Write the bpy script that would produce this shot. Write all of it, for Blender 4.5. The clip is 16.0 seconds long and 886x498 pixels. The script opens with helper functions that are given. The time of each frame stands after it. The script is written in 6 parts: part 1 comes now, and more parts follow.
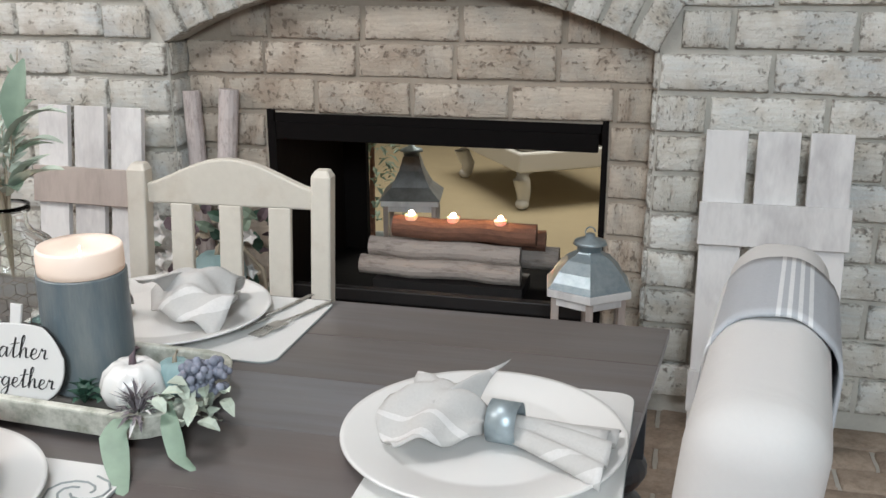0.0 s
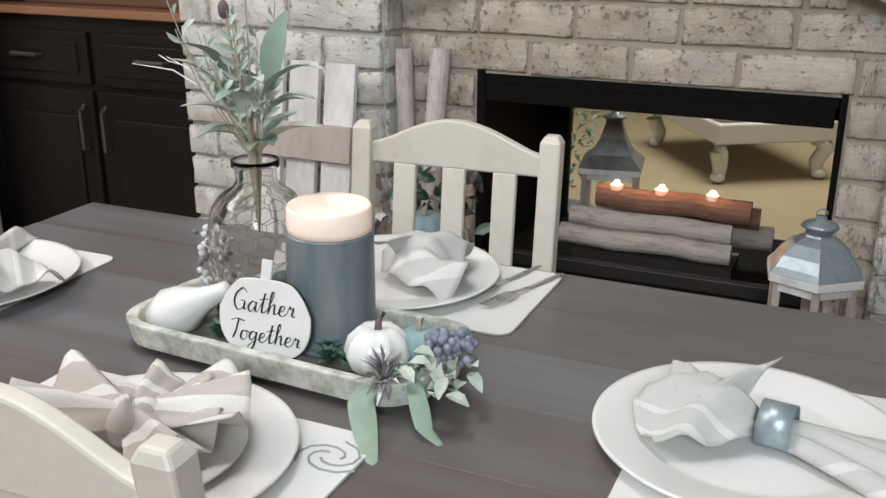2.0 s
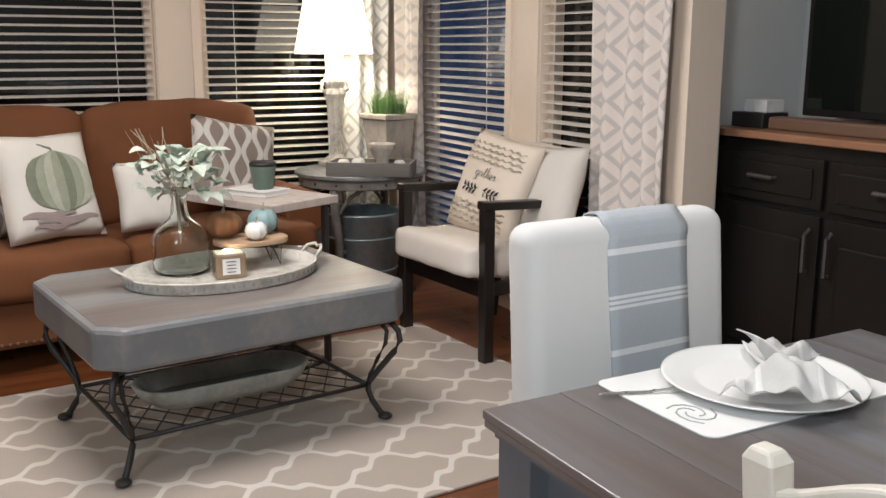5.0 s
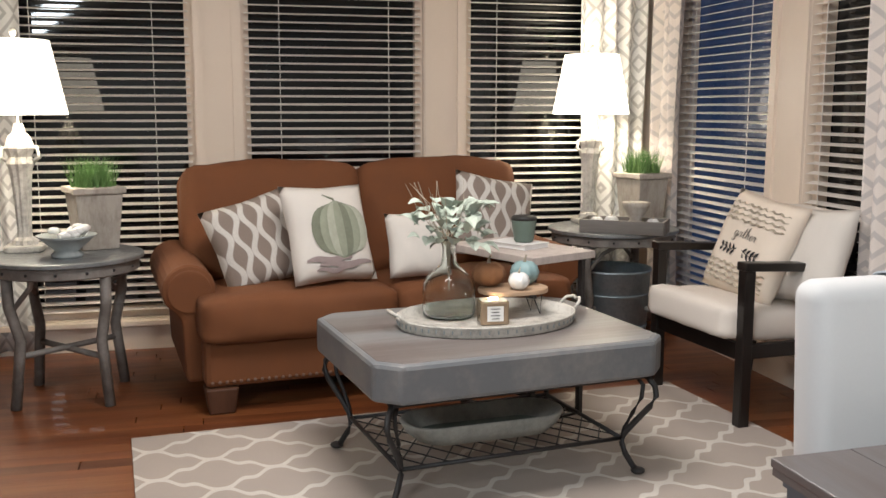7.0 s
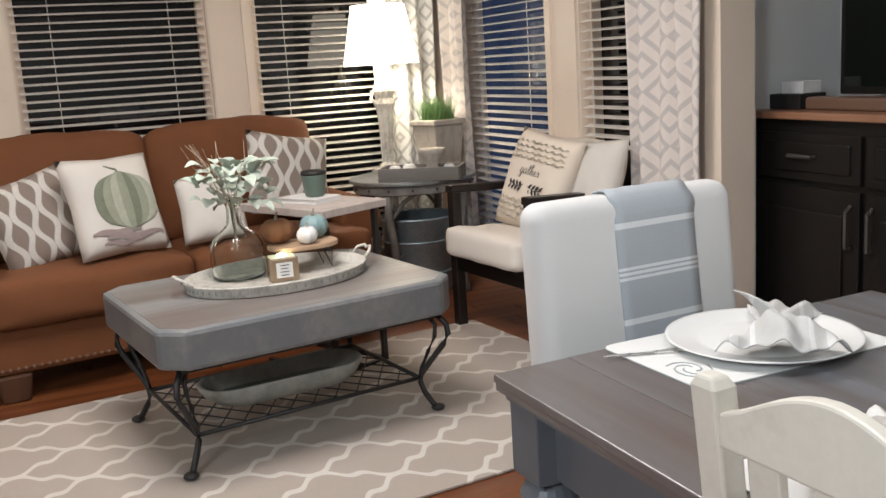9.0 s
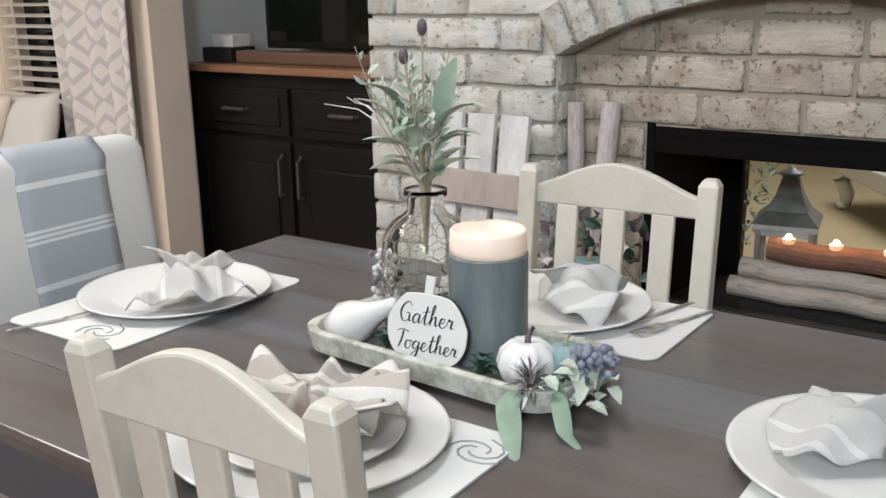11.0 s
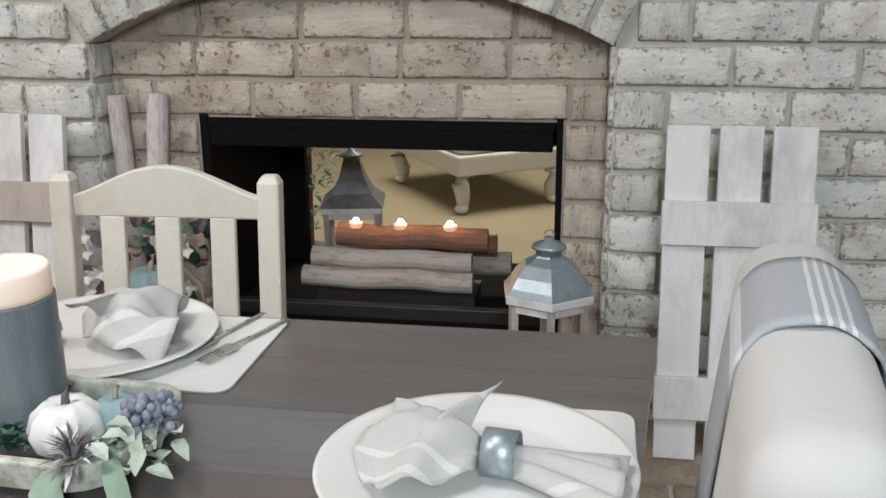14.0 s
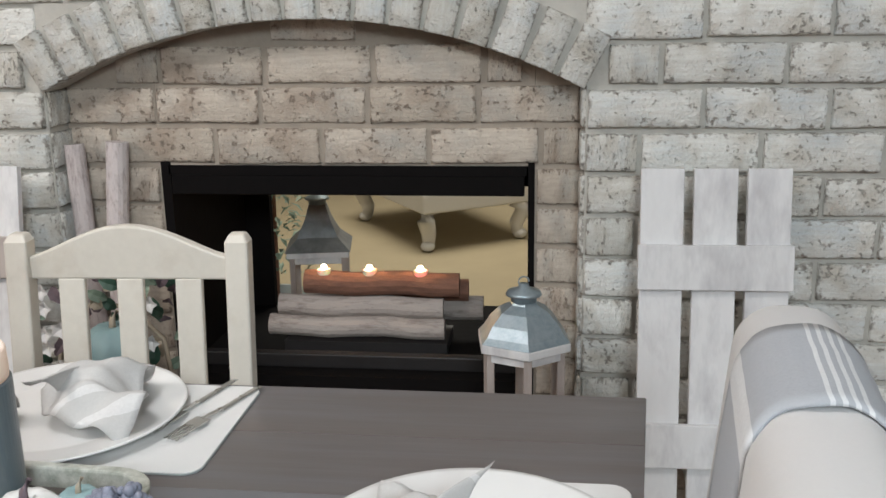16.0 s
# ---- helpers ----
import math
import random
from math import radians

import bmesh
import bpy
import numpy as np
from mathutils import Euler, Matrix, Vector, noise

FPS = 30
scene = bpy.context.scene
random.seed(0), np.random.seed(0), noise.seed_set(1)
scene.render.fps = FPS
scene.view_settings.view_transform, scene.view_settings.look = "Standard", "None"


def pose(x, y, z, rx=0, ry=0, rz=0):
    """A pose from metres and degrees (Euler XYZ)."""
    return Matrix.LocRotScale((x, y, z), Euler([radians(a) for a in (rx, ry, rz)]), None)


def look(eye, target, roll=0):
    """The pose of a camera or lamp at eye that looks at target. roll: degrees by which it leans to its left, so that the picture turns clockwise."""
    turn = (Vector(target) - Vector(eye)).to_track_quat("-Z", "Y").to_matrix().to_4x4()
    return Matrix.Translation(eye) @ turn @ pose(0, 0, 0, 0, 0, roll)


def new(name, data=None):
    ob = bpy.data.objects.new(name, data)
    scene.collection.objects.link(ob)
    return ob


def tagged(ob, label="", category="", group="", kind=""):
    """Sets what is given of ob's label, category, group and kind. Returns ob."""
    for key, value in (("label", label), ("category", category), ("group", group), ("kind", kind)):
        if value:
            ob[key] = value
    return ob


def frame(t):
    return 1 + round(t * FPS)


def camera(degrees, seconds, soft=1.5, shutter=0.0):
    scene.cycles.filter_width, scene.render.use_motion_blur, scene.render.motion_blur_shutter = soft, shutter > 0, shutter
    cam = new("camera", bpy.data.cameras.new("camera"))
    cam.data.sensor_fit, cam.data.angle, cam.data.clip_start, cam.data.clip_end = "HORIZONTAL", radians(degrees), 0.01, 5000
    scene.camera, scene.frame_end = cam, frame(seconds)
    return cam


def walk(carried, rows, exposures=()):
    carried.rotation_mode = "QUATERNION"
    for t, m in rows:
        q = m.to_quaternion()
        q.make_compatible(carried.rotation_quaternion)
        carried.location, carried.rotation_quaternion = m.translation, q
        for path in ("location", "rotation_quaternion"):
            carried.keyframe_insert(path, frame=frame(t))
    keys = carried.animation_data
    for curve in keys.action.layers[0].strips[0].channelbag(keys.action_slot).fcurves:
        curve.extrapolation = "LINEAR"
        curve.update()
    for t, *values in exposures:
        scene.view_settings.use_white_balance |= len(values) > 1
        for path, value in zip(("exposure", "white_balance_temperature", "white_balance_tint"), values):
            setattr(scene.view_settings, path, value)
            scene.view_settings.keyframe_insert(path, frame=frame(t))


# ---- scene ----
cam = camera(49.8, 16.0)
PATH = [
    (0, (0.372, 0.436, 1.301), (-0.087, 2.295, 0.722), -0.1),
    (0.5, (0.354, 0.446, 1.301), (-0.155, 2.287, 0.71), -0.2),
    (1, (0.319, 0.458, 1.296), (-0.258, 2.269, 0.674), -0.3),
    (1.5, (0.275, 0.47, 1.292), (-0.401, 2.239, 0.648), 0.1),
    (2, (0.246, 0.465, 1.293), (-0.526, 2.19, 0.64), 0.2),
    (2.5, (0.217, 0.438, 1.293), (-0.729, 2.075, 0.64), -0.3),
    (3, (0.187, 0.396, 1.301), (-0.903, 1.951, 0.672), 0.1),
    (3.5, (0.161, 0.364, 1.303), (-1.125, 1.779, 0.717), -0.3),
    (4, (0.135, 0.321, 1.306), (-1.327, 1.578, 0.774), -0.7),
    (4.3, (0.119, 0.308, 1.304), (-1.43, 1.47, 0.802), -0.7),
    (4.5, (0.123, 0.281, 1.313), (-1.464, 1.398, 0.829), -0.5),
    (5, (0.111, 0.241, 1.311), (-1.621, 1.152, 0.899), 0.1),
    (5.2, (0.121, 0.22, 1.311), (-1.644, 1.075, 0.92), 0.4),
    (7.5, (0.185, 0.093, 1.303), (-1.746, 0.521, 1.006), -0.1),
    (8.0, (0.188, 0.110, 1.291), (-1.738, 0.541, 0.964), -0.1),
    (8.2, (0.21, 0.174, 1.283), (-1.706, 0.639, 0.946), -1.1),
    (10.3, (0.3, 0.327, 1.28), (-1.104, 1.666, 0.795), -1.8),
    (10.5, (0.304, 0.341, 1.279), (-1.033, 1.743, 0.783), -1.5),
    (11, (0.332, 0.376, 1.276), (-0.783, 1.951, 0.751), -1.0),
    (11.5, (0.343, 0.395, 1.279), (-0.571, 2.091, 0.741), -0.5),
    (12, (0.353, 0.419, 1.281), (-0.291, 2.225, 0.71), -0.2),
    (12.5, (0.338, 0.447, 1.277), (-0.103, 2.316, 0.717), -0.2),
    (13, (0.328, 0.473, 1.271), (-0.029, 2.365, 0.732), -0.6),
    (13.5, (0.315, 0.516, 1.266), (-0.005, 2.407, 0.7), -0.6),
    (14, (0.29, 0.548, 1.267), (-0.024, 2.44, 0.7), -0.5),
    (14.5, (0.27, 0.578, 1.271), (-0.032, 2.474, 0.713), -1.0),
    (15, (0.254, 0.598, 1.277), (-0.096, 2.496, 0.751), -0.9),
    (15.5, (0.25, 0.61, 1.281), (-0.064, 2.516, 0.763), -1.0),
    (16, (0.258, 0.607, 1.294), (0.021, 2.527, 0.786), -1.0),
]
walk(cam, [(t, look(eye, target, roll)) for t, eye, target, roll in PATH])

# ---- world and lights ----
world = bpy.data.worlds.new("world")
scene.world = world
world.use_nodes = True
world.node_tree.nodes["Background"].inputs[0].default_value = (0.02, 0.03, 0.06, 1)
world.node_tree.nodes["Background"].inputs[1].default_value = 0.25


def area(name, x, y, z, sx, sy, watts, color):
    d = bpy.data.lights.new(name, "AREA")
    d.shape, d.size, d.size_y, d.energy, d.color = "RECTANGLE", sx, sy, watts, color
    ob = new(name, d)
    ob.matrix_world = pose(x, y, z)
    return ob


def bulb(name, x, y, z, watts, color, r=0.05):
    d = bpy.data.lights.new(name, "POINT")
    d.energy, d.color, d.shadow_soft_size = watts, color, r
    ob = new(name, d)
    ob.location = (x, y, z)
    return ob


area("dining_ceiling_light", -0.5, 1.25, 2.52, 0.45, 0.45, 16, (0.97, 0.98, 1.0))
# added fill with no seen source, tilted to brighten the brick wall
area("unseen_tilted_fill", 0.9, -1.5, 2.42, 0.9, 0.9, 114, (0.83, 0.935, 1.0)).matrix_world = pose(0.9, -1.5, 2.42, 38, 0, 8)
area("living_ceiling_light", -2.5, 0.7, 2.52, 1.0, 1.0, 60, (1.0, 0.95, 0.92))
area("far_room_ceiling_light", -0.3, 5.4, 2.5, 1.6, 1.6, 62, (1.0, 0.96, 0.86))


# ---- materials ----
def material(name):
    m = bpy.data.materials.new(name)
    m.use_nodes = True
    return m, m.node_tree, m.node_tree.nodes["Principled BSDF"]


def node(t, kind, **inputs):
    n = t.nodes.new(kind)
    for k, v in inputs.items():
        put_in(t, n.inputs[k.replace("_", " ")], v)
    return n


def put_in(t, socket, v):
    if isinstance(v, bpy.types.NodeSocket):
        t.links.new(v, socket)
    elif isinstance(v, (tuple, list)) and len(v) == 3 and socket.type == "RGBA":
        socket.default_value = (*v, 1)
    else:
        socket.default_value = v


def calc(t, op, a, b=0.0, c=0.0):
    n = t.nodes.new("ShaderNodeMath")
    n.operation = op
    for i, v in enumerate((a, b, c)):
        put_in(t, n.inputs[i], v)
    return n.outputs[0]


def ramp(t, fac, stops):
    n = t.nodes.new("ShaderNodeValToRGB")
    put_in(t, n.inputs[0], fac)
    e = n.color_ramp.elements
    while len(e) < len(stops):
        e.new(0.5)
    for el, (p, c) in zip(e, stops):
        el.position = p
        el.color = (*c, 1) if len(c) == 3 else c
    return n.outputs[0]


def blend(t, fac, a, b, kind="MIX"):
    n = t.nodes.new("ShaderNodeMix")
    n.data_type, n.blend_type = "RGBA", kind
    put_in(t, n.inputs[0], fac)
    put_in(t, n.inputs[6], a)
    put_in(t, n.inputs[7], b)
    return n.outputs[2]


def coords(t, scale=(1, 1, 1), turn=(0, 0, 0), kind="Object"):
    c = t.nodes.new("ShaderNodeTexCoord")
    m = t.nodes.new("ShaderNodeMapping")
    t.links.new(c.outputs[kind], m.inputs[0])
    m.inputs["Scale"].default_value = scale
    m.inputs["Rotation"].default_value = [radians(a) for a in turn]
    return m.outputs[0]


def grain(t, vec, scale, detail=4, rough=0.6):
    n = node(t, "ShaderNodeTexNoise", Vector=vec, Scale=scale, Detail=detail, Roughness=rough)
    return n.outputs["Fac"]


def bumped(t, bsdf, height, strength=0.3, dist=0.005):
    n = node(t, "ShaderNodeBump", Height=height, Strength=strength, Distance=dist)
    t.links.new(n.outputs[0], bsdf.inputs["Normal"])


def rnd(t):
    return t.nodes.new("ShaderNodeObjectInfo").outputs["Random"]


def plain(name, color, rough=0.5, vary=0.15, scale=8, bump=0.1, fine=90, metal=0.0, stretch=(1, 1, 1), spread=0.0, **more):
    """A painted, cloth or ceramic surface: two scales of variation and fine relief."""
    m, t, b = material(name)
    v = coords(t, stretch)
    big, small = grain(t, v, scale, 3), grain(t, v, fine, 2)
    dark = tuple(c * (1 - vary) for c in color)
    lite = tuple(min(1, c * (1 + vary * 0.6)) for c in color)
    col = blend(t, calc(t, "ADD", calc(t, "MULTIPLY", big, 0.7), calc(t, "MULTIPLY", small, 0.3)), dark, lite)
    if spread:
        col = blend(t, 1.0, col, ramp(t, rnd(t), [(0, (1 - spread,) * 3), (1, (1, 1, 1))]), "MULTIPLY")
    put_in(t, b.inputs["Base Color"], col)
    put_in(t, b.inputs["Roughness"], calc(t, "ADD", rough - 0.06, calc(t, "MULTIPLY", big, 0.12)))
    b.inputs["Metallic"].default_value = metal
    for k, val in more.items():
        put_in(t, b.inputs[k.replace("_", " ")], val)
    if bump:
        bumped(t, b, small, bump, 0.003)
    return m


def worn(name, base, under, rough=0.55, amount=0.55, scale=14, stretch=(1, 1, 1), bump=0.25, spread=0.15, metal=0.0, pits=False):
    """Paint or wash over an under-colour that shows through in patches."""
    m, t, b = material(name)
    v = coords(t, stretch)
    shift = node(t, "ShaderNodeVectorMath", Vector=v)
    r3 = calc(t, "MULTIPLY", rnd(t), 37.0)
    comb = node(t, "ShaderNodeCombineXYZ", X=r3, Y=r3, Z=r3)
    t.links.new(comb.outputs[0], shift.inputs[1])
    vec = shift.outputs[0]
    big, mid, fine = grain(t, vec, scale, 5, 0.65), grain(t, vec, scale * 3.3, 4, 0.7), grain(t, vec, scale * 11, 3)
    mixf = calc(t, "ADD", calc(t, "MULTIPLY", big, 0.6), calc(t, "MULTIPLY", mid, 0.4))
    fac = ramp(t, mixf, [(amount - 0.12, (0, 0, 0)), (amount + 0.1, (1, 1, 1))])
    col = blend(t, fac, base, under)
    col = blend(t, calc(t, "MULTIPLY", fine, 0.16 if pits else 0.3), col, tuple(c * 0.6 for c in base))
    if pits:
        spots = grain(t, vec, scale * 3.6, 4, 0.6)
        col = blend(t, ramp(t, calc(t, "MULTIPLY", spots, calc(t, "ADD", 0.55, calc(t, "MULTIPLY", big, 0.9))), [(0.612, (0, 0, 0)), (0.69, (0.85, 0.85, 0.85))]), col, tuple(c * 0.55 for c in under))
    col = blend(t, 1.0, col, ramp(t, rnd(t), [(0, (1 - spread, 1 - spread * 1.05, 1 - spread * 1.1)), (1, (1, 1, 1))]), "MULTIPLY")
    put_in(t, b.inputs["Base Color"], col)
    put_in(t, b.inputs["Roughness"], calc(t, "ADD", rough - 0.1, calc(t, "MULTIPLY", mid, 0.2)))
    b.inputs["Metallic"].default_value = metal
    bumped(t, b, calc(t, "ADD", mixf, calc(t, "MULTIPLY", fine, 0.55 if pits else 0.4)), bump, 0.012 if pits else 0.006)
    return m


def washed_brick(name, base, tan, cool, dark):
    """Lime-washed brick: soft tan and cool patches, bare worn pits, coarse relief. The unit brick is 2.7 : 1 long."""
    m, t, b = material(name)
    shift = node(t, "ShaderNodeVectorMath", Vector=coords(t, (2.7, 0.4, 1.0)))
    r3 = calc(t, "MULTIPLY", rnd(t), 61.0)
    comb = node(t, "ShaderNodeCombineXYZ", X=r3, Y=r3, Z=r3)
    t.links.new(comb.outputs[0], shift.inputs[1])
    v = shift.outputs[0]
    big, mid, fine = grain(t, v, 1.1, 3, 0.5), grain(t, v, 3.4, 5, 0.62), grain(t, v, 15, 3, 0.6)
    brush = grain(t, coords(t, (1.2, 0.4, 5.0)), 2.2, 4, 0.65)
    other = grain(t, v, 0.8, 2, 0.5)
    col = blend(t, ramp(t, big, [(0.44, (0, 0, 0)), (0.66, (0.9, 0.9, 0.9))]), base, tan)
    col = blend(t, ramp(t, other, [(0.50, (0, 0, 0)), (0.72, (0.85, 0.85, 0.85))]), col, cool)
    col = blend(t, ramp(t, brush, [(0.42, (0.30, 0.30, 0.30)), (0.56, (0, 0, 0))]), col, tan)
    blot = grain(t, v, 7.0, 4, 0.65)
    pit = calc(t, "ADD", calc(t, "MULTIPLY", blot, 0.62), calc(t, "MULTIPLY", calc(t, "ADD", big, mid), 0.19))
    bare = ramp(t, pit, [(0.565, (0, 0, 0)), (0.625, (0.85, 0.85, 0.85))])
    # wear along the arrises of the unit brick
    sep = t.nodes.new("ShaderNodeSeparateXYZ")
    t.links.new(coords(t), sep.inputs[0])
    rim = calc(t, "MAXIMUM", calc(t, "MULTIPLY_ADD", calc(t, "ABSOLUTE", sep.outputs[0]), 2.7, -0.85), calc(t, "ABSOLUTE", sep.outputs[2]))
    edge = ramp(t, calc(t, "ADD", calc(t, "MULTIPLY", rim, 0.6), calc(t, "MULTIPLY", calc(t, "ADD", mid, blot), 0.45)), [(0.72, (0, 0, 0)), (0.79, (0.8, 0.8, 0.8))])
    col = blend(t, bare, col, tuple(0.5 * (c + d) for c, d in zip(tan, dark)))
    col = blend(t, edge, col, tuple(0.3 * c + 0.7 * d for c, d in zip(tan, dark)))
    col = blend(t, calc(t, "MULTIPLY", fine, 0.16), col, dark)
    col = blend(t, 1.0, col, ramp(t, rnd(t), [(0, (0.80, 0.79, 0.77)), (0.5, (0.95, 0.95, 0.95)), (1, (1, 1, 1))]), "MULTIPLY")
    put_in(t, b.inputs["Base Color"], col)
    put_in(t, b.inputs["Roughness"], calc(t, "ADD", 0.78, calc(t, "MULTIPLY", mid, 0.15)))
    h = calc(t, "ADD", calc(t, "MULTIPLY", mid, 0.9), calc(t, "MULTIPLY", fine, 0.45))
    bumped(t, b, calc(t, "SUBTRACT", h, calc(t, "MULTIPLY", bare, 0.5)), 0.9, 0.010)
    return m


def planks(name, a, b2, c, along=0, rough=0.4, scale=3.0, coat=0.0, spread=0.2):
    """Wood with grain drawn out along one axis."""
    m, t, b = material(name)
    s = [9.0, 9.0, 9.0]
    s[along] = 0.7
    v = coords(t, tuple(s))
    shift = node(t, "ShaderNodeVectorMath", Vector=v)
    r3 = calc(t, "MULTIPLY", rnd(t), 53.0)
    comb = node(t, "ShaderNodeCombineXYZ", X=r3, Y=r3, Z=r3)
    t.links.new(comb.outputs[0], shift.inputs[1])
    vec = shift.outputs[0]
    big, fine = grain(t, vec, scale * 0.6, 5, 0.6), grain(t, vec, scale * 5, 4, 0.7)
    col = ramp(t, big, [(0.36, a), (0.5, b2), (0.64, c)])
    col = blend(t, calc(t, "MULTIPLY", fine, 0.45), col, tuple(x * 0.55 for x in a))
    col = blend(t, 1.0, col, ramp(t, rnd(t), [(0, (1 - spread,) * 3), (1, (1, 1, 1))]), "MULTIPLY")
    put_in(t, b.inputs["Base Color"], col)
    put_in(t, b.inputs["Roughness"], calc(t, "ADD", rough - 0.08, calc(t, "MULTIPLY", fine, 0.16)))
    b.inputs["Coat Weight"].default_value = coat
    bumped(t, b, fine, 0.12, 0.003)
    return m


def ogee(name, ground, line, u_axis, v_axis, pu, pv, width=0.13, rough=0.9, bump=0.4, notch=0.0, amp=0.215):
    """A trellis of facing waves on cloth."""
    m, t, b = material(name)
    sep = t.nodes.new("ShaderNodeSeparateXYZ")
    t.links.new(coords(t), sep.inputs[0])
    u, v = sep.outputs[u_axis], sep.outputs[v_axis]
    th = calc(t, "MULTIPLY", u, 2 * math.pi / pu)
    s = calc(t, "MULTIPLY", calc(t, "SINE", th), amp)
    if notch:
        s = calc(t, "ADD", s, calc(t, "MULTIPLY", calc(t, "SINE", calc(t, "MULTIPLY", th, 3.0)), notch))
        s = calc(t, "ADD", s, calc(t, "MULTIPLY", calc(t, "SINE", calc(t, "MULTIPLY", th, 5.0)), notch * 0.35))
    lines = None
    for sign in (1, -1):
        w = calc(t, "ADD", calc(t, "DIVIDE", v, pv), calc(t, "MULTIPLY_ADD", s, sign, 0.25 * sign))
        d = calc(t, "ABSOLUTE", calc(t, "SUBTRACT", calc(t, "FRACT", w), 0.5))
        lines = d if lines is None else calc(t, "MINIMUM", lines, d)
    fac = ramp(t, lines, [(width * 0.42, (1, 1, 1)), (width * 0.6, (0, 0, 0))])
    wool = grain(t, coords(t), 160, 3)
    blot = grain(t, coords(t), 5, 3)
    col = blend(t, fac, ground, line)
    col = blend(t, calc(t, "MULTIPLY", wool, 0.4), col, tuple(c * 0.55 for c in ground))
    col = blend(t, calc(t, "MULTIPLY", blot, 0.25), col, tuple(c * 0.7 for c in ground))
    put_in(t, b.inputs["Base Color"], col)
    b.inputs["Roughness"].default_value = rough
    bumped(t, b, calc(t, "ADD", wool, calc(t, "MULTIPLY", fac, 0.6)), bump, 0.004)
    return m


def diamonds(name, ground, line, u_axis, v_axis, pu, pv):
    """Nested diamonds woven in cloth."""
    m, t, b = material(name)
    sep = t.nodes.new("ShaderNodeSeparateXYZ")
    t.links.new(coords(t), sep.inputs[0])
    a = calc(t, "ABSOLUTE", calc(t, "SUBTRACT", calc(t, "FRACT", calc(t, "DIVIDE", sep.outputs[u_axis], pu)), 0.5))
    c = calc(t, "ABSOLUTE", calc(t, "SUBTRACT", calc(t, "FRACT", calc(t, "DIVIDE", sep.outputs[v_axis], pv)), 0.5))
    d = calc(t, "FRACT", calc(t, "MULTIPLY", calc(t, "ADD", a, c), 3.0))
    fac = ramp(t, d, [(0.42, (0, 0, 0)), (0.5, (1, 1, 1)), (0.78, (1, 1, 1)), (0.86, (0, 0, 0))])
    weave = grain(t, coords(t), 220, 2)
    col = blend(t, fac, ground, line)
    col = blend(t, calc(t, "MULTIPLY", weave, 0.25), col, tuple(x * 0.6 for x in line))
    put_in(t, b.inputs["Base Color"], col)
    b.inputs["Roughness"].default_value = 0.85
    bumped(t, b, weave, 0.2, 0.002)
    return m


def creased(name, color):
    """Heavy cotton with long soft creases and a fine weave."""
    m, t, b = material(name)
    warp = grain(t, coords(t), 3.0, 2)
    v = node(t, "ShaderNodeVectorMath", Vector=coords(t, (1.6, 1.6, 0.9)))
    comb = node(t, "ShaderNodeCombineXYZ", X=warp, Y=calc(t, "MULTIPLY", warp, -1.0), Z=warp)
    t.links.new(comb.outputs[0], v.inputs[1])
    fold = grain(t, v.outputs[0], 2.6, 3, 0.5)
    weave, soil = grain(t, coords(t), 260, 2), grain(t, coords(t), 5, 3)
    col = blend(t, calc(t, "MULTIPLY", soil, 0.5), color, tuple(c * 0.88 for c in color))
    col = blend(t, calc(t, "MULTIPLY", weave, 0.2), col, tuple(c * 0.75 for c in color))
    put_in(t, b.inputs["Base Color"], col)
    b.inputs["Roughness"].default_value = 0.92
    ridge = ramp(t, fold, [(0.36, (0, 0, 0)), (0.52, (1, 1, 1)), (0.66, (0.2, 0.2, 0.2))])
    bumped(t, b, calc(t, "ADD", calc(t, "MULTIPLY", ridge, 0.8), calc(t, "MULTIPLY", weave, 0.06)), 0.10, 0.012)
    return m


def striped(name, ground, line, axis, bands, rough=0.9):
    """Woven cloth with pale bands at the given places (centre, half width) along one axis."""
    m, t, b = material(name)
    sep = t.nodes.new("ShaderNodeSeparateXYZ")
    t.links.new(coords(t), sep.inputs[0])
    v, total = sep.outputs[axis], None
    for c, h in bands:
        hit = calc(t, "LESS_THAN", calc(t, "ABSOLUTE", calc(t, "SUBTRACT", v, c)), h)
        total = hit if total is None else calc(t, "MAXIMUM", total, hit)
    weave = grain(t, coords(t), 260, 2)
    big = grain(t, coords(t), 12, 3)
    col = blend(t, total, ground, line)
    col = blend(t, calc(t, "MULTIPLY", weave, 0.35), col, tuple(x * 0.6 for x in ground))
    col = blend(t, calc(t, "MULTIPLY", big, 0.2), col, tuple(x * 0.75 for x in ground))
    put_in(t, b.inputs["Base Color"], col)
    b.inputs["Roughness"].default_value = rough
    bumped(t, b, weave, 0.25, 0.002)
    return m


def glow(name, color, strength, base=(0.9, 0.85, 0.75)):
    m, t, b = material(name)
    b.inputs["Base Color"].default_value = (*base, 1)
    b.inputs["Emission Color"].default_value = (*color, 1)
    v = grain(t, coords(t), 6, 2)
    put_in(t, b.inputs["Emission Strength"], calc(t, "MULTIPLY", calc(t, "ADD", 0.75, calc(t, "MULTIPLY", v, 0.5)), strength))
    return m


def glass(name, color=(1, 1, 1), rough=0.02):
    m, t, b = material(name)
    b.inputs["Base Color"].default_value = (*color, 1)
    b.inputs["Transmission Weight"].default_value = 1
    b.inputs["IOR"].default_value = 1.45
    put_in(t, b.inputs["Roughness"], calc(t, "MULTIPLY", grain(t, coords(t), 20), rough * 2))
    return m


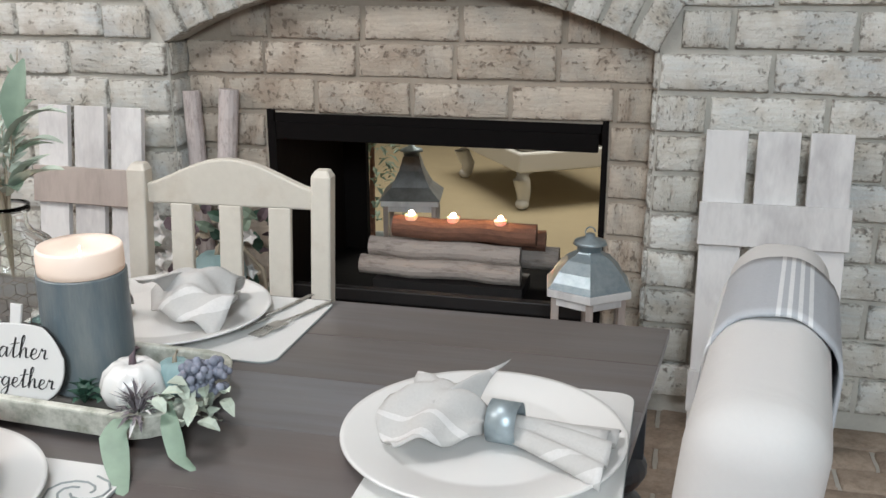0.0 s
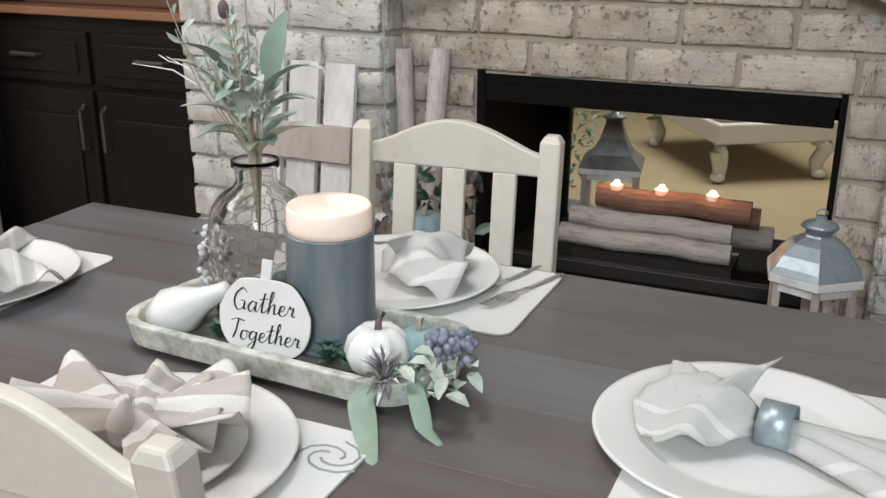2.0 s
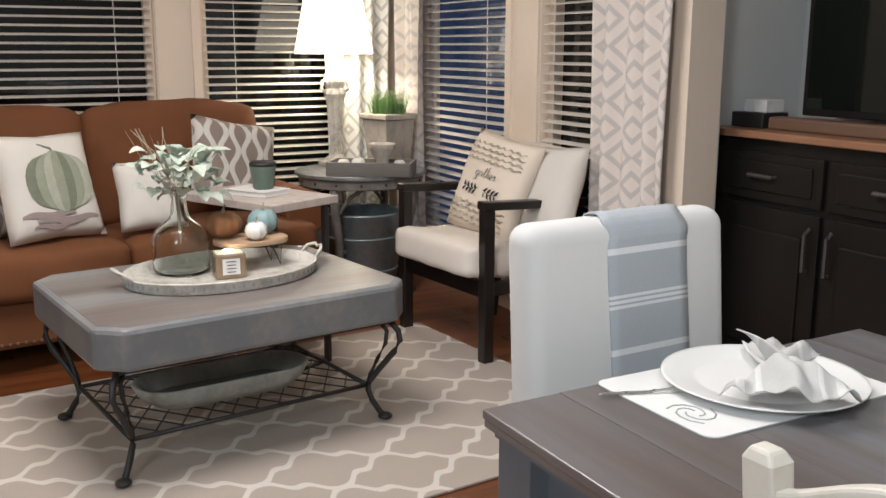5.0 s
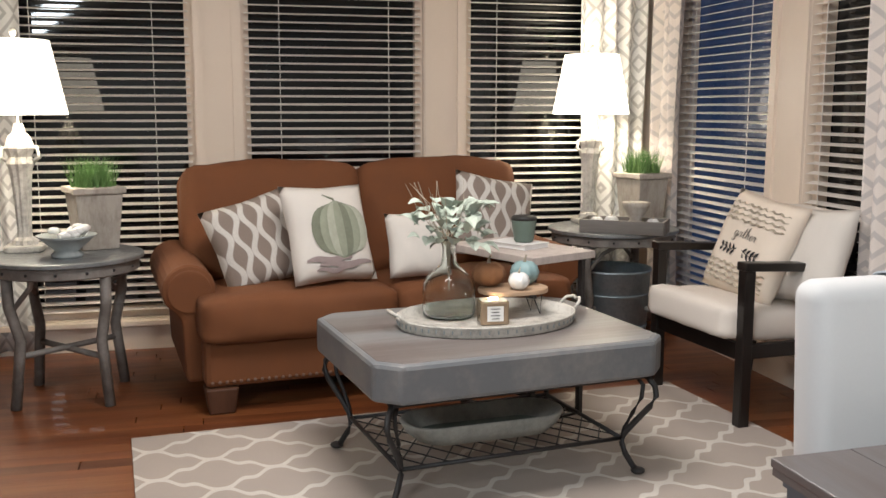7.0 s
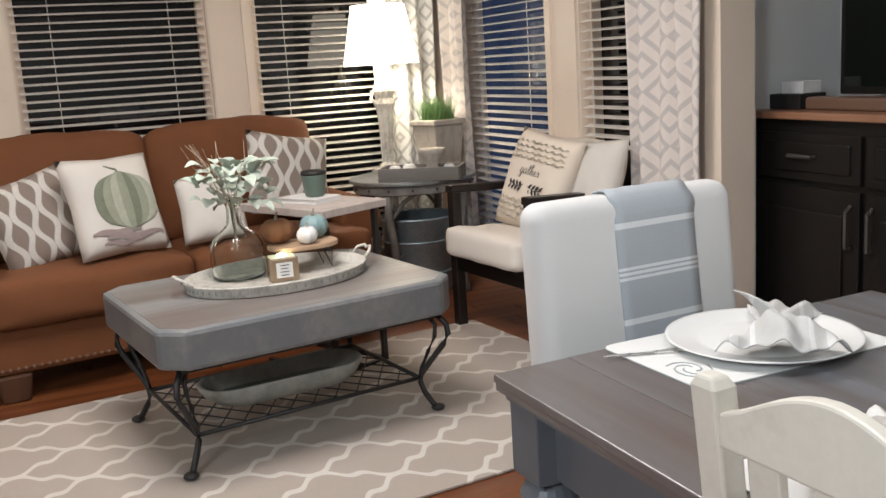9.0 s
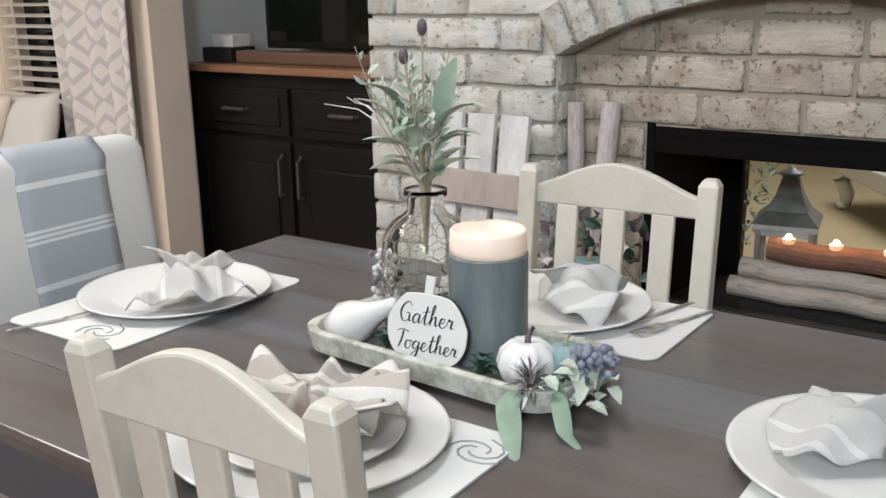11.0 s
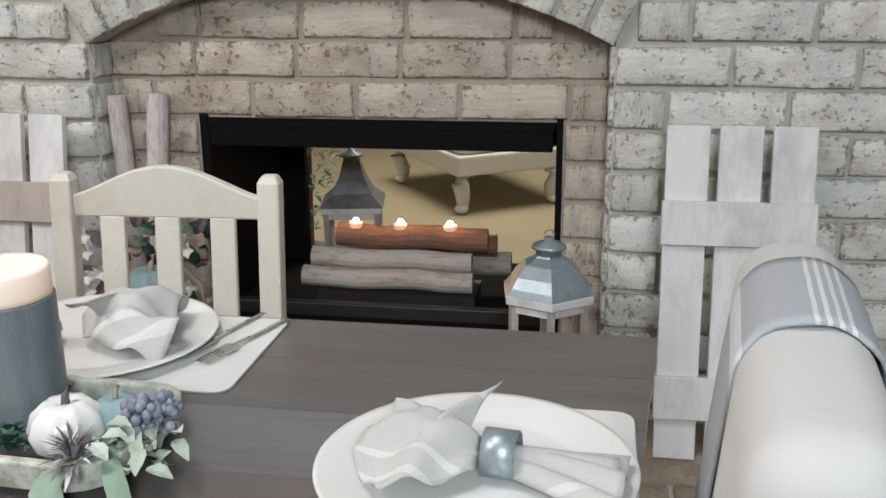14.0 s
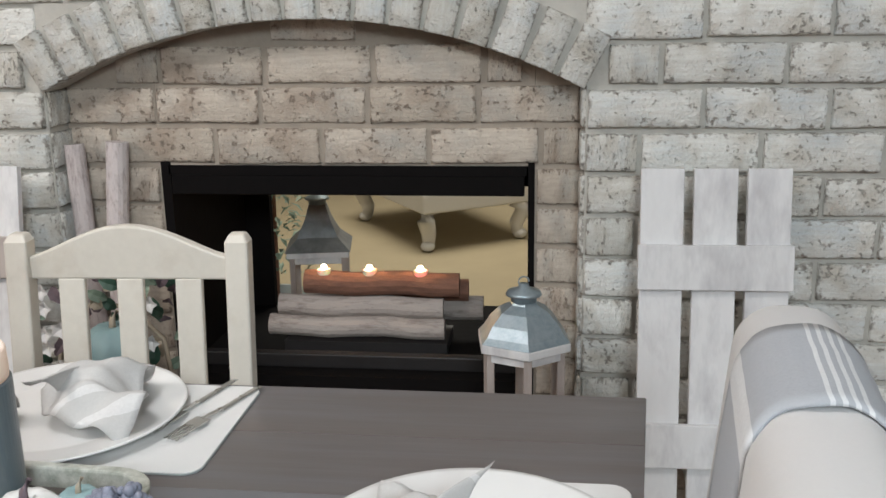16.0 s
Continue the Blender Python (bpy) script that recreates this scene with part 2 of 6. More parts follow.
M = {}
M["brick"] = washed_brick("whitewashed_brick", (0.93, 0.935, 0.89), (0.68, 0.64, 0.56), (0.72, 0.77, 0.78), (0.24, 0.215, 0.19))
M["niche_brick"] = washed_brick("greige_brick", (0.73, 0.65, 0.55), (0.50, 0.41, 0.33), (0.55, 0.53, 0.48), (0.20, 0.15, 0.12))
M["mortar"] = plain("mortar", (0.56, 0.54, 0.49), 0.95, 0.35, 12, 0.6, 70)
M["niche_mortar"] = plain("tan_mortar", (0.40, 0.345, 0.285), 0.95, 0.35, 12, 0.6, 70)
M["wall"] = plain("greige_wall_paint", (0.52, 0.50, 0.47), 0.7, 0.05, 3, 0.05, 120)
M["alcove"] = plain("grey_wall_paint", (0.60, 0.61, 0.61), 0.7, 0.05, 3, 0.05, 120)
M["trim"] = plain("cream_trim_paint", (0.82, 0.70, 0.585), 0.4, 0.06, 5, 0.03, 60)
M["ceiling"] = plain("ceiling_paint", (0.75, 0.74, 0.72), 0.8, 0.04, 3, 0.05, 120)
M["floor"] = planks("red_oak_floor", (0.15, 0.042, 0.013), (0.23, 0.070, 0.021), (0.30, 0.105, 0.034), 1, 0.42, 1.4, 0.12, 0.35)
M["carpet"] = plain("tan_carpet", (0.41, 0.34, 0.22), 0.95, 0.2, 4, 0.7, 300)
# grey-brown wood; the palest stop is tinted blue to paint in reflected sheen
M["table_top"] = planks("grey_washed_top_blue_sheen", (0.118, 0.086, 0.076), (0.148, 0.134, 0.131), (0.196, 0.205, 0.228), 0, 0.32, 0.75, 0.18, 0.05)
M["table_paint"] = plain("slate_grey_paint", (0.10, 0.11, 0.125), 0.45, 0.15, 7, 0.12, 50)
M["chair_paint"] = worn("cream_chair_paint", (0.70, 0.655, 0.575), (0.58, 0.51, 0.42), 0.42, 0.64, 6, (1, 1, 1), 0.08, 0.05)
M["slip"] = creased("white_slipcover_cloth", (0.63, 0.622, 0.612))
M["white"] = plain("white_glaze", (0.74, 0.735, 0.72), 0.18, 0.04, 6, 0.03, 40)
M["mat"] = plain("white_placemat", (0.72, 0.715, 0.70), 0.55, 0.05, 9, 0.08, 150)
M["steel"] = plain("brushed_flatware", (0.55, 0.54, 0.52), 0.28, 0.15, 30, 0.05, 90, 1.0)
M["galv"] = worn("galvanised_tin", (0.42, 0.50, 0.54), (0.28, 0.36, 0.41), 0.4, 0.55, 18, (1, 1, 1), 0.1, 0.1, 0.6)
M["black"] = plain("black_cabinet_paint", (0.012, 0.010, 0.009), 0.38, 0.3, 7, 0.08, 60, Specular_IOR_Level=0.35)
M["soot"] = plain("firebox_black", (0.006, 0.005, 0.005), 0.85, 0.4, 9, 0.3, 50, Specular_IOR_Level=0.12)
M["iron"] = plain("wrought_iron", (0.018, 0.016, 0.016), 0.5, 0.3, 20, 0.2, 80)
M["oak"] = planks("counter_wood", (0.28, 0.13, 0.07), (0.38, 0.19, 0.11), (0.46, 0.25, 0.15), 0, 0.35, 1.6, 0.2)
M["shutter"] = worn("greywashed_board", (0.86, 0.86, 0.86), (0.47, 0.46, 0.48), 0.6, 0.585, 2.2, (2.2, 2.2, 0.8), 0.15, 0.12)
M["shutter_tan"] = worn("tan_washed_board", (0.56, 0.49, 0.45), (0.38, 0.32, 0.29), 0.6, 0.58, 3.2, (3, 3, 0.7), 0.15, 0.12)
M["birch"] = worn("birch_bark", (0.50, 0.44, 0.40), (0.13, 0.10, 0.085), 0.8, 0.62, 16, (0.7, 3, 3), 0.4, 0.25)
M["birch_up"] = worn("birch_bark_upright", (0.78, 0.71, 0.70), (0.34, 0.27, 0.26), 0.8, 0.60, 18, (3, 3, 0.9), 0.5, 0.2)
M["bark_red"] = worn("warm_bark", (0.29, 0.14, 0.09), (0.14, 0.07, 0.05), 0.8, 0.56, 16, (0.7, 3, 3), 0.4, 0.2)
M["flame"] = glow("flame", (1.0, 0.80, 0.52), 40)
M["wax"] = plain("ivory_wax", (0.86, 0.74, 0.58), 0.45, 0.06, 8, 0.03, 40, Subsurface_Weight=0.4)
M["teal"] = plain("teal_paint", (0.24, 0.36, 0.37), 0.55, 0.2, 9, 0.2, 60)
M["sage"] = plain("sage_leaf", (0.28, 0.38, 0.29), 0.6, 0.3, 20, 0.15, 80, spread=0.35)
M["sage_pale"] = plain("pale_sage_leaf", (0.52, 0.59, 0.50), 0.65, 0.25, 20, 0.15, 80, spread=0.3)
M["leaf_dark"] = plain("succulent_green", (0.045, 0.11, 0.075), 0.5, 0.3, 20, 0.15, 60, spread=0.3)
M["straw"] = plain("dried_stem", (0.50, 0.43, 0.33), 0.8, 0.3, 30, 0.2, 60, spread=0.3)
M["plum"] = plain("plum_bud", (0.13, 0.095, 0.11), 0.7, 0.3, 30, 0.2, 60)
M["berry"] = plain("dusty_blue_berry", (0.25, 0.27, 0.34), 0.5, 0.25, 20, 0.1, 60, spread=0.3)
M["cone"] = plain("frosted_cone", (0.26, 0.23, 0.25), 0.8, 0.4, 40, 0.2, 60, spread=0.4)
M["candle"] = worn("blue_grey_candle_wrap", (0.135, 0.175, 0.20), (0.23, 0.25, 0.25), 0.35, 0.55, 9, (3, 3, 0.5), 0.15, 0.02)
M["candle_glow"] = glow("lit_wax", (1.0, 0.62, 0.40), 0.16, (0.86, 0.74, 0.65))
M["tray"] = worn("chippy_white_green_paint", (0.66, 0.66, 0.59), (0.16, 0.175, 0.12), 0.6, 0.565, 17, (1, 1, 1), 0.3, 0.02)
M["ink"] = plain("black_ink", (0.02, 0.02, 0.022), 0.6, 0.2, 40, 0.0)
M["glass"] = glass("clear_glass", (0.97, 0.985, 0.97))
M["glass"].node_tree.nodes["Principled BSDF"].inputs["IOR"].default_value = 1.3
M["green_glass"] = glass("green_bottle_glass", (0.95, 0.992, 0.975))
M["green_glass"].node_tree.nodes["Principled BSDF"].inputs["IOR"].default_value = 1.33
M["wire"] = plain("chicken_wire", (0.30, 0.26, 0.22), 0.5, 0.2, 30, 0.1, 60, 0.7)
M["napkin"] = striped("napkin_cloth", (0.54, 0.53, 0.515), (0.70, 0.69, 0.68), 1, [(-0.075, 0.007), (-0.045, 0.004), (0.045, 0.004), (0.075, 0.007)])
M["napkin_tan"] = striped("striped_napkin_cloth", (0.50, 0.455, 0.415), (0.80, 0.78, 0.74), 1, [(-0.08, 0.008), (-0.04, 0.006), (0.0, 0.006), (0.04, 0.006), (0.08, 0.008)])
M["runner"] = striped("runner_cloth", (0.40, 0.43, 0.46), (0.78, 0.79, 0.79), 2, [(0.068, 0.006), (-0.018, 0.003), (-0.028, 0.003), (-0.038, 0.003), (-0.124, 0.006), (-0.20, 0.006)])
M["runner_r"] = striped("runner_cloth_across", (0.44, 0.46, 0.49), (0.78, 0.79, 0.79), 0, [(-0.031, 0.0022), (-0.021, 0.0022), (-0.011, 0.0022), (-0.001, 0.0022), (0.062, 0.004), (-0.075, 0.004)])
M["rug"] = ogee("trellis_rug_wool", (0.41, 0.35, 0.305), (0.68, 0.64, 0.585), 1, 0, 0.42, 0.30, 0.105, notch=-0.055)
M["sofa"] = plain("rust_brown_chenille", (0.158, 0.053, 0.0155), 0.85, 0.3, 5, 0.4, 260)
M["cushion_ogee"] = ogee("ogee_cushion_cloth", (0.25, 0.16, 0.12), (0.74, 0.71, 0.66), 2, 1, 0.14, 0.11, 0.24)
M["cushion"] = plain("cream_linen", (0.76, 0.66, 0.555), 0.9, 0.1, 8, 0.3, 200)
M["cushion_white"] = plain("white_linen", (0.66, 0.62, 0.57), 0.9, 0.1, 8, 0.3, 200)
M["seat_cloth"] = plain("oatmeal_seat_cloth", (0.72, 0.655, 0.59), 0.9, 0.08, 8, 0.3, 200)
M["dark_wood"] = plain("ebony_wood", (0.012, 0.009, 0.008), 0.35, 0.3, 8, 0.08, 60)
M["ottoman"] = worn("grey_leatherette", (0.17, 0.18, 0.19), (0.27, 0.26, 0.25), 0.38, 0.58, 4, (1, 1, 1), 0.1, 0.02)
M["ottoman_top"] = planks("grey_brown_leatherette", (0.16, 0.13, 0.12), (0.22, 0.20, 0.19), (0.27, 0.27, 0.27), 1, 0.4, 0.8, 0.1)
M["zinc_top"] = worn("weathered_zinc", (0.30, 0.32, 0.33), (0.18, 0.18, 0.18), 0.45, 0.55, 9, (1, 1, 1), 0.15, 0.05, 0.5)
M["grey_wood"] = planks("weathered_grey_wood", (0.16, 0.14, 0.125), (0.22, 0.20, 0.18), (0.29, 0.27, 0.25), 0, 0.6, 2)
M["shade"] = glow("lampshade_linen", (1.0, 0.90, 0.74), 3.2, (0.9, 0.88, 0.82))
M["lamp_base"] = worn("antique_white_carving", (0.66, 0.63, 0.57), (0.30, 0.28, 0.25), 0.5, 0.58, 18, (1, 1, 1), 0.2, 0.05)
M["curtain_x"] = diamonds("diamond_curtain_cloth", (0.80, 0.79, 0.76), (0.50, 0.49, 0.47), 1, 2, 0.14, 0.21)
M["curtain_y"] = diamonds("diamond_curtain_cloth_side", (0.78, 0.71, 0.655), (0.57, 0.53, 0.51), 0, 2, 0.15, 0.22)
M["slat"] = plain("cream_blind_slat", (0.82, 0.76, 0.70), 0.35, 0.05, 6, 0.03, 60)
M["pane"] = plain("night_window_pane", (0.004, 0.006, 0.008), 0.04, 0.2, 2, 0.0, 60)
M["pane"].node_tree.nodes["Principled BSDF"].inputs["IOR"].default_value = 1.6
M["dusk_pane"] = glow("dusk_window_pane", (0.10, 0.22, 0.55), 0.10, (0.004, 0.006, 0.01))
M["dusk_pane"].node_tree.nodes["Principled BSDF"].inputs["Roughness"].default_value = 0.05
M["terracotta"] = worn("whitewashed_planter", (0.46, 0.42, 0.37), (0.30, 0.26, 0.22), 0.8, 0.56, 9, (2, 2, 0.8), 0.3, 0.1)
M["grass"] = plain("fresh_grass", (0.14, 0.28, 0.08), 0.6, 0.3, 30, 0.1, 60, spread=0.4)
M["screen"] = plain("tv_screen", (0.006, 0.008, 0.006), 0.08, 0.2, 3, 0.0)
M["orange"] = plain("brown_pumpkin_felt", (0.22, 0.10, 0.045), 0.9, 0.25, 12, 0.4, 120)
M["bronze"] = plain("bronze_plastic", (0.16, 0.09, 0.06), 0.4, 0.1, 5, 0.02)
M["stone"] = plain("grey_stoneware", (0.30, 0.33, 0.33), 0.5, 0.15, 14, 0.1)
M["paver"] = worn("hearth_paver", (0.42, 0.34, 0.27), (0.24, 0.18, 0.14), 0.85, 0.55, 2.2, (2, 0.6, 1), 0.6, 0.25)
M["dough"] = worn("pale_wooden_bowl", (0.42, 0.41, 0.37), (0.25, 0.26, 0.23), 0.7, 0.56, 9, (1, 1, 1), 0.2, 0.05)
M["dough_green"] = worn("green_grey_wash", (0.16, 0.19, 0.165), (0.25, 0.26, 0.22), 0.75, 0.58, 8, (0.6, 2, 1), 0.2, 0.05)
M["slice"] = planks("pale_wood_slice", (0.34, 0.20, 0.11), (0.44, 0.28, 0.17), (0.52, 0.36, 0.24), 0, 0.55, 2)
M["sofa_foot"] = planks("brown_sofa_foot", (0.06, 0.024, 0.012), (0.09, 0.036, 0.018), (0.12, 0.05, 0.026), 2, 0.4, 2)
M["mug_green"] = plain("muted_green_glaze", (0.13, 0.18, 0.15), 0.4, 0.12, 14, 0.05)
M["pewter"] = plain("dull_pewter", (0.10, 0.09, 0.085), 0.45, 0.2, 20, 0.05, 60, 0.5)
M["print_dark"] = plain("printed_olive", (0.19, 0.205, 0.15), 0.9, 0.35, 22, 0.2)
M["print_mid"] = plain("printed_grey_green", (0.29, 0.31, 0.235), 0.9, 0.3, 22, 0.2)
M["print_pale"] = plain("printed_pale_green", (0.40, 0.41, 0.33), 0.9, 0.3, 22, 0.2)
M["print_mauve"] = plain("printed_mauve_shadow", (0.33, 0.26, 0.25), 0.9, 0.35, 18, 0.2)
M["amber_jar"] = plain("mirrored_amber_jar", (0.34, 0.25, 0.17), 0.25, 0.3, 14, 0.03, 60, 0.4)
M["moss"] = plain("foliage_pillow_green", (0.20, 0.24, 0.16), 0.9, 0.3, 14, 0.2)


# ---- mesh helpers ----
def part(name, bm, mat, parent=None, label="", smooth=False, edge=0.0):
    """Link a bmesh as one mesh object under a thing or part."""
    me = bpy.data.meshes.new(name)
    bmesh.ops.recalc_face_normals(bm, faces=bm.faces)
    bm.to_mesh(me)
    bm.free()
    me.materials.append(mat)
    if smooth:
        for p in me.polygons:
            p.use_smooth = True
    ob = new(name, me)
    if parent is not None:
        ob.parent = parent
    if label:
        ob["label"] = label
    if edge:
        b = ob.modifiers.new("bevel", "BEVEL")
        b.width, b.segments, b.limit_method = edge, 2, "ANGLE"
    return ob


def thing(name, label, category, m=None, group="", kind=""):
    ob = new(name)
    ob.empty_display_size = 0.1
    if m is not None:
        ob.matrix_basis = m
    return tagged(ob, label, category, group, kind)


def box(bm, c, s, rot=(0, 0, 0), taper=1.0):
    m = pose(*c, *rot)
    v = []
    for z in (-0.5, 0.5):
        k = taper if z > 0 else 1.0
        for x, y in ((-0.5, -0.5), (0.5, -0.5), (0.5, 0.5), (-0.5, 0.5)):
            v.append(bm.verts.new(m @ Vector((x * s[0] * k, y * s[1] * k, z * s[2]))))
    for f in ((3, 2, 1, 0), (4, 5, 6, 7), (0, 1, 5, 4), (1, 2, 6, 5), (2, 3, 7, 6), (3, 0, 4, 7)):
        bm.faces.new([v[i] for i in f])
    return bm


def boxed(c, s, rot=(0, 0, 0), taper=1.0):
    return box(bmesh.new(), c, s, rot, taper)


def lathe(profile, seg=24, c=(0, 0, 0), bm=None, lobes=0, depth=0.0):
    """Turn (radius, height) pairs round z; lobes: ribs like a pumpkin's."""
    bm = bm or bmesh.new()
    rings = []
    for r, z in profile:
        ring = []
        for i in range(seg):
            a = 2 * math.pi * i / seg
            k = 1 - depth * (1 - abs(math.cos(a * lobes / 2))) if lobes else 1
            ring.append(bm.verts.new((c[0] + r * k * math.cos(a), c[1] + r * k * math.sin(a), c[2] + z)))
        rings.append(ring)
    for a, b in zip(rings, rings[1:]):
        for i in range(seg):
            bm.faces.new((a[i], a[(i + 1) % seg], b[(i + 1) % seg], b[i]))
    for ring in (rings[0], rings[-1]):
        bm.faces.new(ring)
    return bm


def tube(points, r, seg=8, bm=None, r_end=None):
    """A rod along a polyline, tapering to r_end."""
    bm = bm or bmesh.new()
    pts = [Vector(p) for p in points]
    r_end = r if r_end is None else r_end
    rings = []
    for i, p in enumerate(pts):
        d = (pts[min(i + 1, len(pts) - 1)] - pts[max(i - 1, 0)]).normalized()
        side = d.cross(Vector((0, 0, 1)) if abs(d.z) < 0.9 else Vector((1, 0, 0))).normalized()
        up = side.cross(d)
        k = r + (r_end - r) * i / max(1, len(pts) - 1)
        rings.append([bm.verts.new(p + side * k * math.cos(2 * math.pi * j / seg) + up * k * math.sin(2 * math.pi * j / seg)) for j in range(seg)])
    for a, b in zip(rings, rings[1:]):
        for j in range(seg):
            bm.faces.new((a[j], a[(j + 1) % seg], b[(j + 1) % seg], b[j]))
    bm.faces.new(rings[0])
    bm.faces.new(rings[-1])
    return bm


def sheet(fn, nu, nv, bm=None):
    """A grid surface; fn(u, v) with u, v in 0..1."""
    bm = bm or bmesh.new()
    g = [[bm.verts.new(fn(i / nu, j / nv)) for j in range(nv + 1)] for i in range(nu + 1)]
    for i in range(nu):
        for j in range(nv):
            bm.faces.new((g[i][j], g[i + 1][j], g[i + 1][j + 1], g[i][j + 1]))
    return bm


def extrude(outline, depth, bm=None, plane="xz", off=0.0):
    """A closed outline in a plane, given thickness."""
    bm = bm or bmesh.new()
    put = {"xz": lambda a, b, d: (a, d, b), "xy": lambda a, b, d: (a, b, d), "yz": lambda a, b, d: (d, a, b)}[plane]
    lo = [bm.verts.new(put(a, b, off)) for a, b in outline]
    hi = [bm.verts.new(put(a, b, off + depth)) for a, b in outline]
    n = len(outline)
    bm.faces.new(lo)
    bm.faces.new(list(reversed(hi)))
    for i in range(n):
        bm.faces.new((lo[i], hi[i], hi[(i + 1) % n], lo[(i + 1) % n]))
    return bm


def rounded(w, h, r, n=5):
    out = []
    for cx, cy, a0 in ((w / 2 - r, h / 2 - r, 0), (-w / 2 + r, h / 2 - r, 90), (-w / 2 + r, -h / 2 + r, 180), (w / 2 - r, -h / 2 + r, 270)):
        for i in range(n + 1):
            a = radians(a0 + 90 * i / n)
            out.append((cx + r * math.cos(a), cy + r * math.sin(a)))
    return out


def ball(c, r, bm=None, seg=10, squash=(1, 1, 1)):
    bm = bm or bmesh.new()
    bmesh.ops.create_uvsphere(bm, u_segments=seg, v_segments=max(5, seg * 2 // 3), radius=1,
                              matrix=Matrix.Translation(c) @ Matrix.Diagonal((r * squash[0], r * squash[1], r * squash[2], 1)))
    return bm


def leaf(base, tip, width, bm, bend=0.2, up=(0, 0, 1), n=6):
    """One leaf blade with a folded midrib, from base to tip."""
    a, b = Vector(base), Vector(tip)
    d = b - a
    side = d.cross(Vector(up))
    side = side.normalized() if side.length > 1e-6 else Vector((1, 0, 0))
    lift = side.cross(d).normalized()
    rows = []
    for i in range(n + 1):
        t = i / n
        w = width * math.sin(math.pi * min(1, t * 0.93 + 0.05)) ** 0.8 * 0.5
        c = a + d * t + lift * (bend * d.length * math.sin(math.pi * t))
        rows.append((bm.verts.new(c - side * w + lift * w * 0.35), bm.verts.new(c), bm.verts.new(c + side * w + lift * w * 0.35)))
    for p, q in zip(rows, rows[1:]):
        bm.faces.new((p[0], p[1], q[1], q[0]))
        bm.faces.new((p[1], p[2], q[2], q[1]))
    return bm


def thicken(ob, t, offset=0.0):
    s = ob.modifiers.new("solid", "SOLIDIFY")
    s.thickness, s.offset = t, offset
    return ob


def soften(ob, levels=1):
    s = ob.modifiers.new("subd", "SUBSURF")
    s.levels = s.render_levels = levels
    return ob


def cushion(bm, w, h, d, n=12, seed=0):
    """A stuffed square pillow in the xz plane, pinched at its corners."""
    rng = random.Random(seed)
    ph = rng.random() * 6
    for s in (-1, 1):
        def fn(u, v, s=s):
            x, z = 2 * u - 1, 2 * v - 1
            full = max(0, (1 - x ** 4) * (1 - z ** 4)) ** 0.55
            pull = 1 - 0.06 * (1 - abs(x)) * abs(z) - 0.06 * (1 - abs(z)) * abs(x)
            wr = 0.004 * math.sin(9 * x + 5 * z + ph) * full
            return (x * w / 2 * pull, s * (d / 2 * full + wr), z * h / 2 * pull)
        sheet(fn, n, n, bm)
    bmesh.ops.remove_doubles(bm, verts=bm.verts, dist=0.001)
    return bm


# pen strokes of a brush script, letter by letter: advance, then each stroke's points
PEN = {}
PEN["G"] = (0.72, ((0.62, 0.82), (0.40, 1.0), (0.12, 0.75), (0.05, 0.35), (0.25, 0.02), (0.5, 0.12), (0.56, 0.42), (0.36, 0.44)), ((0.56, 0.42), (0.57, 0.08), (0.72, 0.10)))
PEN["a"] = (0.54, ((0.40, 0.40), (0.22, 0.47), (0.05, 0.2), (0.2, 0.0), (0.38, 0.3), (0.41, 0.46), (0.41, 0.06), (0.55, 0.10)))
PEN["t"] = (0.40, ((0.0, 0.1), (0.2, 0.6), (0.24, 0.9), (0.18, 0.3), (0.22, 0.02), (0.4, 0.12)), ((0.0, 0.58), (0.45, 0.68)))
PEN["h"] = (0.55, ((0.0, 0.08), (0.2, 0.6), (0.27, 0.98), (0.15, 0.88), (0.11, 0.0)), ((0.11, 0.0), (0.2, 0.35), (0.36, 0.46), (0.40, 0.06), (0.56, 0.1)))
PEN["e"] = (0.43, ((0.0, 0.12), (0.28, 0.28), (0.3, 0.44), (0.14, 0.42), (0.08, 0.12), (0.25, 0.0), (0.44, 0.14)))
PEN["r"] = (0.42, ((0.0, 0.1), (0.12, 0.48), (0.16, 0.38), (0.3, 0.42), (0.28, 0.08), (0.46, 0.08)))
PEN["T"] = (0.58, ((0.0, 0.84), (0.3, 0.98), (0.75, 0.9)), ((0.4, 0.95), (0.34, 0.4), (0.22, 0.0)))
PEN["o"] = (0.46, ((0.3, 0.44), (0.1, 0.4), (0.06, 0.1), (0.24, 0.0), (0.38, 0.2), (0.3, 0.44), (0.5, 0.38)))
PEN["g"] = (0.52, ((0.38, 0.4), (0.2, 0.47), (0.05, 0.22), (0.2, 0.04), (0.38, 0.3), (0.41, 0.44), (0.36, -0.2), (0.18, -0.42), (0.05, -0.28), (0.3, -0.02), (0.54, 0.12)))


def smooth_line(pts, n=6):
    """Points along a smooth curve through the given ones."""
    p = [Vector((a, b)) for a, b in pts]
    p = [p[0] * 2 - p[1]] + p + [p[-1] * 2 - p[-2]]
    out = []
    for i in range(1, len(p) - 2):
        for k in range(n):
            u = k / n
            out.append(0.5 * (2 * p[i] + (p[i + 1] - p[i - 1]) * u + (2 * p[i - 1] - 5 * p[i] + 4 * p[i + 1] - p[i + 2]) * u * u + (3 * p[i] - p[i - 1] - 3 * p[i + 1] + p[i + 2]) * u ** 3))
    return out + [p[-2]]


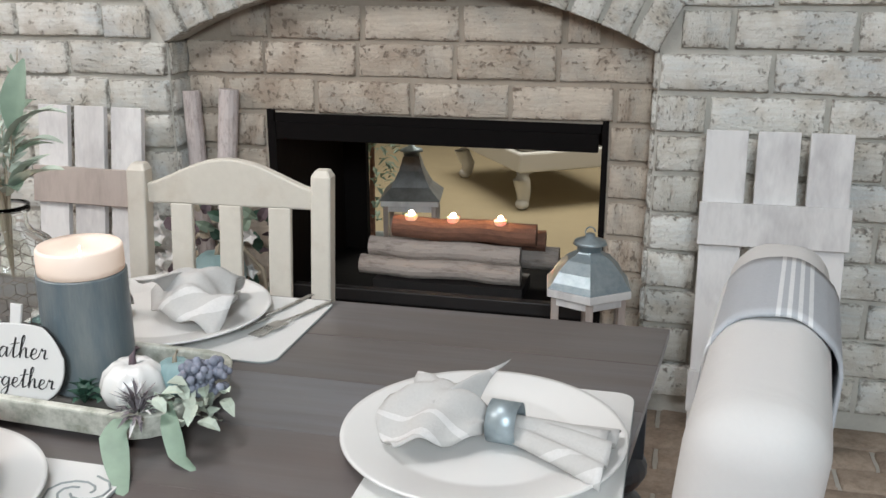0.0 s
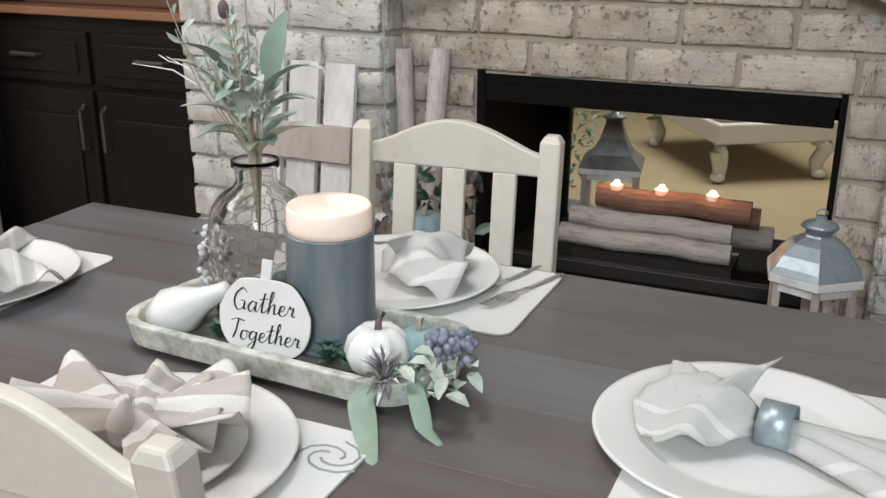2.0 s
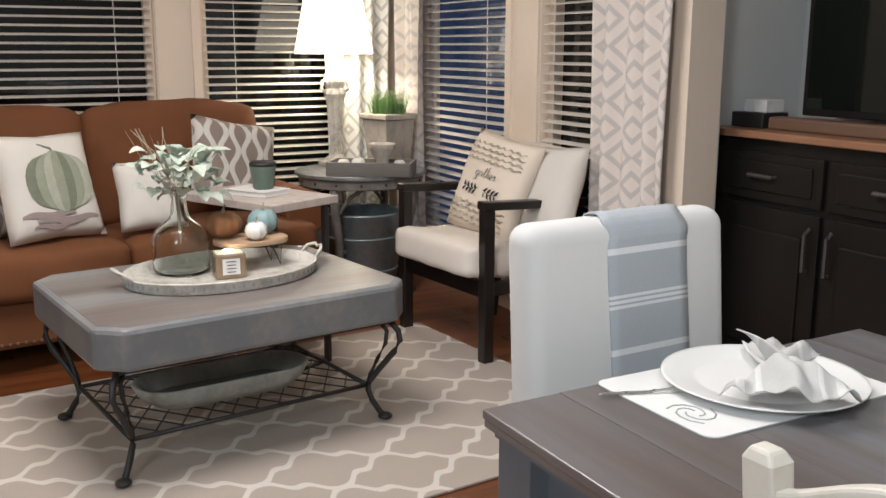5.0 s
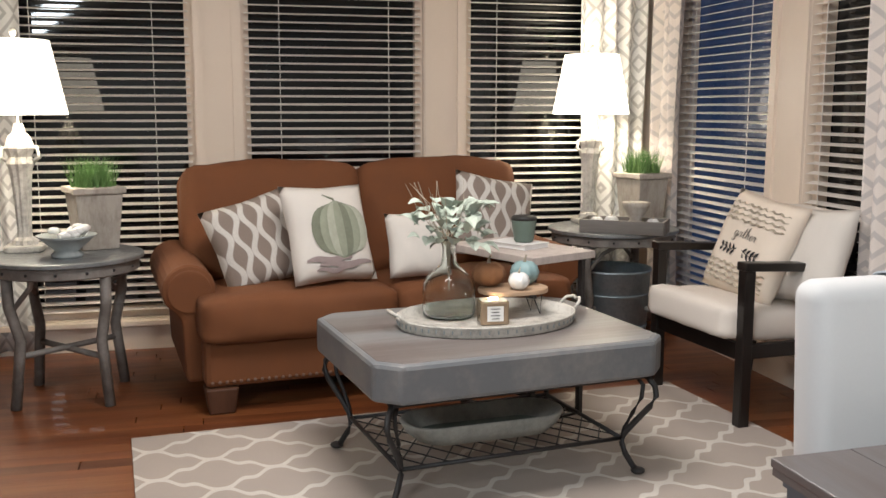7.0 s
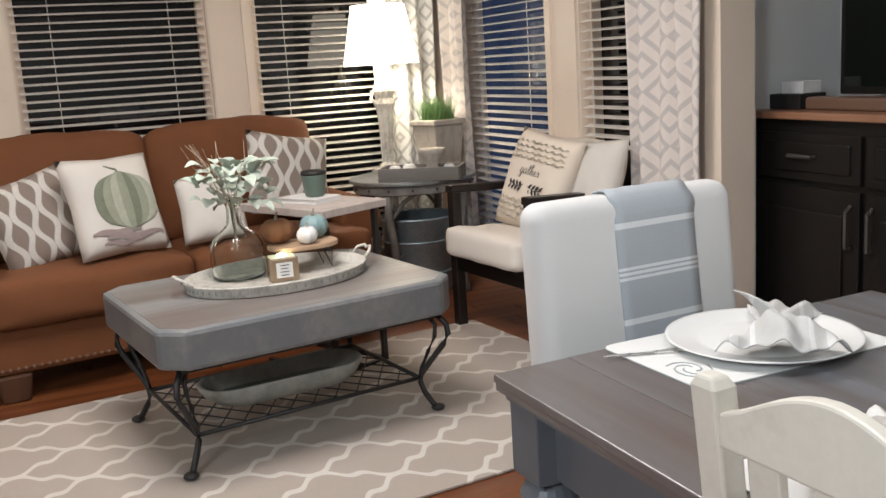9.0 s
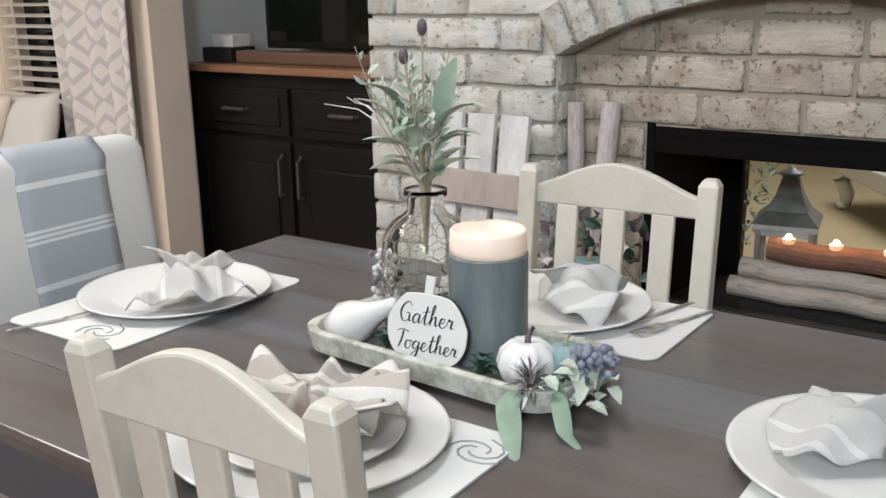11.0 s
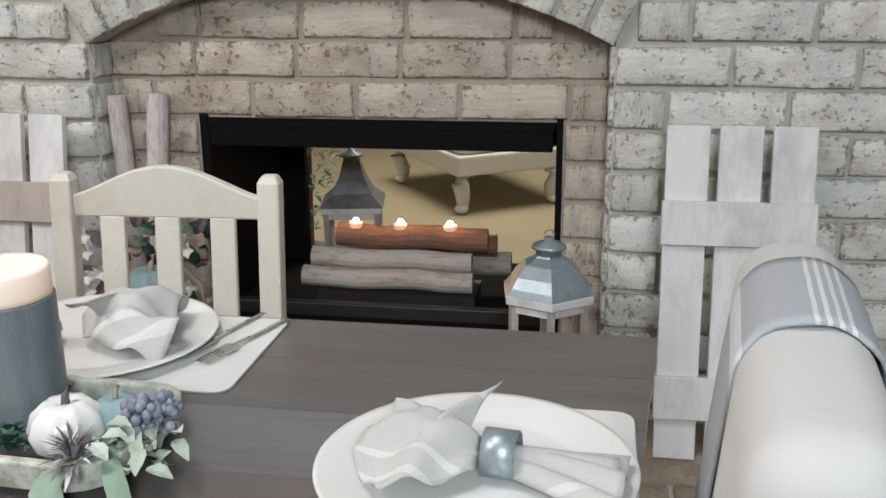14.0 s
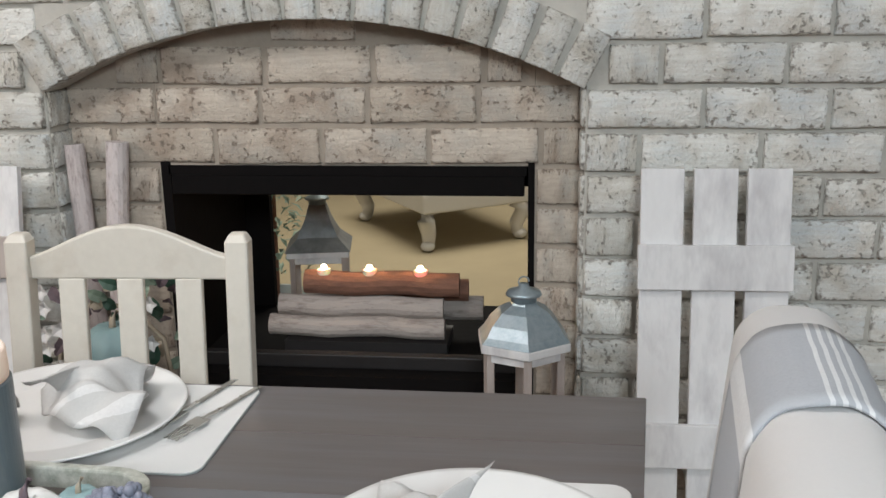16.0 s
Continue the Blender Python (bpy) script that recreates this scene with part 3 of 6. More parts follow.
def script(words, size, m, parent, pen):
    """Hand-lettered words as raised ink on a face towards -y, thick on the down strokes."""
    bm = bmesh.new()
    x0 = 0.0
    for ch in words:
        adv, *strokes = PEN[ch]
        for st in strokes:
            line = smooth_line(st)
            prev = None
            for i, q in enumerate(line):
                d = line[min(i + 1, len(line) - 1)] - line[max(i - 1, 0)]
                d = d.normalized() if d.length > 1e-6 else Vector((1, 0))
                w = pen * (0.75 + 1.1 * max(0.0, -d.y)) * (0.5 if i in (0, len(line) - 1) else 1)
                nx, nz = -d.y * w, d.x * w
                x, z = (x0 + q.x + 0.14 * q.y) * size, q.y * size
                row = [bm.verts.new((x - nx, 0, z - nz)), bm.verts.new((x, -pen * 0.35, z)), bm.verts.new((x + nx, 0, z + nz))]
                if prev:
                    for k in range(2):
                        bm.faces.new((prev[k], prev[k + 1], row[k + 1], row[k]))
                prev = row
        x0 += adv
    ob = part("lettering", bm, M["ink"], parent)
    ob.matrix_basis = m
    return ob


# ---- the room ----
def slab(name, lo, hi, mat, label, category="wall", bm=None):
    c = [(a + b) / 2 for a, b in zip(lo, hi)]
    s = [b - a for a, b in zip(lo, hi)]
    return tagged(part(name, bm or boxed(c, s), M[mat]), label, category, kind="structure")


slab("ground", (-40, -40, -0.32), (40, 40, -0.30), "mortar", "dark ground outside the house at night", "ground")
floor = slab("floor", (-5.4, -3.8, -0.2), (3.2, 3.6, -0.012), "soot", "reddish brown hardwood strip floor", "floor")
slab("ceiling", (-5.4, -3.8, 2.6), (3.2, 3.6, 2.7), "ceiling", "plain off-white painted room ceiling", "ceiling")
slab("wall_east", (3.0, -3.6, -0.012), (3.2, 2.9, 2.6), "wall", "greige painted wall behind the dining end")
slab("wall_south", (-5.4, -3.8, -0.012), (3.2, -3.6, 2.6), "wall", "greige painted wall opposite the fireplace")
slab("floor_far_room", (-3.4, 3.7, -0.2), (3.4, 8.2, 0.0), "carpet", "tan carpet in the room beyond the fireplace", "floor")
slab("ceiling_far_room", (-3.4, 3.65, 2.6), (3.4, 8.2, 2.7), "ceiling", "off-white ceiling of the far room", "ceiling")
slab("wall_far_room_north", (-3.4, 8.2, -0.2), (3.4, 8.4, 2.6), "wall", "greige wall of the far room")
slab("wall_far_room_west", (-3.6, 3.65, -0.2), (-3.4, 8.4, 2.6), "wall", "greige wall of the far room")
slab("wall_far_room_east", (3.4, 3.65, -0.2), (3.6, 8.4, 2.6), "wall", "greige wall of the far room")

WX, SY = -5.2, 2.76


def window_wall(name, axis, at, spans, lo, hi, z0, z1, label, thick=0.15, top=2.6):
    """A wall with window openings through it. spans: openings along the wall."""
    bm = bmesh.new()

    def add(a, b, za, zb):
        if b - a < 1e-4 or zb - za < 1e-4:
            return
        if axis == "x":
            box(bm, (at - thick / 2, (a + b) / 2, (za + zb) / 2), (thick, b - a, zb - za))
        else:
            box(bm, ((a + b) / 2, at + thick / 2, (za + zb) / 2), (b - a, thick, zb - za))
    add(lo, hi, -0.012, z0)
    add(lo, hi, z1, top)
    edges = [lo] + [e for s in spans for e in s] + [hi]
    for a, b in zip(edges[::2], edges[1::2]):
        add(a, b, z0, z1)
    return tagged(part(name, bm, M["trim"]), label, "wall", kind="structure")


W_OPEN = [(-0.98, 0.03), (0.29, 1.30), (1.55, 2.45)]
S_OPEN = [(-4.95, -4.0), (-3.70, -3.12)]
window_wall("wall_west", "x", WX, W_OPEN, -3.6, 2.9, 0.17, 2.15, "cream trimmed window wall behind the sofa")
window_wall("wall_north", "y", SY, S_OPEN, WX, -2.77, 0.17, 2.15, "cream trimmed window wall behind the armchair")


def window(n, axis, at, a, b, z0=0.17, z1=2.15):
    """A window with frame, sill, dark pane and a blind of level slats."""
    w = thing("window_%d" % n, "tall window at night with cream slatted blind lowered", "window", kind="structure")
    mid, wide, h, zc = (a + b) / 2, b - a, z1 - z0, (z0 + z1) / 2

    def bx(c_along, out, z, l, d, hh, rot=0.0):
        if axis == "x":
            return boxed((at + out, c_along, z), (d, l, hh), (0, rot * 2.2, 0))
        return boxed((c_along, at - out, z), (l, d, hh), (rot * 2.2, 0, 0))
    part("pane", bx(mid, -0.11, zc, wide, 0.012, h), M["dusk_pane" if n == 4 else "pane"], w)
    for c, l in ((a + 0.02, 0.04), (b - 0.02, 0.04)):
        part("window_frame", bx(c, -0.075, zc, l, 0.05, h), M["trim"], w)
    part("window_frame", bx(mid, -0.075, z1 - 0.03, wide - 0.08, 0.05, 0.06), M["trim"], w)
    part("window_frame", bx(mid, -0.075, z0 + 0.03, wide - 0.08, 0.05, 0.06), M["trim"], w)
    for c in (a - 0.03, b + 0.03):
        part("casing", bx(c, 0.008, zc, 0.05, 0.016, h + 0.12), M["trim"], w)
    part("window_sill", bx(mid, 0.02, z0 - 0.02, wide + 0.12, 0.07, 0.03), M["trim"], w, edge=0.004)
    blind = part("blind", bx(mid, -0.02, z1 - 0.03, wide - 0.03, 0.05, 0.05), M["slat"], w)
    me = None
    z = z0 + 0.05
    while z < z1 - 0.08:
        if me is None:
            first = part("slat", bx(mid, -0.02, 0, wide - 0.035, 0.044, 0.003, 6), M["slat"], blind)
            me = first.data
            first.location.z = z
        else:
            s = new("slat", me)
            s.parent = blind
            s.location.z = z
        z += 0.0445
    for k in (0.2, 0.8):
        part("ladder_cord", bx(a + wide * k, 0.004, zc, 0.003, 0.003, h - 0.12), M["slat"], blind)


for n, (a, b) in enumerate(W_OPEN, 1):
    window(n, "x", WX, a, b)
for n, (a, b) in enumerate(S_OPEN, 4):
    window(n, "y", SY, a, b)

tagged(part("baseboard", boxed((WX + 0.01, -0.4, 0.06), (0.02, 6.2, 0.14)), M["trim"], edge=0.004), "cream painted baseboard along the window wall", "baseboard", kind="structure")
tagged(part("baseboard", boxed((-3.9, SY - 0.01, 0.06), (2.55, 0.02, 0.14)), M["trim"], edge=0.004), "cream painted baseboard behind the armchair", "baseboard", kind="structure")

# alcove for the cabinet
slab("wall_alcove_back", (-2.95, 3.55, -0.012), (-1.6, 3.68, 2.6), "alcove", "grey painted back wall of the cabinet alcove")
slab("wall_alcove_side", (-2.95, 2.932, -0.012), (-2.87, 3.55, 2.6), "alcove", "grey painted side wall of the alcove")
slab("trim_alcove", (-2.77, 2.745, -0.012), (-2.675, 2.91, 2.6), "trim", "cream painted casing beside the cabinet alcove", "trim")
slab("wall_alcove_return", (-2.87, 2.912, -0.012), (-2.69, 2.93, 2.6), "alcove", "short grey return wall of the alcove")

# ---- fireplace ----
YF, YN, YB = 2.8, 2.9, 3.50
NL, NR = -0.985, 0.318
FL, FR, FT, FZ = -0.747, 0.202, 0.895, 0.30
CX, CHORD, SPRING, RISE = (NL + NR) / 2, (NR - NL) / 2, 1.085, 0.165
RAD = (CHORD ** 2 + RISE ** 2) / (2 * RISE)
AZ = SPRING + RISE - RAD
VL = 0.135


def arch_z(x, r=RAD):
    return AZ + math.sqrt(max(0.0, r * r - (x - CX) ** 2))


bm = bmesh.new()
CL, CR2 = -1.672, 3.0
box(bm, ((CL + NL) / 2 + 0.004, (YF + YB) / 2 + 0.014, 1.3), (NL - CL - 0.012, YB - YF - 0.02, 2.6))
box(bm, ((NR + CR2) / 2 + 0.001, (YF + YB) / 2 + 0.014, 1.3), (CR2 - NR - 0.002, YB - YF - 0.02, 2.6))
N = 24
xs = [NL + 0.001 + (NR - NL - 0.002) * i / N for i in range(N + 1)]
outline = [(x, arch_z(x) + 0.004) for x in xs] + [(NR, 2.6), (NL, 2.6)]
extrude(outline, YN - YF + 0.03, bm, "xz", YF + 0.014)
wall = tagged(part("wall_fireplace", bm, M["mortar"]), "whitewashed brick chimney wall with a low arch", "wall", kind="structure")
bm = bmesh.new()
box(bm, ((NL + FL) / 2, (YN + YB) / 2 + 0.008, 1.3), (FL - NL, YB - YN - 0.014, 2.6))
box(bm, ((FR + NR) / 2, (YN + YB) / 2 + 0.008, 1.3), (NR - FR, YB - YN - 0.014, 2.6))
box(bm, ((FL + FR) / 2, (YN + YB) / 2 + 0.008, (FT + 2.6) / 2), (FR - FL - 0.002, YB - YN - 0.014, 2.6 - FT))
box(bm, ((FL + FR) / 2, (YN + YB) / 2 + 0.008, 0.14), (FR - FL - 0.002, YB - YN - 0.014, 0.30))
niche = tagged(part("wall_fireplace_niche", bm, M["niche_mortar"]), "taupe brick niche round the open firebox", "wall", kind="structure")
slab("wall_far_hearth", (CL, YB + 0.02, 0.95), (3.0, YB + 0.12, 2.6), "wall", "plain wall over the far side of the fireplace")
slab("wall_far_hearth_side", (-3.4, YB + 0.19, -0.2), (-1.02, YB + 0.27, 2.6), "wall", "plain wall beside the far side of the fireplace")
slab("wall_far_hearth_edge", (0.55, YB + 0.02, -0.2), (3.0, YB + 0.12, 0.95), "wall", "plain wall beside the far side of the fireplace")

# firebox lining, open to the far room
fb = thing("firebox", "black see-through firebox with a metal frame", "fireplace", kind="structure")
part("side_panel", boxed((FL + 0.012, (YN + YB) / 2, 0.6), (0.024, YB - YN - 0.02, 0.62)), M["soot"], fb)
part("side_panel", boxed((FR - 0.008, (YN + YB) / 2, 0.6), (0.016, YB - YN - 0.02, 0.62)), M["soot"], fb)
part("top_panel", boxed(((FL + FR) / 2, (YN + YB) / 2, FT - 0.012), (FR - FL - 0.04, YB - YN - 0.02, 0.024)), M["soot"], fb)
part("floor_panel", boxed(((FL + FR) / 2, (YN + YB) / 2, FZ + 0.02), (FR - FL - 0.04, YB - YN + 0.02, 0.04)), M["soot"], fb)
part("front_bar", boxed(((FL + FR) / 2, YN + 0.02, FT - 0.05), (FR - FL - 0.05, 0.02, 0.05)), M["soot"], fb, edge=0.003)
part("back_frame", boxed(((FL + FR) / 2, YB - 0.03, 0.805), (FR - FL - 0.05, 0.03, 0.13)), M["soot"], fb)
part("back_frame", boxed((FL + 0.066, YB - 0.03, 0.54), (0.08, 0.03, 0.395)), M["soot"], fb)
part("grate", boxed(((FL + FR) / 2, YN + 0.06, FZ + 0.06), (FR - FL - 0.08, 0.03, 0.04)), M["iron"], fb, edge=0.004)

# hearth
HZ = 0.16
hearth = slab("hearth", (CL, 2.28, -0.012), (2.2, YN, HZ - 0.012), "mortar", "raised brick hearth in front of the fireplace", "hearth")
slab("hearth_far", (-1.02, YB + 0.0, -0.012), (0.55, YB + 0.4, HZ - 0.02), "soot", "dark raised hearth on the far side", "hearth")

# ---- dining table ----
TX0, TX1, TY0, TY1, TZ = -1.135, 0.383, 0.950, 1.845, 0.76
table = thing("dining_table", "grey-washed wooden dining table with slate turned legs", "table", pose((TX0 + TX1) / 2, (TY0 + TY1) / 2, 0))
tw, td = TX1 - TX0, TY1 - TY0
bw = td / 6


def end_x(y):
    """The table's hearth-side end, drawn in towards the open side."""
    return tw / 2 - 0.085 * (td / 2 - y) / td


def start_x(y):
    return -tw / 2 + 0.030 * (td / 2 - y) / td


def strip(y0, y1, z, h, inset=0.0):
    return extrude([(start_x(y0) + inset, y0), (end_x(y0) - inset, y0), (end_x(y1) - inset, y1), (start_x(y1) + inset, y1)], h, None, "xy", z)


top = part("tabletop", strip(-td / 2 + 0.003, td / 2 - 0.003, TZ - 0.0285, 0.013, 0.003), M["table_top"], table, "dark grey-brown stained plank top")
for i in range(6):
    y0 = -td / 2 + bw * i
    part("plank", strip(y0 + 0.00015, y0 + bw - 0.00015, TZ - 0.0155, 0.0155), M["table_top"], top, edge=0.0025 if i in (0, 5) else 0.0006)
part("moulding", strip(-td / 2 + 0.015, td / 2 - 0.015, TZ - 0.0435, 0.014, 0.015), M["table_paint"], table)
for sy in (-1, 1):
    part("apron", boxed((-0.02, sy * (td / 2 - 0.065), 0.655), (tw - 0.25, 0.022, 0.115)), M["table_paint"], table)
for sx in (-1, 1):
    part("apron", boxed((sx * (tw / 2 - 0.065) - (0.042 if sx > 0 else -0.015), 0, 0.655), (0.022, td - 0.19, 0.115), (0, 0, -5.3 if sx > 0 else 1.9)), M["table_paint"], table)
LEG = [(0.022, 0), (0.026, 0.02), (0.034, 0.05), (0.027, 0.09), (0.03, 0.12), (0.036, 0.25), (0.042, 0.36), (0.046, 0.40), (0.034, 0.415), (0.030, 0.425), (0.042, 0.435), (0.050, 0.455), (0.052, 0.475), (0.046, 0.495), (0.032, 0.507), (0.030, 0.515), (0.040, 0.525), (0.051, 0.545), (0.051, 0.56), (0.042, 0.575), (0.034, 0.583), (0.044, 0.59)]
for sx in (-1, 1):
    for sy in (-1, 1):
        c = ((end_x(sy * (td / 2 - 0.065)) - 0.065) if sx > 0 else (start_x(sy * (td / 2 - 0.065)) + 0.065), sy * (td / 2 - 0.065))
        b = lathe(LEG, 20, (*c, 0))
        box(b, (*c, 0.655), (0.09, 0.09, 0.13))
        part("leg", b, M["table_paint"], table, edge=0.002)


# ---- slat-back chairs ----
def slat_chair(m, label, w=0.415):
    """Origin on the floor under the middle of the back; +y is the way the sitter faces."""
    ch = thing("dining_chair", label, "chair", m, "chairs round the table")
    lean = 0.07
    for s in (-1, 1):
        x = s * (w / 2 - 0.019)
        bm = bmesh.new()
        prof = [(0, 0.0, 0.0), (0, 0.02, 0.44), (0, -0.015, 0.7), (0, -lean + 0.03, 0.925)]
        prev = None
        for _, y, z in prof:
            ring = [bm.verts.new((x + a * 0.019, y + b * 0.017, z)) for a, b in ((-1, -1), (1, -1), (1, 1), (-1, 1))]
            if prev:
                for i in range(4):
                    bm.faces.new((prev[i], prev[(i + 1) % 4], ring[(i + 1) % 4], ring[i]))
            else:
                bm.faces.new(ring)
            prev = ring
        cap = [bm.verts.new((x + a * 0.012, -lean + 0.028 + b * 0.011, 0.938)) for a, b in ((-1, -1), (1, -1), (1, 1), (-1, 1))]
        for i in range(4):
            bm.faces.new((prev[i], prev[(i + 1) % 4], cap[(i + 1) % 4], cap[i]))
        bm.faces.new(cap)
        part("back_post", bm, M["chair_paint"], ch, edge=0.004)
        b = lathe([(0.014, 0), (0.02, 0.2), (0.021, 0.36), (0.016, 0.375), (0.021, 0.39), (0.021, 0.43)], 14, (s * (w / 2 - 0.03), 0.39, 0))
        part("leg", b, M["chair_paint"], ch, smooth=True)
    # arched top rail
    k = w / 2 - 0.036
    up = [(-k + 2 * k * i / 16, 0.9 + 0.052 * math.sin(math.pi * i / 16) ** 1.3) for i in range(17)]
    rail = [(-k, 0.862), (k, 0.862)] + list(reversed(up))
    part("top_rail", extrude(rail, 0.02, None, "xz", -0.05), M["chair_paint"], ch, edge=0.004)
    for i in (-1, 0, 1):
        part("slat", boxed((i * w * 0.243, -0.018, 0.685), (0.044, 0.013, 0.36), (6, 0, 0)), M["chair_paint"], ch, edge=0.003)
    part("lower_rail", boxed((0, 0.005, 0.5), (w - 0.07, 0.018, 0.04)), M["chair_paint"], ch, edge=0.003)
    part("seat", extrude(rounded(w + 0.02, 0.42, 0.04), 0.032, None, "xy", 0.43), M["chair_paint"], ch, edge=0.006).location.y = 0.2
    for s in (-1, 1):
        part("stretcher", tube([(s * (w / 2 - 0.025), 0.0, 0.2), (s * (w / 2 - 0.03), 0.39, 0.2)], 0.01), M["chair_paint"], ch, smooth=True)
    return ch


slat_chair(pose(-0.427, 1.987, 0, 0, 0, 183), "cream painted slat-back dining chair by the hearth side", 0.40)
slat_chair(pose(-0.346, 0.966, 0, 0, 0, 3), "cream painted slat-back dining chair on the open side", 0.356)


# ---- slipcovered end chairs ----
def end_chair(m, label, mat_run, y_run, w=0.50, zt=1.0, th=0.105):
    """Origin on the floor under the back; +x is the way the sitter faces."""
    ch = thing("slipcovered_chair", label, "chair", m, "chairs at the table ends")
    bm = boxed((0, 0, (zt + 0.40) / 2), (th, w, zt - 0.40))
    for v in bm.verts:
        if v.co.z < 0.6:
            v.co.x += 0.05
            v.co.y *= 1.03
    b = part("backrest", bm, M["slip"], ch, smooth=True)
    bv = b.modifiers.new("round", "BEVEL")
    bv.width, bv.segments = th * 0.40, 6
    bm = bmesh.new()
    box(bm, (0.27, 0, 0.42), (0.46, w, 0.14))
    part("seat", bm, M["slip"], ch, edge=0.03)

    def skirt(u, v):
        a = 2 * math.pi * u
        y, x = math.cos(a), math.sin(a)
        sq = (abs(x) ** 8 + abs(y) ** 8) ** (-1 / 8)
        fl = 1 + 0.05 * (1 - v) + 0.012 * math.sin(a * 14) * (1 - v)
        return (0.22 + x * sq * 0.275 * fl, y * sq * w / 2 * fl, 0.03 + 0.36 * v)
    part("skirt", sheet(skirt, 70, 4), M["slip"], ch, smooth=True)
    for sx in (0, 0.44):
        for sy in (-1, 1):
            part("leg", boxed((sx, sy * (w / 2 - 0.04), 0.1), (0.04, 0.04, 0.2)), M["dark_wood"], ch)
    # cloth runner over the back
    y0, y1 = y_run
    pts = [(th / 2 + 0.05, 0.44), (th / 2 + 0.029, 0.66), (th / 2 + 0.014, 0.83), *[((th / 2 + 0.004) * math.cos(radians(q)), zt - 0.052 + 0.057 * math.sin(radians(q))) for q in range(0, 181, 15)], (-th / 2 + 0.004, 0.8), (-th / 2 + 0.02, 0.5)]
    L = len(pts) - 1

    def run(u, v):
        f = u * L
        i = min(L - 1, int(f))
        a, b = pts[i], pts[i + 1]
        t = f - i
        return (a[0] + (b[0] - a[0]) * t, y0 + (y1 - y0) * v + 0.003 * math.sin(f * 1.7), a[1] + (b[1] - a[1]) * t + 0.001 * math.sin(v * 20))
    bm = sheet(lambda u, v: (lambda p: (p[0], p[1], p[2] - 0.873))(run(u, v)), 72, 8)
    r = part("runner", bm, M[mat_run], ch, "grey woven runner with white stripes", smooth=True)
    r.location.z = 0.873
    thicken(r, 0.004, 1)
    return ch


end_chair(pose(-1.330, 1.382, 0, 0, 0, 3), "white slipcovered end chair with grey striped runner", "runner", (-0.067, 0.130), 0.49, 1.0, 0.09)
end_chair(pose(0.482, 1.385, 0, 0, 0, 173), "white slipcovered end chair beside the hearth", "runner_r", (-0.15, 0.045), 0.54, 0.97, 0.115)


# ---- living end: rug, ottoman, sofa, tables, armchair ----
rug = tagged(part("rug", boxed((0, 0, 0), (1.58, 2.46, 0.010)), M["rug"], edge=0.003), "taupe wool area rug with a cream trellis pattern", "rug")
rug.matrix_basis = pose(-2.985, 1.06, 0.006, 0, 0, 5.5)


def ottoman():
    o = thing("ottoman", "grey octagonal ottoman table on a scrolled iron base", "ottoman", pose(-3.095, 1.05, 0.012, 0, 0, 8))
    w, l, c = 0.425, 0.535, 0.075
    oct_ = [(w - c, -l), (w, -l + c), (w, l - c), (w - c, l), (-w + c, l), (-w, l - c), (-w, -l + c), (-w + c, -l)]
    part("body", extrude(oct_, 0.130, None, "xy", 0.383), M["ottoman"], o, edge=0.016)
    part("top_panel", extrude([(x * 0.95, y * 0.96) for x, y in oct_], 0.004, None, "xy", 0.5105), M["ottoman_top"], o, edge=0.0015)
    zt = 0.372
    ring = [(0.36, -0.47, zt), (0.36, 0.47, zt), (-0.36, 0.47, zt), (-0.36, -0.47, zt)]
    for a, b in zip(ring, ring[1:] + ring[:1]):
        part("frame_rail", tube([a, b], 0.011), M["iron"], o, smooth=True)
    low = [(0.285, -0.42, 0.125), (0.285, 0.42, 0.125), (-0.285, 0.42, 0.125), (-0.285, -0.42, 0.125)]
    for a, b in zip(low, low[1:] + low[:1]):
        part("shelf_rail", tube([a, b], 0.008), M["iron"], o, smooth=True)
    for sx in (-1, 1):
        for sy in (-1, 1):
            p = [(0.355, 0.47, zt), (0.378, 0.493, 0.335), (0.382, 0.497, 0.30), (0.368, 0.483, 0.26), (0.325, 0.445, 0.19), (0.297, 0.425, 0.145), (0.290, 0.42, 0.11), (0.296, 0.432, 0.07), (0.312, 0.452, 0.03), (0.325, 0.465, 0.008)]
            part("leg", tube([(sx * a, sy * b, z) for a, b, z in p], 0.011), M["iron"], o, smooth=True)
            p2 = [(0.330, 0.44, zt), (0.352, 0.462, 0.335), (0.350, 0.458, 0.29), (0.325, 0.44, 0.23), (0.300, 0.425, 0.17), (0.292, 0.42, 0.13)]
            part("leg_scroll", tube([(sx * a, sy * b, z) for a, b, z in p2], 0.008), M["iron"], o, smooth=True)
            part("foot", ball((sx * 0.327, sy * 0.467, 0.012), 0.026, None, 12, (1, 1, 0.5)), M["iron"], o, smooth=True)
    k = 9
    for i in range(-k, k + 1):
        for s in (-1, 1):
            x0, x1 = -0.285, 0.285
            y0, y1 = i * 0.085 + s * 0.65 * x0, i * 0.085 + s * 0.65 * x1
            seg = []
            for y in (y0, y1):
                yc = max(-0.42, min(0.42, y))
                seg.append((x0 + (x1 - x0) * (yc - y0) / (y1 - y0), yc, 0.125 + 0.002 * s))
            if abs(seg[0][0]) <= 0.286 and abs(seg[1][0]) <= 0.286 and (Vector(seg[0]) - Vector(seg[1])).length > 0.05:
                part("shelf_wire", tube(seg, 0.003, 5), M["iron"], o)
    return o


ottoman()


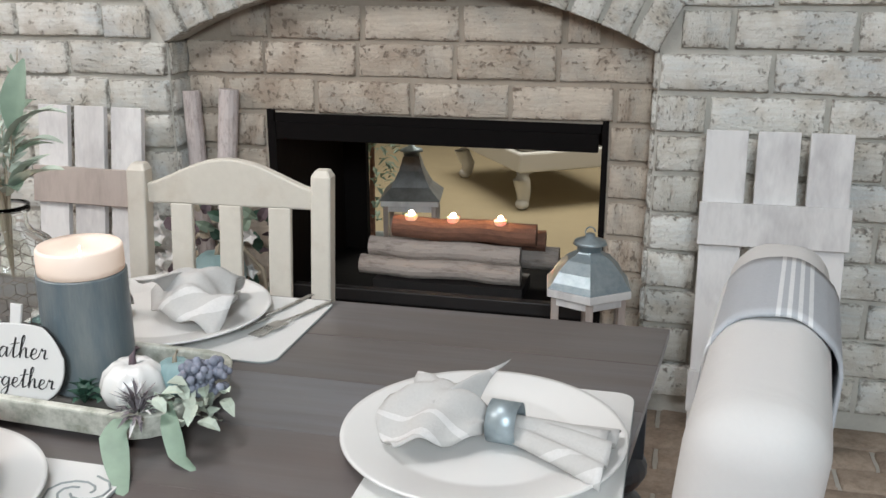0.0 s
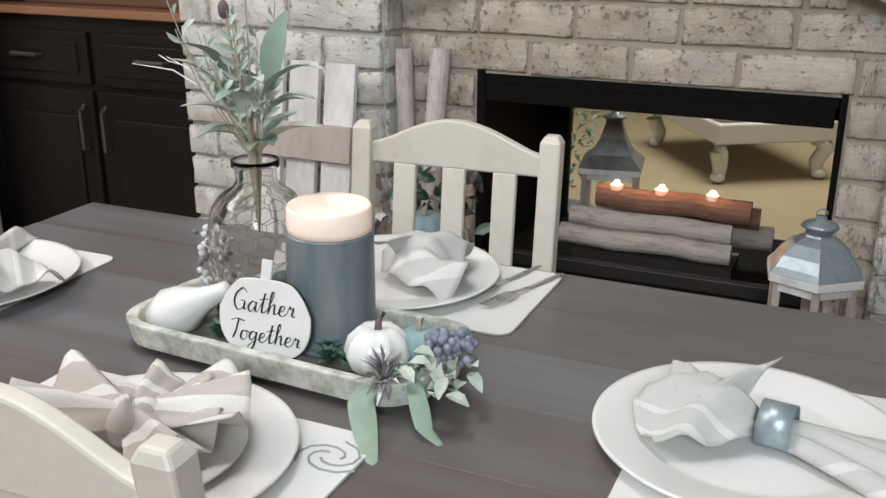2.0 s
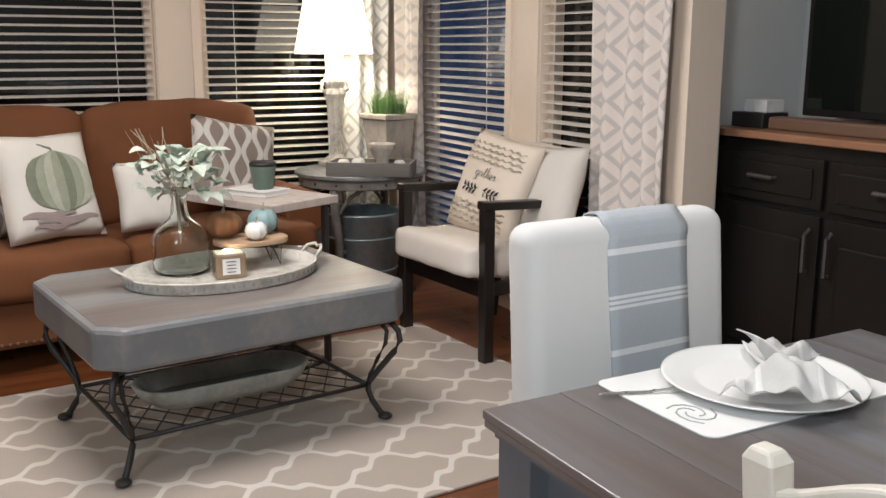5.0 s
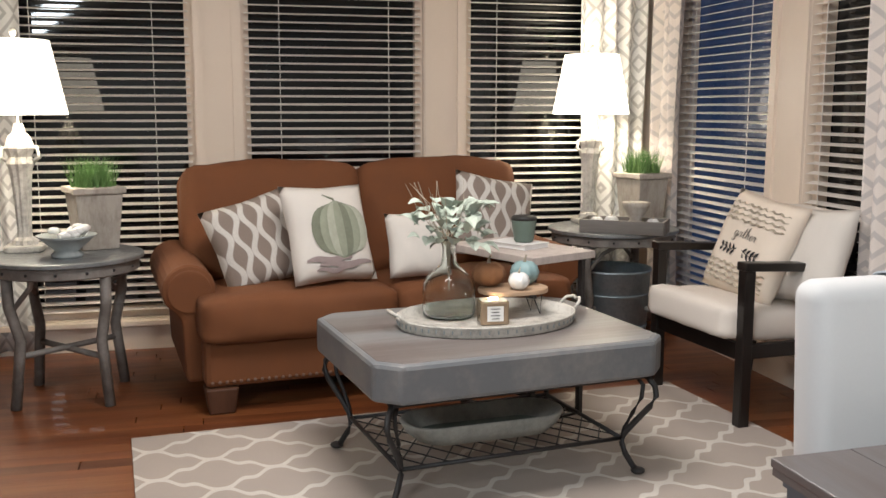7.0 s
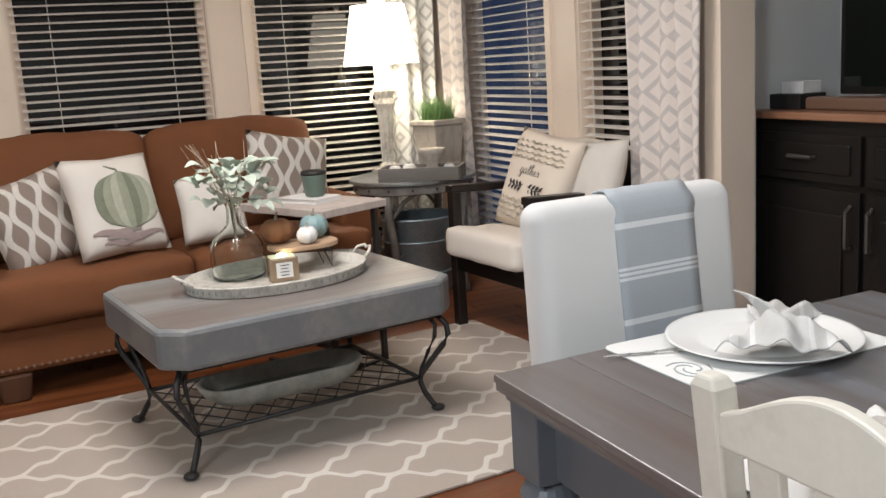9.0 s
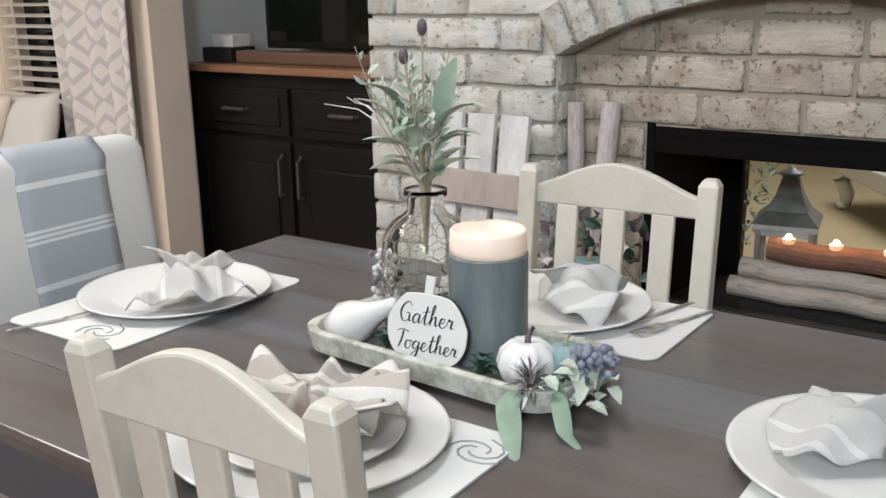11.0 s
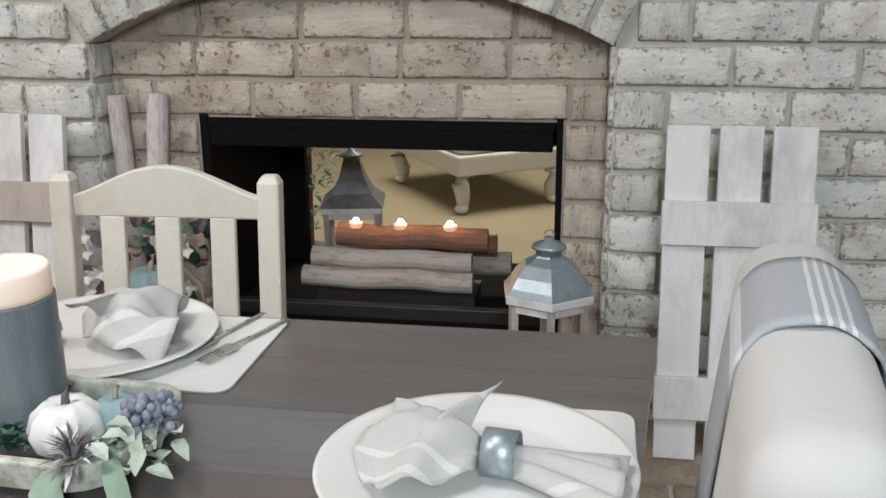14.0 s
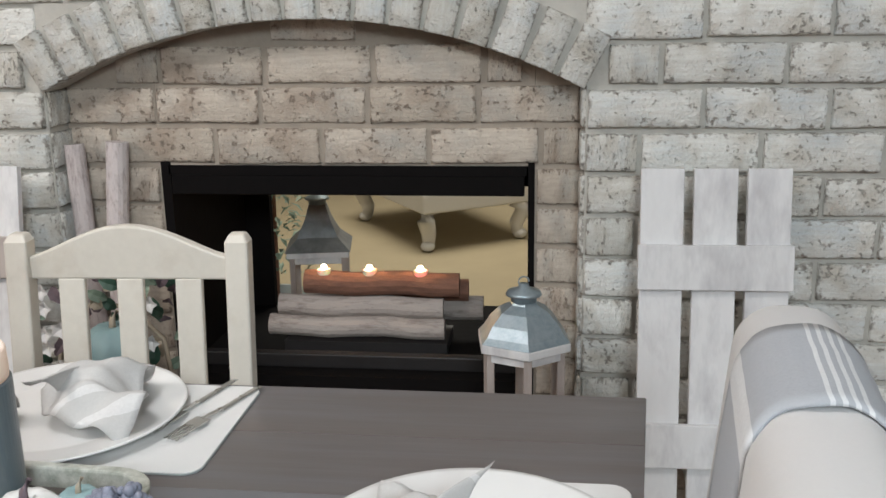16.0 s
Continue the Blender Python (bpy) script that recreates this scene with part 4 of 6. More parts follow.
db = thing("dough_bowl", "long grey-green wooden dough bowl on the lower shelf", "bowl", pose(-3.02, 1.03, 0.148, 0, 0, 96))
bm = bmesh.new()
loops = []
for k, z in ((0.80, 0.0), (0.93, 0.03), (1.0, 0.068), (0.985, 0.074), (0.93, 0.070), (0.86, 0.035), (0.76, 0.014)):
    loops.append([bm.verts.new((x * k, y * k, z)) for x, y in rounded(0.62, 0.24, 0.118, 8)])
for a, b in zip(loops, loops[1:]):
    for i in range(len(a)):
        bm.faces.new((a[i], a[(i + 1) % len(a)], b[(i + 1) % len(a)], b[i]))
bm.faces.new(loops[0])
bm.faces.new(loops[-1])
part("bowl", bm, M["dough"], db, smooth=True)
part("inner_wash", extrude(rounded(0.62 * 0.77, 0.24 * 0.72, 0.08, 8), 0.004, None, "xy", 0.014), M["dough_green"], db, "green-grey washed inside")
TRZ = 0.5275
tr = thing("serving_tray", "oval white galvanised serving tray with pierced rim and handles", "tray", pose(-3.13, 1.075, TRZ, 0, 0, 98))
bm = lathe([(0.02, 0.0), (0.96, 0.0), (0.975, 0.004), (0.985, 0.032), (1.0, 0.036), (0.995, 0.041), (0.975, 0.038), (0.965, 0.008), (0.02, 0.006)], 56)
for v in bm.verts:
    v.co.x *= 0.345
    v.co.y *= 0.255
part("pan", bm, M["lamp_base"], tr, smooth=True)
for i in range(64):
    a = 2 * math.pi * i / 64
    part("rim_hole", boxed((0.345 * 0.983 * math.cos(a), 0.255 * 0.983 * math.sin(a), 0.021), (0.005, 0.005, 0.013), (0, 0, math.degrees(math.atan2(0.345 * math.sin(a), 0.255 * math.cos(a))))), M["stone"], tr)
for s in (-1, 1):
    part("handle", tube([(s * 0.335, -0.055, 0.035), (s * 0.360, -0.05, 0.062), (s * 0.378, -0.02, 0.07), (s * 0.372, 0, 0.064), (s * 0.378, 0.02, 0.07), (s * 0.360, 0.05, 0.062), (s * 0.335, 0.055, 0.035)], 0.006), M["lamp_base"], tr, smooth=True)


def bottle_vase(m, label, mat, s=1.0):
    v = thing("vase", label, "vase", m)
    outer = [(0.03, 0.0), (0.090, 0.003), (0.098, 0.016), (0.100, 0.05), (0.100, 0.10), (0.096, 0.128), (0.084, 0.152), (0.064, 0.172), (0.044, 0.187), (0.031, 0.204), (0.027, 0.225), (0.026, 0.262), (0.029, 0.276), (0.035, 0.284), (0.036, 0.293), (0.033, 0.298)]
    prof = outer + [(0.028, 0.296)] + [(r - 0.006, z + (0.007 if z < 0.02 else 0)) for r, z in reversed(outer[1:-3])] + [(0.01, 0.009)]
    part("bottle", lathe([(r * s, z * s) for r, z in prof], 28), mat, v, smooth=True)
    return v


v = bottle_vase(pose(-3.225, 0.955, TRZ + 0.008), "clear green glass bottle vase on the tray", M["green_glass"], 1.0)
rng = random.Random(5)
for k in range(9):
    a = rng.random() * 6.28
    top = (0.13 * math.cos(a), 0.13 * math.sin(a), 0.36 + 0.16 * rng.random())
    part("stem", tube([(0, 0, 0.1), (0.01 * math.cos(a), 0.01 * math.sin(a), 0.27), (top[0] * 0.5, top[1] * 0.5, 0.34), top], 0.0025, 5, None, 0.001), M["straw"], v)
for k in range(90):
    a, h, r = rng.random() * 6.28, 0.27 + 0.16 * rng.random(), 0.03 + 0.10 * rng.random()
    b = (r * math.cos(a), r * math.sin(a), h)
    bm = leaf(b, (b[0] * 1.5 + 0.02 * rng.uniform(-1, 1), b[1] * 1.5 + 0.02 * rng.uniform(-1, 1), h + rng.uniform(-0.03, 0.05)), 0.055, bmesh.new(), 0.15, (0.2, 0.1, 1), 4)
    part("leaf", bm, M["sage_pale"], v)
for k in range(7):
    a = 2.2 + rng.random() * 3.5
    p = Vector((0, 0, 0.27))
    pts = [p.copy()]
    for j in range(6):
        p = p + Vector((0.028 * math.cos(a) + rng.uniform(-0.014, 0.014), 0.028 * math.sin(a) + rng.uniform(-0.014, 0.014), 0.038))
        pts.append(p.copy())
    part("twig", tube(pts, 0.002, 5, None, 0.0008), M["straw"], v)


def pumpkin(m, r, mat, label, squash=0.75, stem="straw", name="pumpkin", lobes=9):
    prof = [(0.12, -0.9), (0.5, -0.86), (0.85, -0.5), (1.0, 0.0), (0.86, 0.5), (0.55, 0.84), (0.25, 0.86), (0.08, 0.74)]
    p = thing(name, label, "pumpkin", m, "decorative pumpkins")
    part("body", lathe([(a * r, (b + 0.9) * r * squash) for a, b in prof], 36, (0, 0, 0), None, lobes, 0.13), mat, p, smooth=True)
    part("stem", tube([(0, 0, 1.58 * r * squash), (0.02 * r, 0, 1.95 * r * squash), (0.18 * r, 0.05 * r, 2.3 * r * squash)], 0.12 * r, 7, None, 0.07 * r), M[stem], p, smooth=True)
    return p


st = thing("riser_stand", "small wooden riser on hairpin legs", "stand", pose(-3.205, 1.20, TRZ + 0.008, 0, 0, 98))
part("board", extrude(rounded(0.27, 0.19, 0.09, 8), 0.018, None, "xy", 0.088), M["slice"], st, edge=0.004)
for a in (0.5, 2.6, 3.7, 5.8):
    x, y = 0.095 * math.cos(a), 0.07 * math.sin(a)
    part("leg", tube([(x - 0.022, y, 0.088), (x * 1.15, y * 1.15, 0.003), (x + 0.022, y, 0.088)], 0.003, 6), M["iron"], st)
pumpkin(pose(-3.245, 1.115, TRZ + 0.115), 0.068, M["orange"], "brown felt pumpkin on the riser")
pumpkin(pose(-3.255, 1.262, TRZ + 0.115), 0.058, M["teal"], "dusty teal pumpkin on the riser", 0.85)
pumpkin(pose(-3.150, 1.205, TRZ + 0.115), 0.042, M["white"], "small cream pumpkin on the riser", 0.85)
jar = thing("jar_candle", "lit candle in a square glass jar with a paper label", "candle", pose(-3.085, 1.085, TRZ + 0.008, 0, 0, -4))
part("jar", extrude(rounded(0.085, 0.105, 0.012), 0.085, None, "xy", 0), M["amber_jar"], jar, edge=0.004)
part("wax_fill", extrude(rounded(0.072, 0.092, 0.01), 0.003, None, "xy", 0.0845), M["wax"], jar)
part("paper_label", boxed((0.044, 0, 0.042), (0.001, 0.06, 0.055)), M["mat"], jar)
for i in range(4):
    part("print_line", boxed((0.0449, 0, 0.06 - 0.012 * i), (0.0005, 0.034 - 0.006 * (i % 2), 0.003)), M["ink"], jar)
part("flame", ball((0, 0, 0.092), 0.007, None, 8, (1.6, 2.6, 0.6)), M["flame"], jar, smooth=True)


def puff(bm, c, s, crown=0.03, n=10, rot=(0, 0, 0), seed=0):
    """An upholstered block: six bulged faces that meet in soft edges."""
    rng = random.Random(seed)
    ph = [rng.random() * 6.28 for _ in range(4)]
    m = pose(*c, *rot)
    hx, hy, hz = s[0] / 2, s[1] / 2, s[2] / 2
    r = min(hx, hy, hz) * 0.42

    def place(p):
        q = [max(-h + r, min(h - r, a)) for a, h in zip(p, (hx, hy, hz))]
        d = Vector(p) - Vector(q)
        if d.length > 1e-6:
            d = d.normalized() * r
        out = Vector(q) + d
        u = [a / h for a, h in zip(out, (hx, hy, hz))]
        k = [1 - a * a for a in u]
        w = 0.004 * math.sin(u[1] * 7 + u[2] * 4 + ph[0]) + 0.003 * math.sin(u[1] * 13 - u[0] * 9 + ph[1])
        out.x += u[0] * crown * max(0, k[1]) * max(0, k[2]) + w * abs(u[0])
        out.z += u[2] * crown * max(0, k[1]) * max(0, k[0]) + w * abs(u[2])
        out.y += u[1] * crown * 0.4 * max(0, k[0]) * max(0, k[2])
        return m @ out
    for axis in range(3):
        for sg in (-1, 1):
            def fn(u, v, axis=axis, sg=sg):
                p = [0, 0, 0]
                e = [(-1 + 2 * u), (-1 + 2 * v)]
                e = [math.copysign(abs(t) ** 0.75, t) for t in e]
                p[axis] = sg * (hx, hy, hz)[axis]
                a, b = [i for i in range(3) if i != axis]
                p[a], p[b] = e[0] * (hx, hy, hz)[a], e[1] * (hx, hy, hz)[b]
                return place(p)
            sheet(fn, n, n, bm)
    bmesh.ops.remove_doubles(bm, verts=bm.verts, dist=0.0008)
    return bm


def sofa():
    s = thing("sofa", "rust brown upholstered loveseat with rolled arms", "sofa", pose(-4.41, 0.855, 0, 0, 0, 7))
    # +x faces the room
    part("base", boxed((-0.02, 0, 0.225), (0.88, 1.72, 0.21)), M["sofa"], s, edge=0.025)
    for sy in (-1, 1):
        part("seat_cushion", puff(bmesh.new(), (0.07, sy * 0.438, 0.405), (0.82, 0.872, 0.20), 0.020, 12, (0, -2, 0), 3 + sy), M["sofa"], s, smooth=True)
        part("back_cushion", puff(bmesh.new(), (-0.25, sy * 0.432, 0.745), (0.26, 0.86, 0.55), 0.045, 12, (0, -12, 0), 7 + sy), M["sofa"], s, smooth=True)
        # rolled arm, its scroll turned outwards
        prof = [(-0.085, 0.12), (0.04, 0.12), (0.05, 0.40), (0.085, 0.44)]
        prof += [(0.015 + 0.115 * math.cos(a), 0.525 + 0.115 * math.sin(a)) for a in [radians(-30 + 14 * k) for k in range(18)]]
        prof += [(-0.085, 0.44)]
        bm = extrude([(sy * (0.885 + a), b) for a, b in prof], 0.76, None, "yz", -0.46)
        for v in bm.verts:
            if v.co.x < 0:
                v.co.z += 0.02
        part("arm", bm, M["sofa"], s, edge=0.022)
        part("arm_panel", extrude([(sy * (0.900 + 0.095 * math.cos(a)), 0.525 + 0.095 * math.sin(a)) for a in [2 * math.pi * k / 28 for k in range(28)]], 0.016, None, "yz", 0.294), M["sofa"], s, edge=0.007)
    part("back_frame", boxed((-0.40, 0, 0.55), (0.14, 1.74, 0.88), (0, -7, 0)), M["sofa"], s, edge=0.055)
    for sx in (-0.38, 0.37):
        for sy in (-0.79, 0.79):
            part("foot", boxed((sx, sy, 0.06), (0.09, 0.11, 0.12), (0, 0, 0), 1.3), M["sofa_foot"], s, edge=0.01)
    stud = None
    for i in range(56):
        y = -0.83 + 1.66 * i / 55
        if stud is None:
            o = part("stud", ball((0, 0, 0), 0.008, None, 8, (0.5, 1, 1)), M["bronze"], s)
            stud = o.data
        else:
            o = new("stud", stud)
            o.parent = s
        o.location = (0.421, y, 0.145)
    return s


sofa()


def pillow(m, w, h, mat, label, d=0.14, seed=0):
    bm = cushion(bmesh.new(), w, h, d, 14, seed)
    ob = part("throw_pillow", bm, mat, None, smooth=True)
    ob.matrix_basis = m
    return tagged(ob, label, "pillow", "throw pillows")


def lying(x, y, z, yaw, lean, roll=0):
    """A pillow that stands at a place, facing yaw, leaning back."""
    return pose(x, y, z, 0, 0, yaw) @ pose(0, 0, 0, -lean, 0, 0) @ pose(0, 0, 0, 0, roll, 0)


# pillow faces are local -y; turn 90 to face +x
M["cushion_xz"] = ogee("ogee_cushion", (0.27, 0.215, 0.18), (0.76, 0.73, 0.68), 2, 0, 0.170, 0.118, 0.235, amp=0.135)
pillow(lying(-4.24, 0.30, 0.70, 104, 20, -15), 0.42, 0.42, M["cushion_xz"], "brown and cream ogee pattern pillow on the sofa", 0.14, 1)
pp = pillow(lying(-4.13, 0.615, 0.745, 112, 22, 1), 0.42, 0.46, M["cushion_white"], "cream pillow printed with a green pumpkin", 0.14, 2)
for i in range(7):
    a = (i - 3) / 3.2

    def gore(u, v, a=a):
        t = math.pi * v
        w = 0.037 * (1.15 - abs(a) * 0.5)
        x = a * 0.125 * math.sin(t) ** 0.6 + (u - 0.5) * w * math.sin(t) ** 0.5 * 2 + 0.025
        z = 0.0 + 0.135 * math.cos(t) * (1 - 0.14 * abs(a))
        full = max(0, (1 - (x / 0.23) ** 4) * (1 - (z / 0.23) ** 4)) ** 0.55
        return (x, -(0.07 * full + 0.003 + 0.003 * math.sin(math.pi * u)), z)
    part("printed_gore", sheet(gore, 4, 12), M[("print_dark", "print_mid", "print_pale", "print_mid")[i % 4]], pp, smooth=True)
part("printed_stem", tube([(0.025, -0.066, 0.118), (0.02, -0.062, 0.145), (-0.03, -0.055, 0.165)], 0.006, 6), M["print_dark"], pp)
for i, (sx, sz, ln, hh) in enumerate(((-0.05, -0.135, 0.22, 0.022), (0.03, -0.158, 0.27, 0.020), (-0.03, -0.180, 0.18, 0.014))):
    def wash(u, v, sx=sx, sz=sz, ln=ln, hh=hh):
        x, z = sx + (u - 0.5) * ln, sz + (v - 0.5) * hh * (0.5 + math.sin(math.pi * u)) + 0.006 * math.sin(9 * u)
        full = max(0, (1 - (x / 0.21) ** 4) * (1 - (z / 0.23) ** 4)) ** 0.55
        return (x, -(0.07 * full + 0.0035), z)
    part("printed_shadow", sheet(wash, 16, 3), M["print_mauve"], pp, smooth=True)
pillow(lying(-4.15, 1.04, 0.675, 98, 22, 2), 0.31, 0.31, M["cushion_white"], "small white pillow with a stitched emblem", 0.12, 3)
pillow(lying(-4.33, 1.46, 0.775, 104, 18, 12), 0.44, 0.42, M["cushion_xz"], "brown and cream ogee pattern pillow in the sofa corner", 0.14, 4)


def side_table(m, label, r=0.34, h=0.66):
    t = thing("side_table", label, "table", m, "round side tables")
    part("tabletop", lathe([(r - 0.01, h - 0.022), (r, h - 0.018), (r, h - 0.004), (r - 0.006, h)], 40), M["zinc_top"], t)
    part("band", lathe([(r - 0.03, h - 0.075), (r - 0.022, h - 0.07), (r - 0.022, h - 0.026), (r - 0.03, h - 0.022)], 40), M["grey_wood"], t)
    n = 4
    for i in range(n):
        a = 2 * math.pi * (i + 0.45) / n
        c, s = math.cos(a), math.sin(a)
        pts = [((r - 0.05) * c, (r - 0.05) * s, h - 0.03), ((r - 0.055) * c, (r - 0.055) * s, h - 0.2), ((r - 0.10) * c, (r - 0.10) * s, 0.3), ((r - 0.06) * c, (r - 0.06) * s, 0.0)]
        part("leg", tube(pts, 0.024, 8), M["grey_wood"], t, smooth=True)
        part("brace", tube([((r - 0.07) * c, (r - 0.07) * s, h - 0.22), ((r - 0.12) * math.cos(a + 0.25), (r - 0.12) * math.sin(a + 0.25), h - 0.12), ((r - 0.05) * math.cos(a + 0.5), (r - 0.05) * math.sin(a + 0.5), h - 0.07)], 0.012, 6), M["grey_wood"], t, smooth=True)
        b = a + math.pi
        if i < 2:
            part("stretcher", tube([((r - 0.1) * c, (r - 0.1) * s, 0.22 + 0.012 * i), ((r - 0.1) * math.cos(b), (r - 0.1) * math.sin(b), 0.22 + 0.012 * i)], 0.014, 6), M["grey_wood"], t, smooth=True)
    for i in range(16):
        a = 2 * math.pi * i / 16
        part("rivet", ball(((r - 0.021) * math.cos(a), (r - 0.021) * math.sin(a), h - 0.048), 0.007, None, 6), M["iron"], t)
    return t


side_table(pose(-4.36, -0.545, 0), "round weathered side table with a zinc top")
side_table(pose(-4.72, 2.27, 0), "round weathered side table in the corner", 0.36)


def table_lamp(m, label):
    l = thing("table_lamp", label, "lamp", m, "table lamps")
    part("base_plate", extrude(rounded(0.17, 0.17, 0.03), 0.03, None, "xy", 0), M["lamp_base"], l, edge=0.008)
    part("column", lathe([(0.06, 0.03), (0.055, 0.05), (0.035, 0.065), (0.032, 0.1), (0.042, 0.3), (0.05, 0.37), (0.062, 0.40), (0.05, 0.43), (0.066, 0.47), (0.05, 0.52), (0.03, 0.54), (0.02, 0.58)], 20, (0, 0, 0), None, 10, 0.16), M["lamp_base"], l)
    for s in (-1, 1):
        part("scroll", tube([(0.0, s * 0.045, 0.40), (0.0, s * 0.08, 0.43), (0, s * 0.07, 0.47), (0, s * 0.05, 0.46)], 0.012, 7), M["lamp_base"], l, smooth=True)
    part("harp", tube([(0, 0, 0.58), (0, 0, 0.98)], 0.006), M["lamp_base"], l)
    sh = thicken(part("shade", sheet(lambda u, v: ((0.215 - 0.065 * v) * math.cos(2 * math.pi * u), (0.215 - 0.065 * v) * math.sin(2 * math.pi * u), 0.62 + 0.33 * v), 40, 3), M["shade"], l, "lit white linen drum shade", smooth=True), 0.003)
    part("finial", ball((0, 0, 0.985), 0.016, None, 8, (1, 1, 1.3)), M["lamp_base"], l, smooth=True)
    return l


table_lamp(pose(-4.50, -0.735, 0.66), "lit table lamp with carved white base beside the sofa")
table_lamp(pose(-4.93, 2.21, 0.66), "lit table lamp with carved white base in the corner")
bulb("lamp_bulb", -4.50, -0.735, 1.42, 20, (1.0, 0.88, 0.72), 0.06)
bulb("lamp_bulb", -4.93, 2.21, 1.42, 20, (1.0, 0.88, 0.72), 0.06)


def grass_planter(m, label):
    p = thing("planter", label, "planter", m, "grass planters")
    bm = bmesh.new()
    box(bm, (0, 0, 0.13), (0.17, 0.17, 0.26), (0, 0, 0), 1.25)
    part("pot", bm, M["terracotta"], p, edge=0.006)
    part("rim", boxed((0, 0, 0.275), (0.24, 0.24, 0.03)), M["terracotta"], p, edge=0.006)
    rng = random.Random(3)
    bm = bmesh.new()
    for i in range(420):
        a, r = rng.random() * 6.28, 0.1 * math.sqrt(rng.random())
        b = Vector((r * math.cos(a), r * math.sin(a), 0.28))
        tip = b + Vector((rng.uniform(-0.06, 0.06), rng.uniform(-0.06, 0.06), 0.09 + 0.08 * rng.random()))
        s = Vector((rng.uniform(-1, 1), rng.uniform(-1, 1), 0)).normalized() * 0.003
        bm.faces.new([bm.verts.new(b - s), bm.verts.new(b + s), bm.verts.new(tip)])
    part("grass", bm, M["grass"], p)
    return p


grass_planter(pose(-4.52, -0.43, 0.66, 0, 0, 20), "square whitewashed planter of short green grass")
grass_planter(pose(-4.85, 2.50, 0.66, 0, 0, 15), "square whitewashed planter of grass by the curtain")
bw = thing("footed_bowl", "stone footed bowl of shells and white flowers", "bowl", pose(-4.24, -0.52, 0.66))
part("bowl", lathe([(0.06, 0.0), (0.07, 0.015), (0.05, 0.03), (0.11, 0.085), (0.13, 0.1), (0.12, 0.1), (0.09, 0.075), (0.02, 0.05)], 24), M["stone"], bw, smooth=True)
rng = random.Random(8)
for i in range(14):
    a = rng.random() * 6.28
    part("shell", ball((0.075 * math.cos(a), 0.075 * math.sin(a), 0.1 + 0.03 * rng.random()), 0.024, None, 8, (1, 1.2, 0.7)), M["white"], bw, smooth=True)
tb = thing("display_tray", "weathered wooden tray of white pumpkins", "tray", pose(-4.50, 2.24, 0.66, 0, 0, 55))
part("tray_base", boxed((0, 0, 0.01), (0.42, 0.2, 0.02)), M["grey_wood"], tb)
for c, s in (((0, -0.1, 0.035), (0.44, 0.014, 0.07)), ((0, 0.1, 0.035), (0.44, 0.014, 0.07)), ((-0.217, 0, 0.035), (0.014, 0.186, 0.07)), ((0.217, 0, 0.035), (0.014, 0.186, 0.07))):
    part("tray_side", boxed(c, s), M["grey_wood"], tb, edge=0.002)
for i, (dx, r) in enumerate(((-0.15, 0.035), (-0.07, 0.04), (0.15, 0.035))):
    pumpkin(pose(-4.50 + dx * 0.57, 2.24 + dx * 0.82, 0.681), r, M["white"], "small white pumpkin in the display tray", 0.9)
ow = thing("stone_urn", "small carved stone urn in the display tray", "urn", pose(-4.47, 2.29, 0.681, 0, 0, 55))
part("urn", lathe([(0.05, 0), (0.055, 0.02), (0.03, 0.05), (0.07, 0.11), (0.075, 0.14), (0.06, 0.14), (0.02, 0.12)], 20), M["terracotta"], ow, smooth=True)

gt = thing("metal_tub", "galvanised metal tub standing under the corner table", "tub", pose(-4.70, 2.27, 0))
part("tub", lathe([(0.17, 0.0), (0.185, 0.01), (0.205, 0.42), (0.214, 0.425), (0.214, 0.438), (0.198, 0.43), (0.18, 0.02), (0.02, 0.015)], 36), M["galv"], gt, smooth=True)
for z, r in ((0.12, 0.1920), (0.30, 0.2005)):
    part("band", lathe([(r - 0.004, z - 0.008), (r + 0.002, z - 0.004), (r + 0.002, z + 0.004), (r - 0.004, z + 0.008)], 36), M["galv"], gt, smooth=True)

# C-shaped table before the sofa arm, cup and book
ct = thing("c_table", "small whitewashed wood table on a dark metal frame", "table", pose(-3.70, 1.385, 0, 0, 0, 24))
part("tabletop", boxed((0, 0, 0.705), (0.56, 0.36, 0.032)), M["shutter_tan"], ct, edge=0.003)
for sy in (-0.14, 0.14):
    part("leg", boxed((0.24, sy, 0.345), (0.022, 0.022, 0.685)), M["iron"], ct)
    part("foot_bar", boxed((0.02, sy, 0.012), (0.46, 0.022, 0.022)), M["iron"], ct)
part("cross_bar", boxed((0.24, 0, 0.012), (0.02, 0.26, 0.02)), M["iron"], ct)
bk = thing("book", "closed white hardback book on the little table", "book", pose(-3.70, 1.38, 0.722, 0, 0, 30))
part("cover", boxed((0, 0, 0.0015), (0.22, 0.16, 0.003)), M["mat"], bk, edge=0.001)
part("cover", boxed((0, 0, 0.0205), (0.22, 0.16, 0.003)), M["mat"], bk, edge=0.001)
part("page_block", boxed((0.002, 0, 0.011), (0.212, 0.15, 0.016)), M["white"], bk)
cp = thing("mug", "dark teal travel mug standing on the book", "mug", pose(-3.68, 1.40, 0.7445))
part("cup", lathe([(0.036, 0), (0.042, 0.006), (0.054, 0.09), (0.054, 0.095), (0.050, 0.095), (0.038, 0.02)], 28), M["mug_green"], cp, smooth=True)
part("lid", lathe([(0.055, 0.094), (0.056, 0.104), (0.048, 0.112), (0.01, 0.112)], 28), M["iron"], cp, smooth=True)


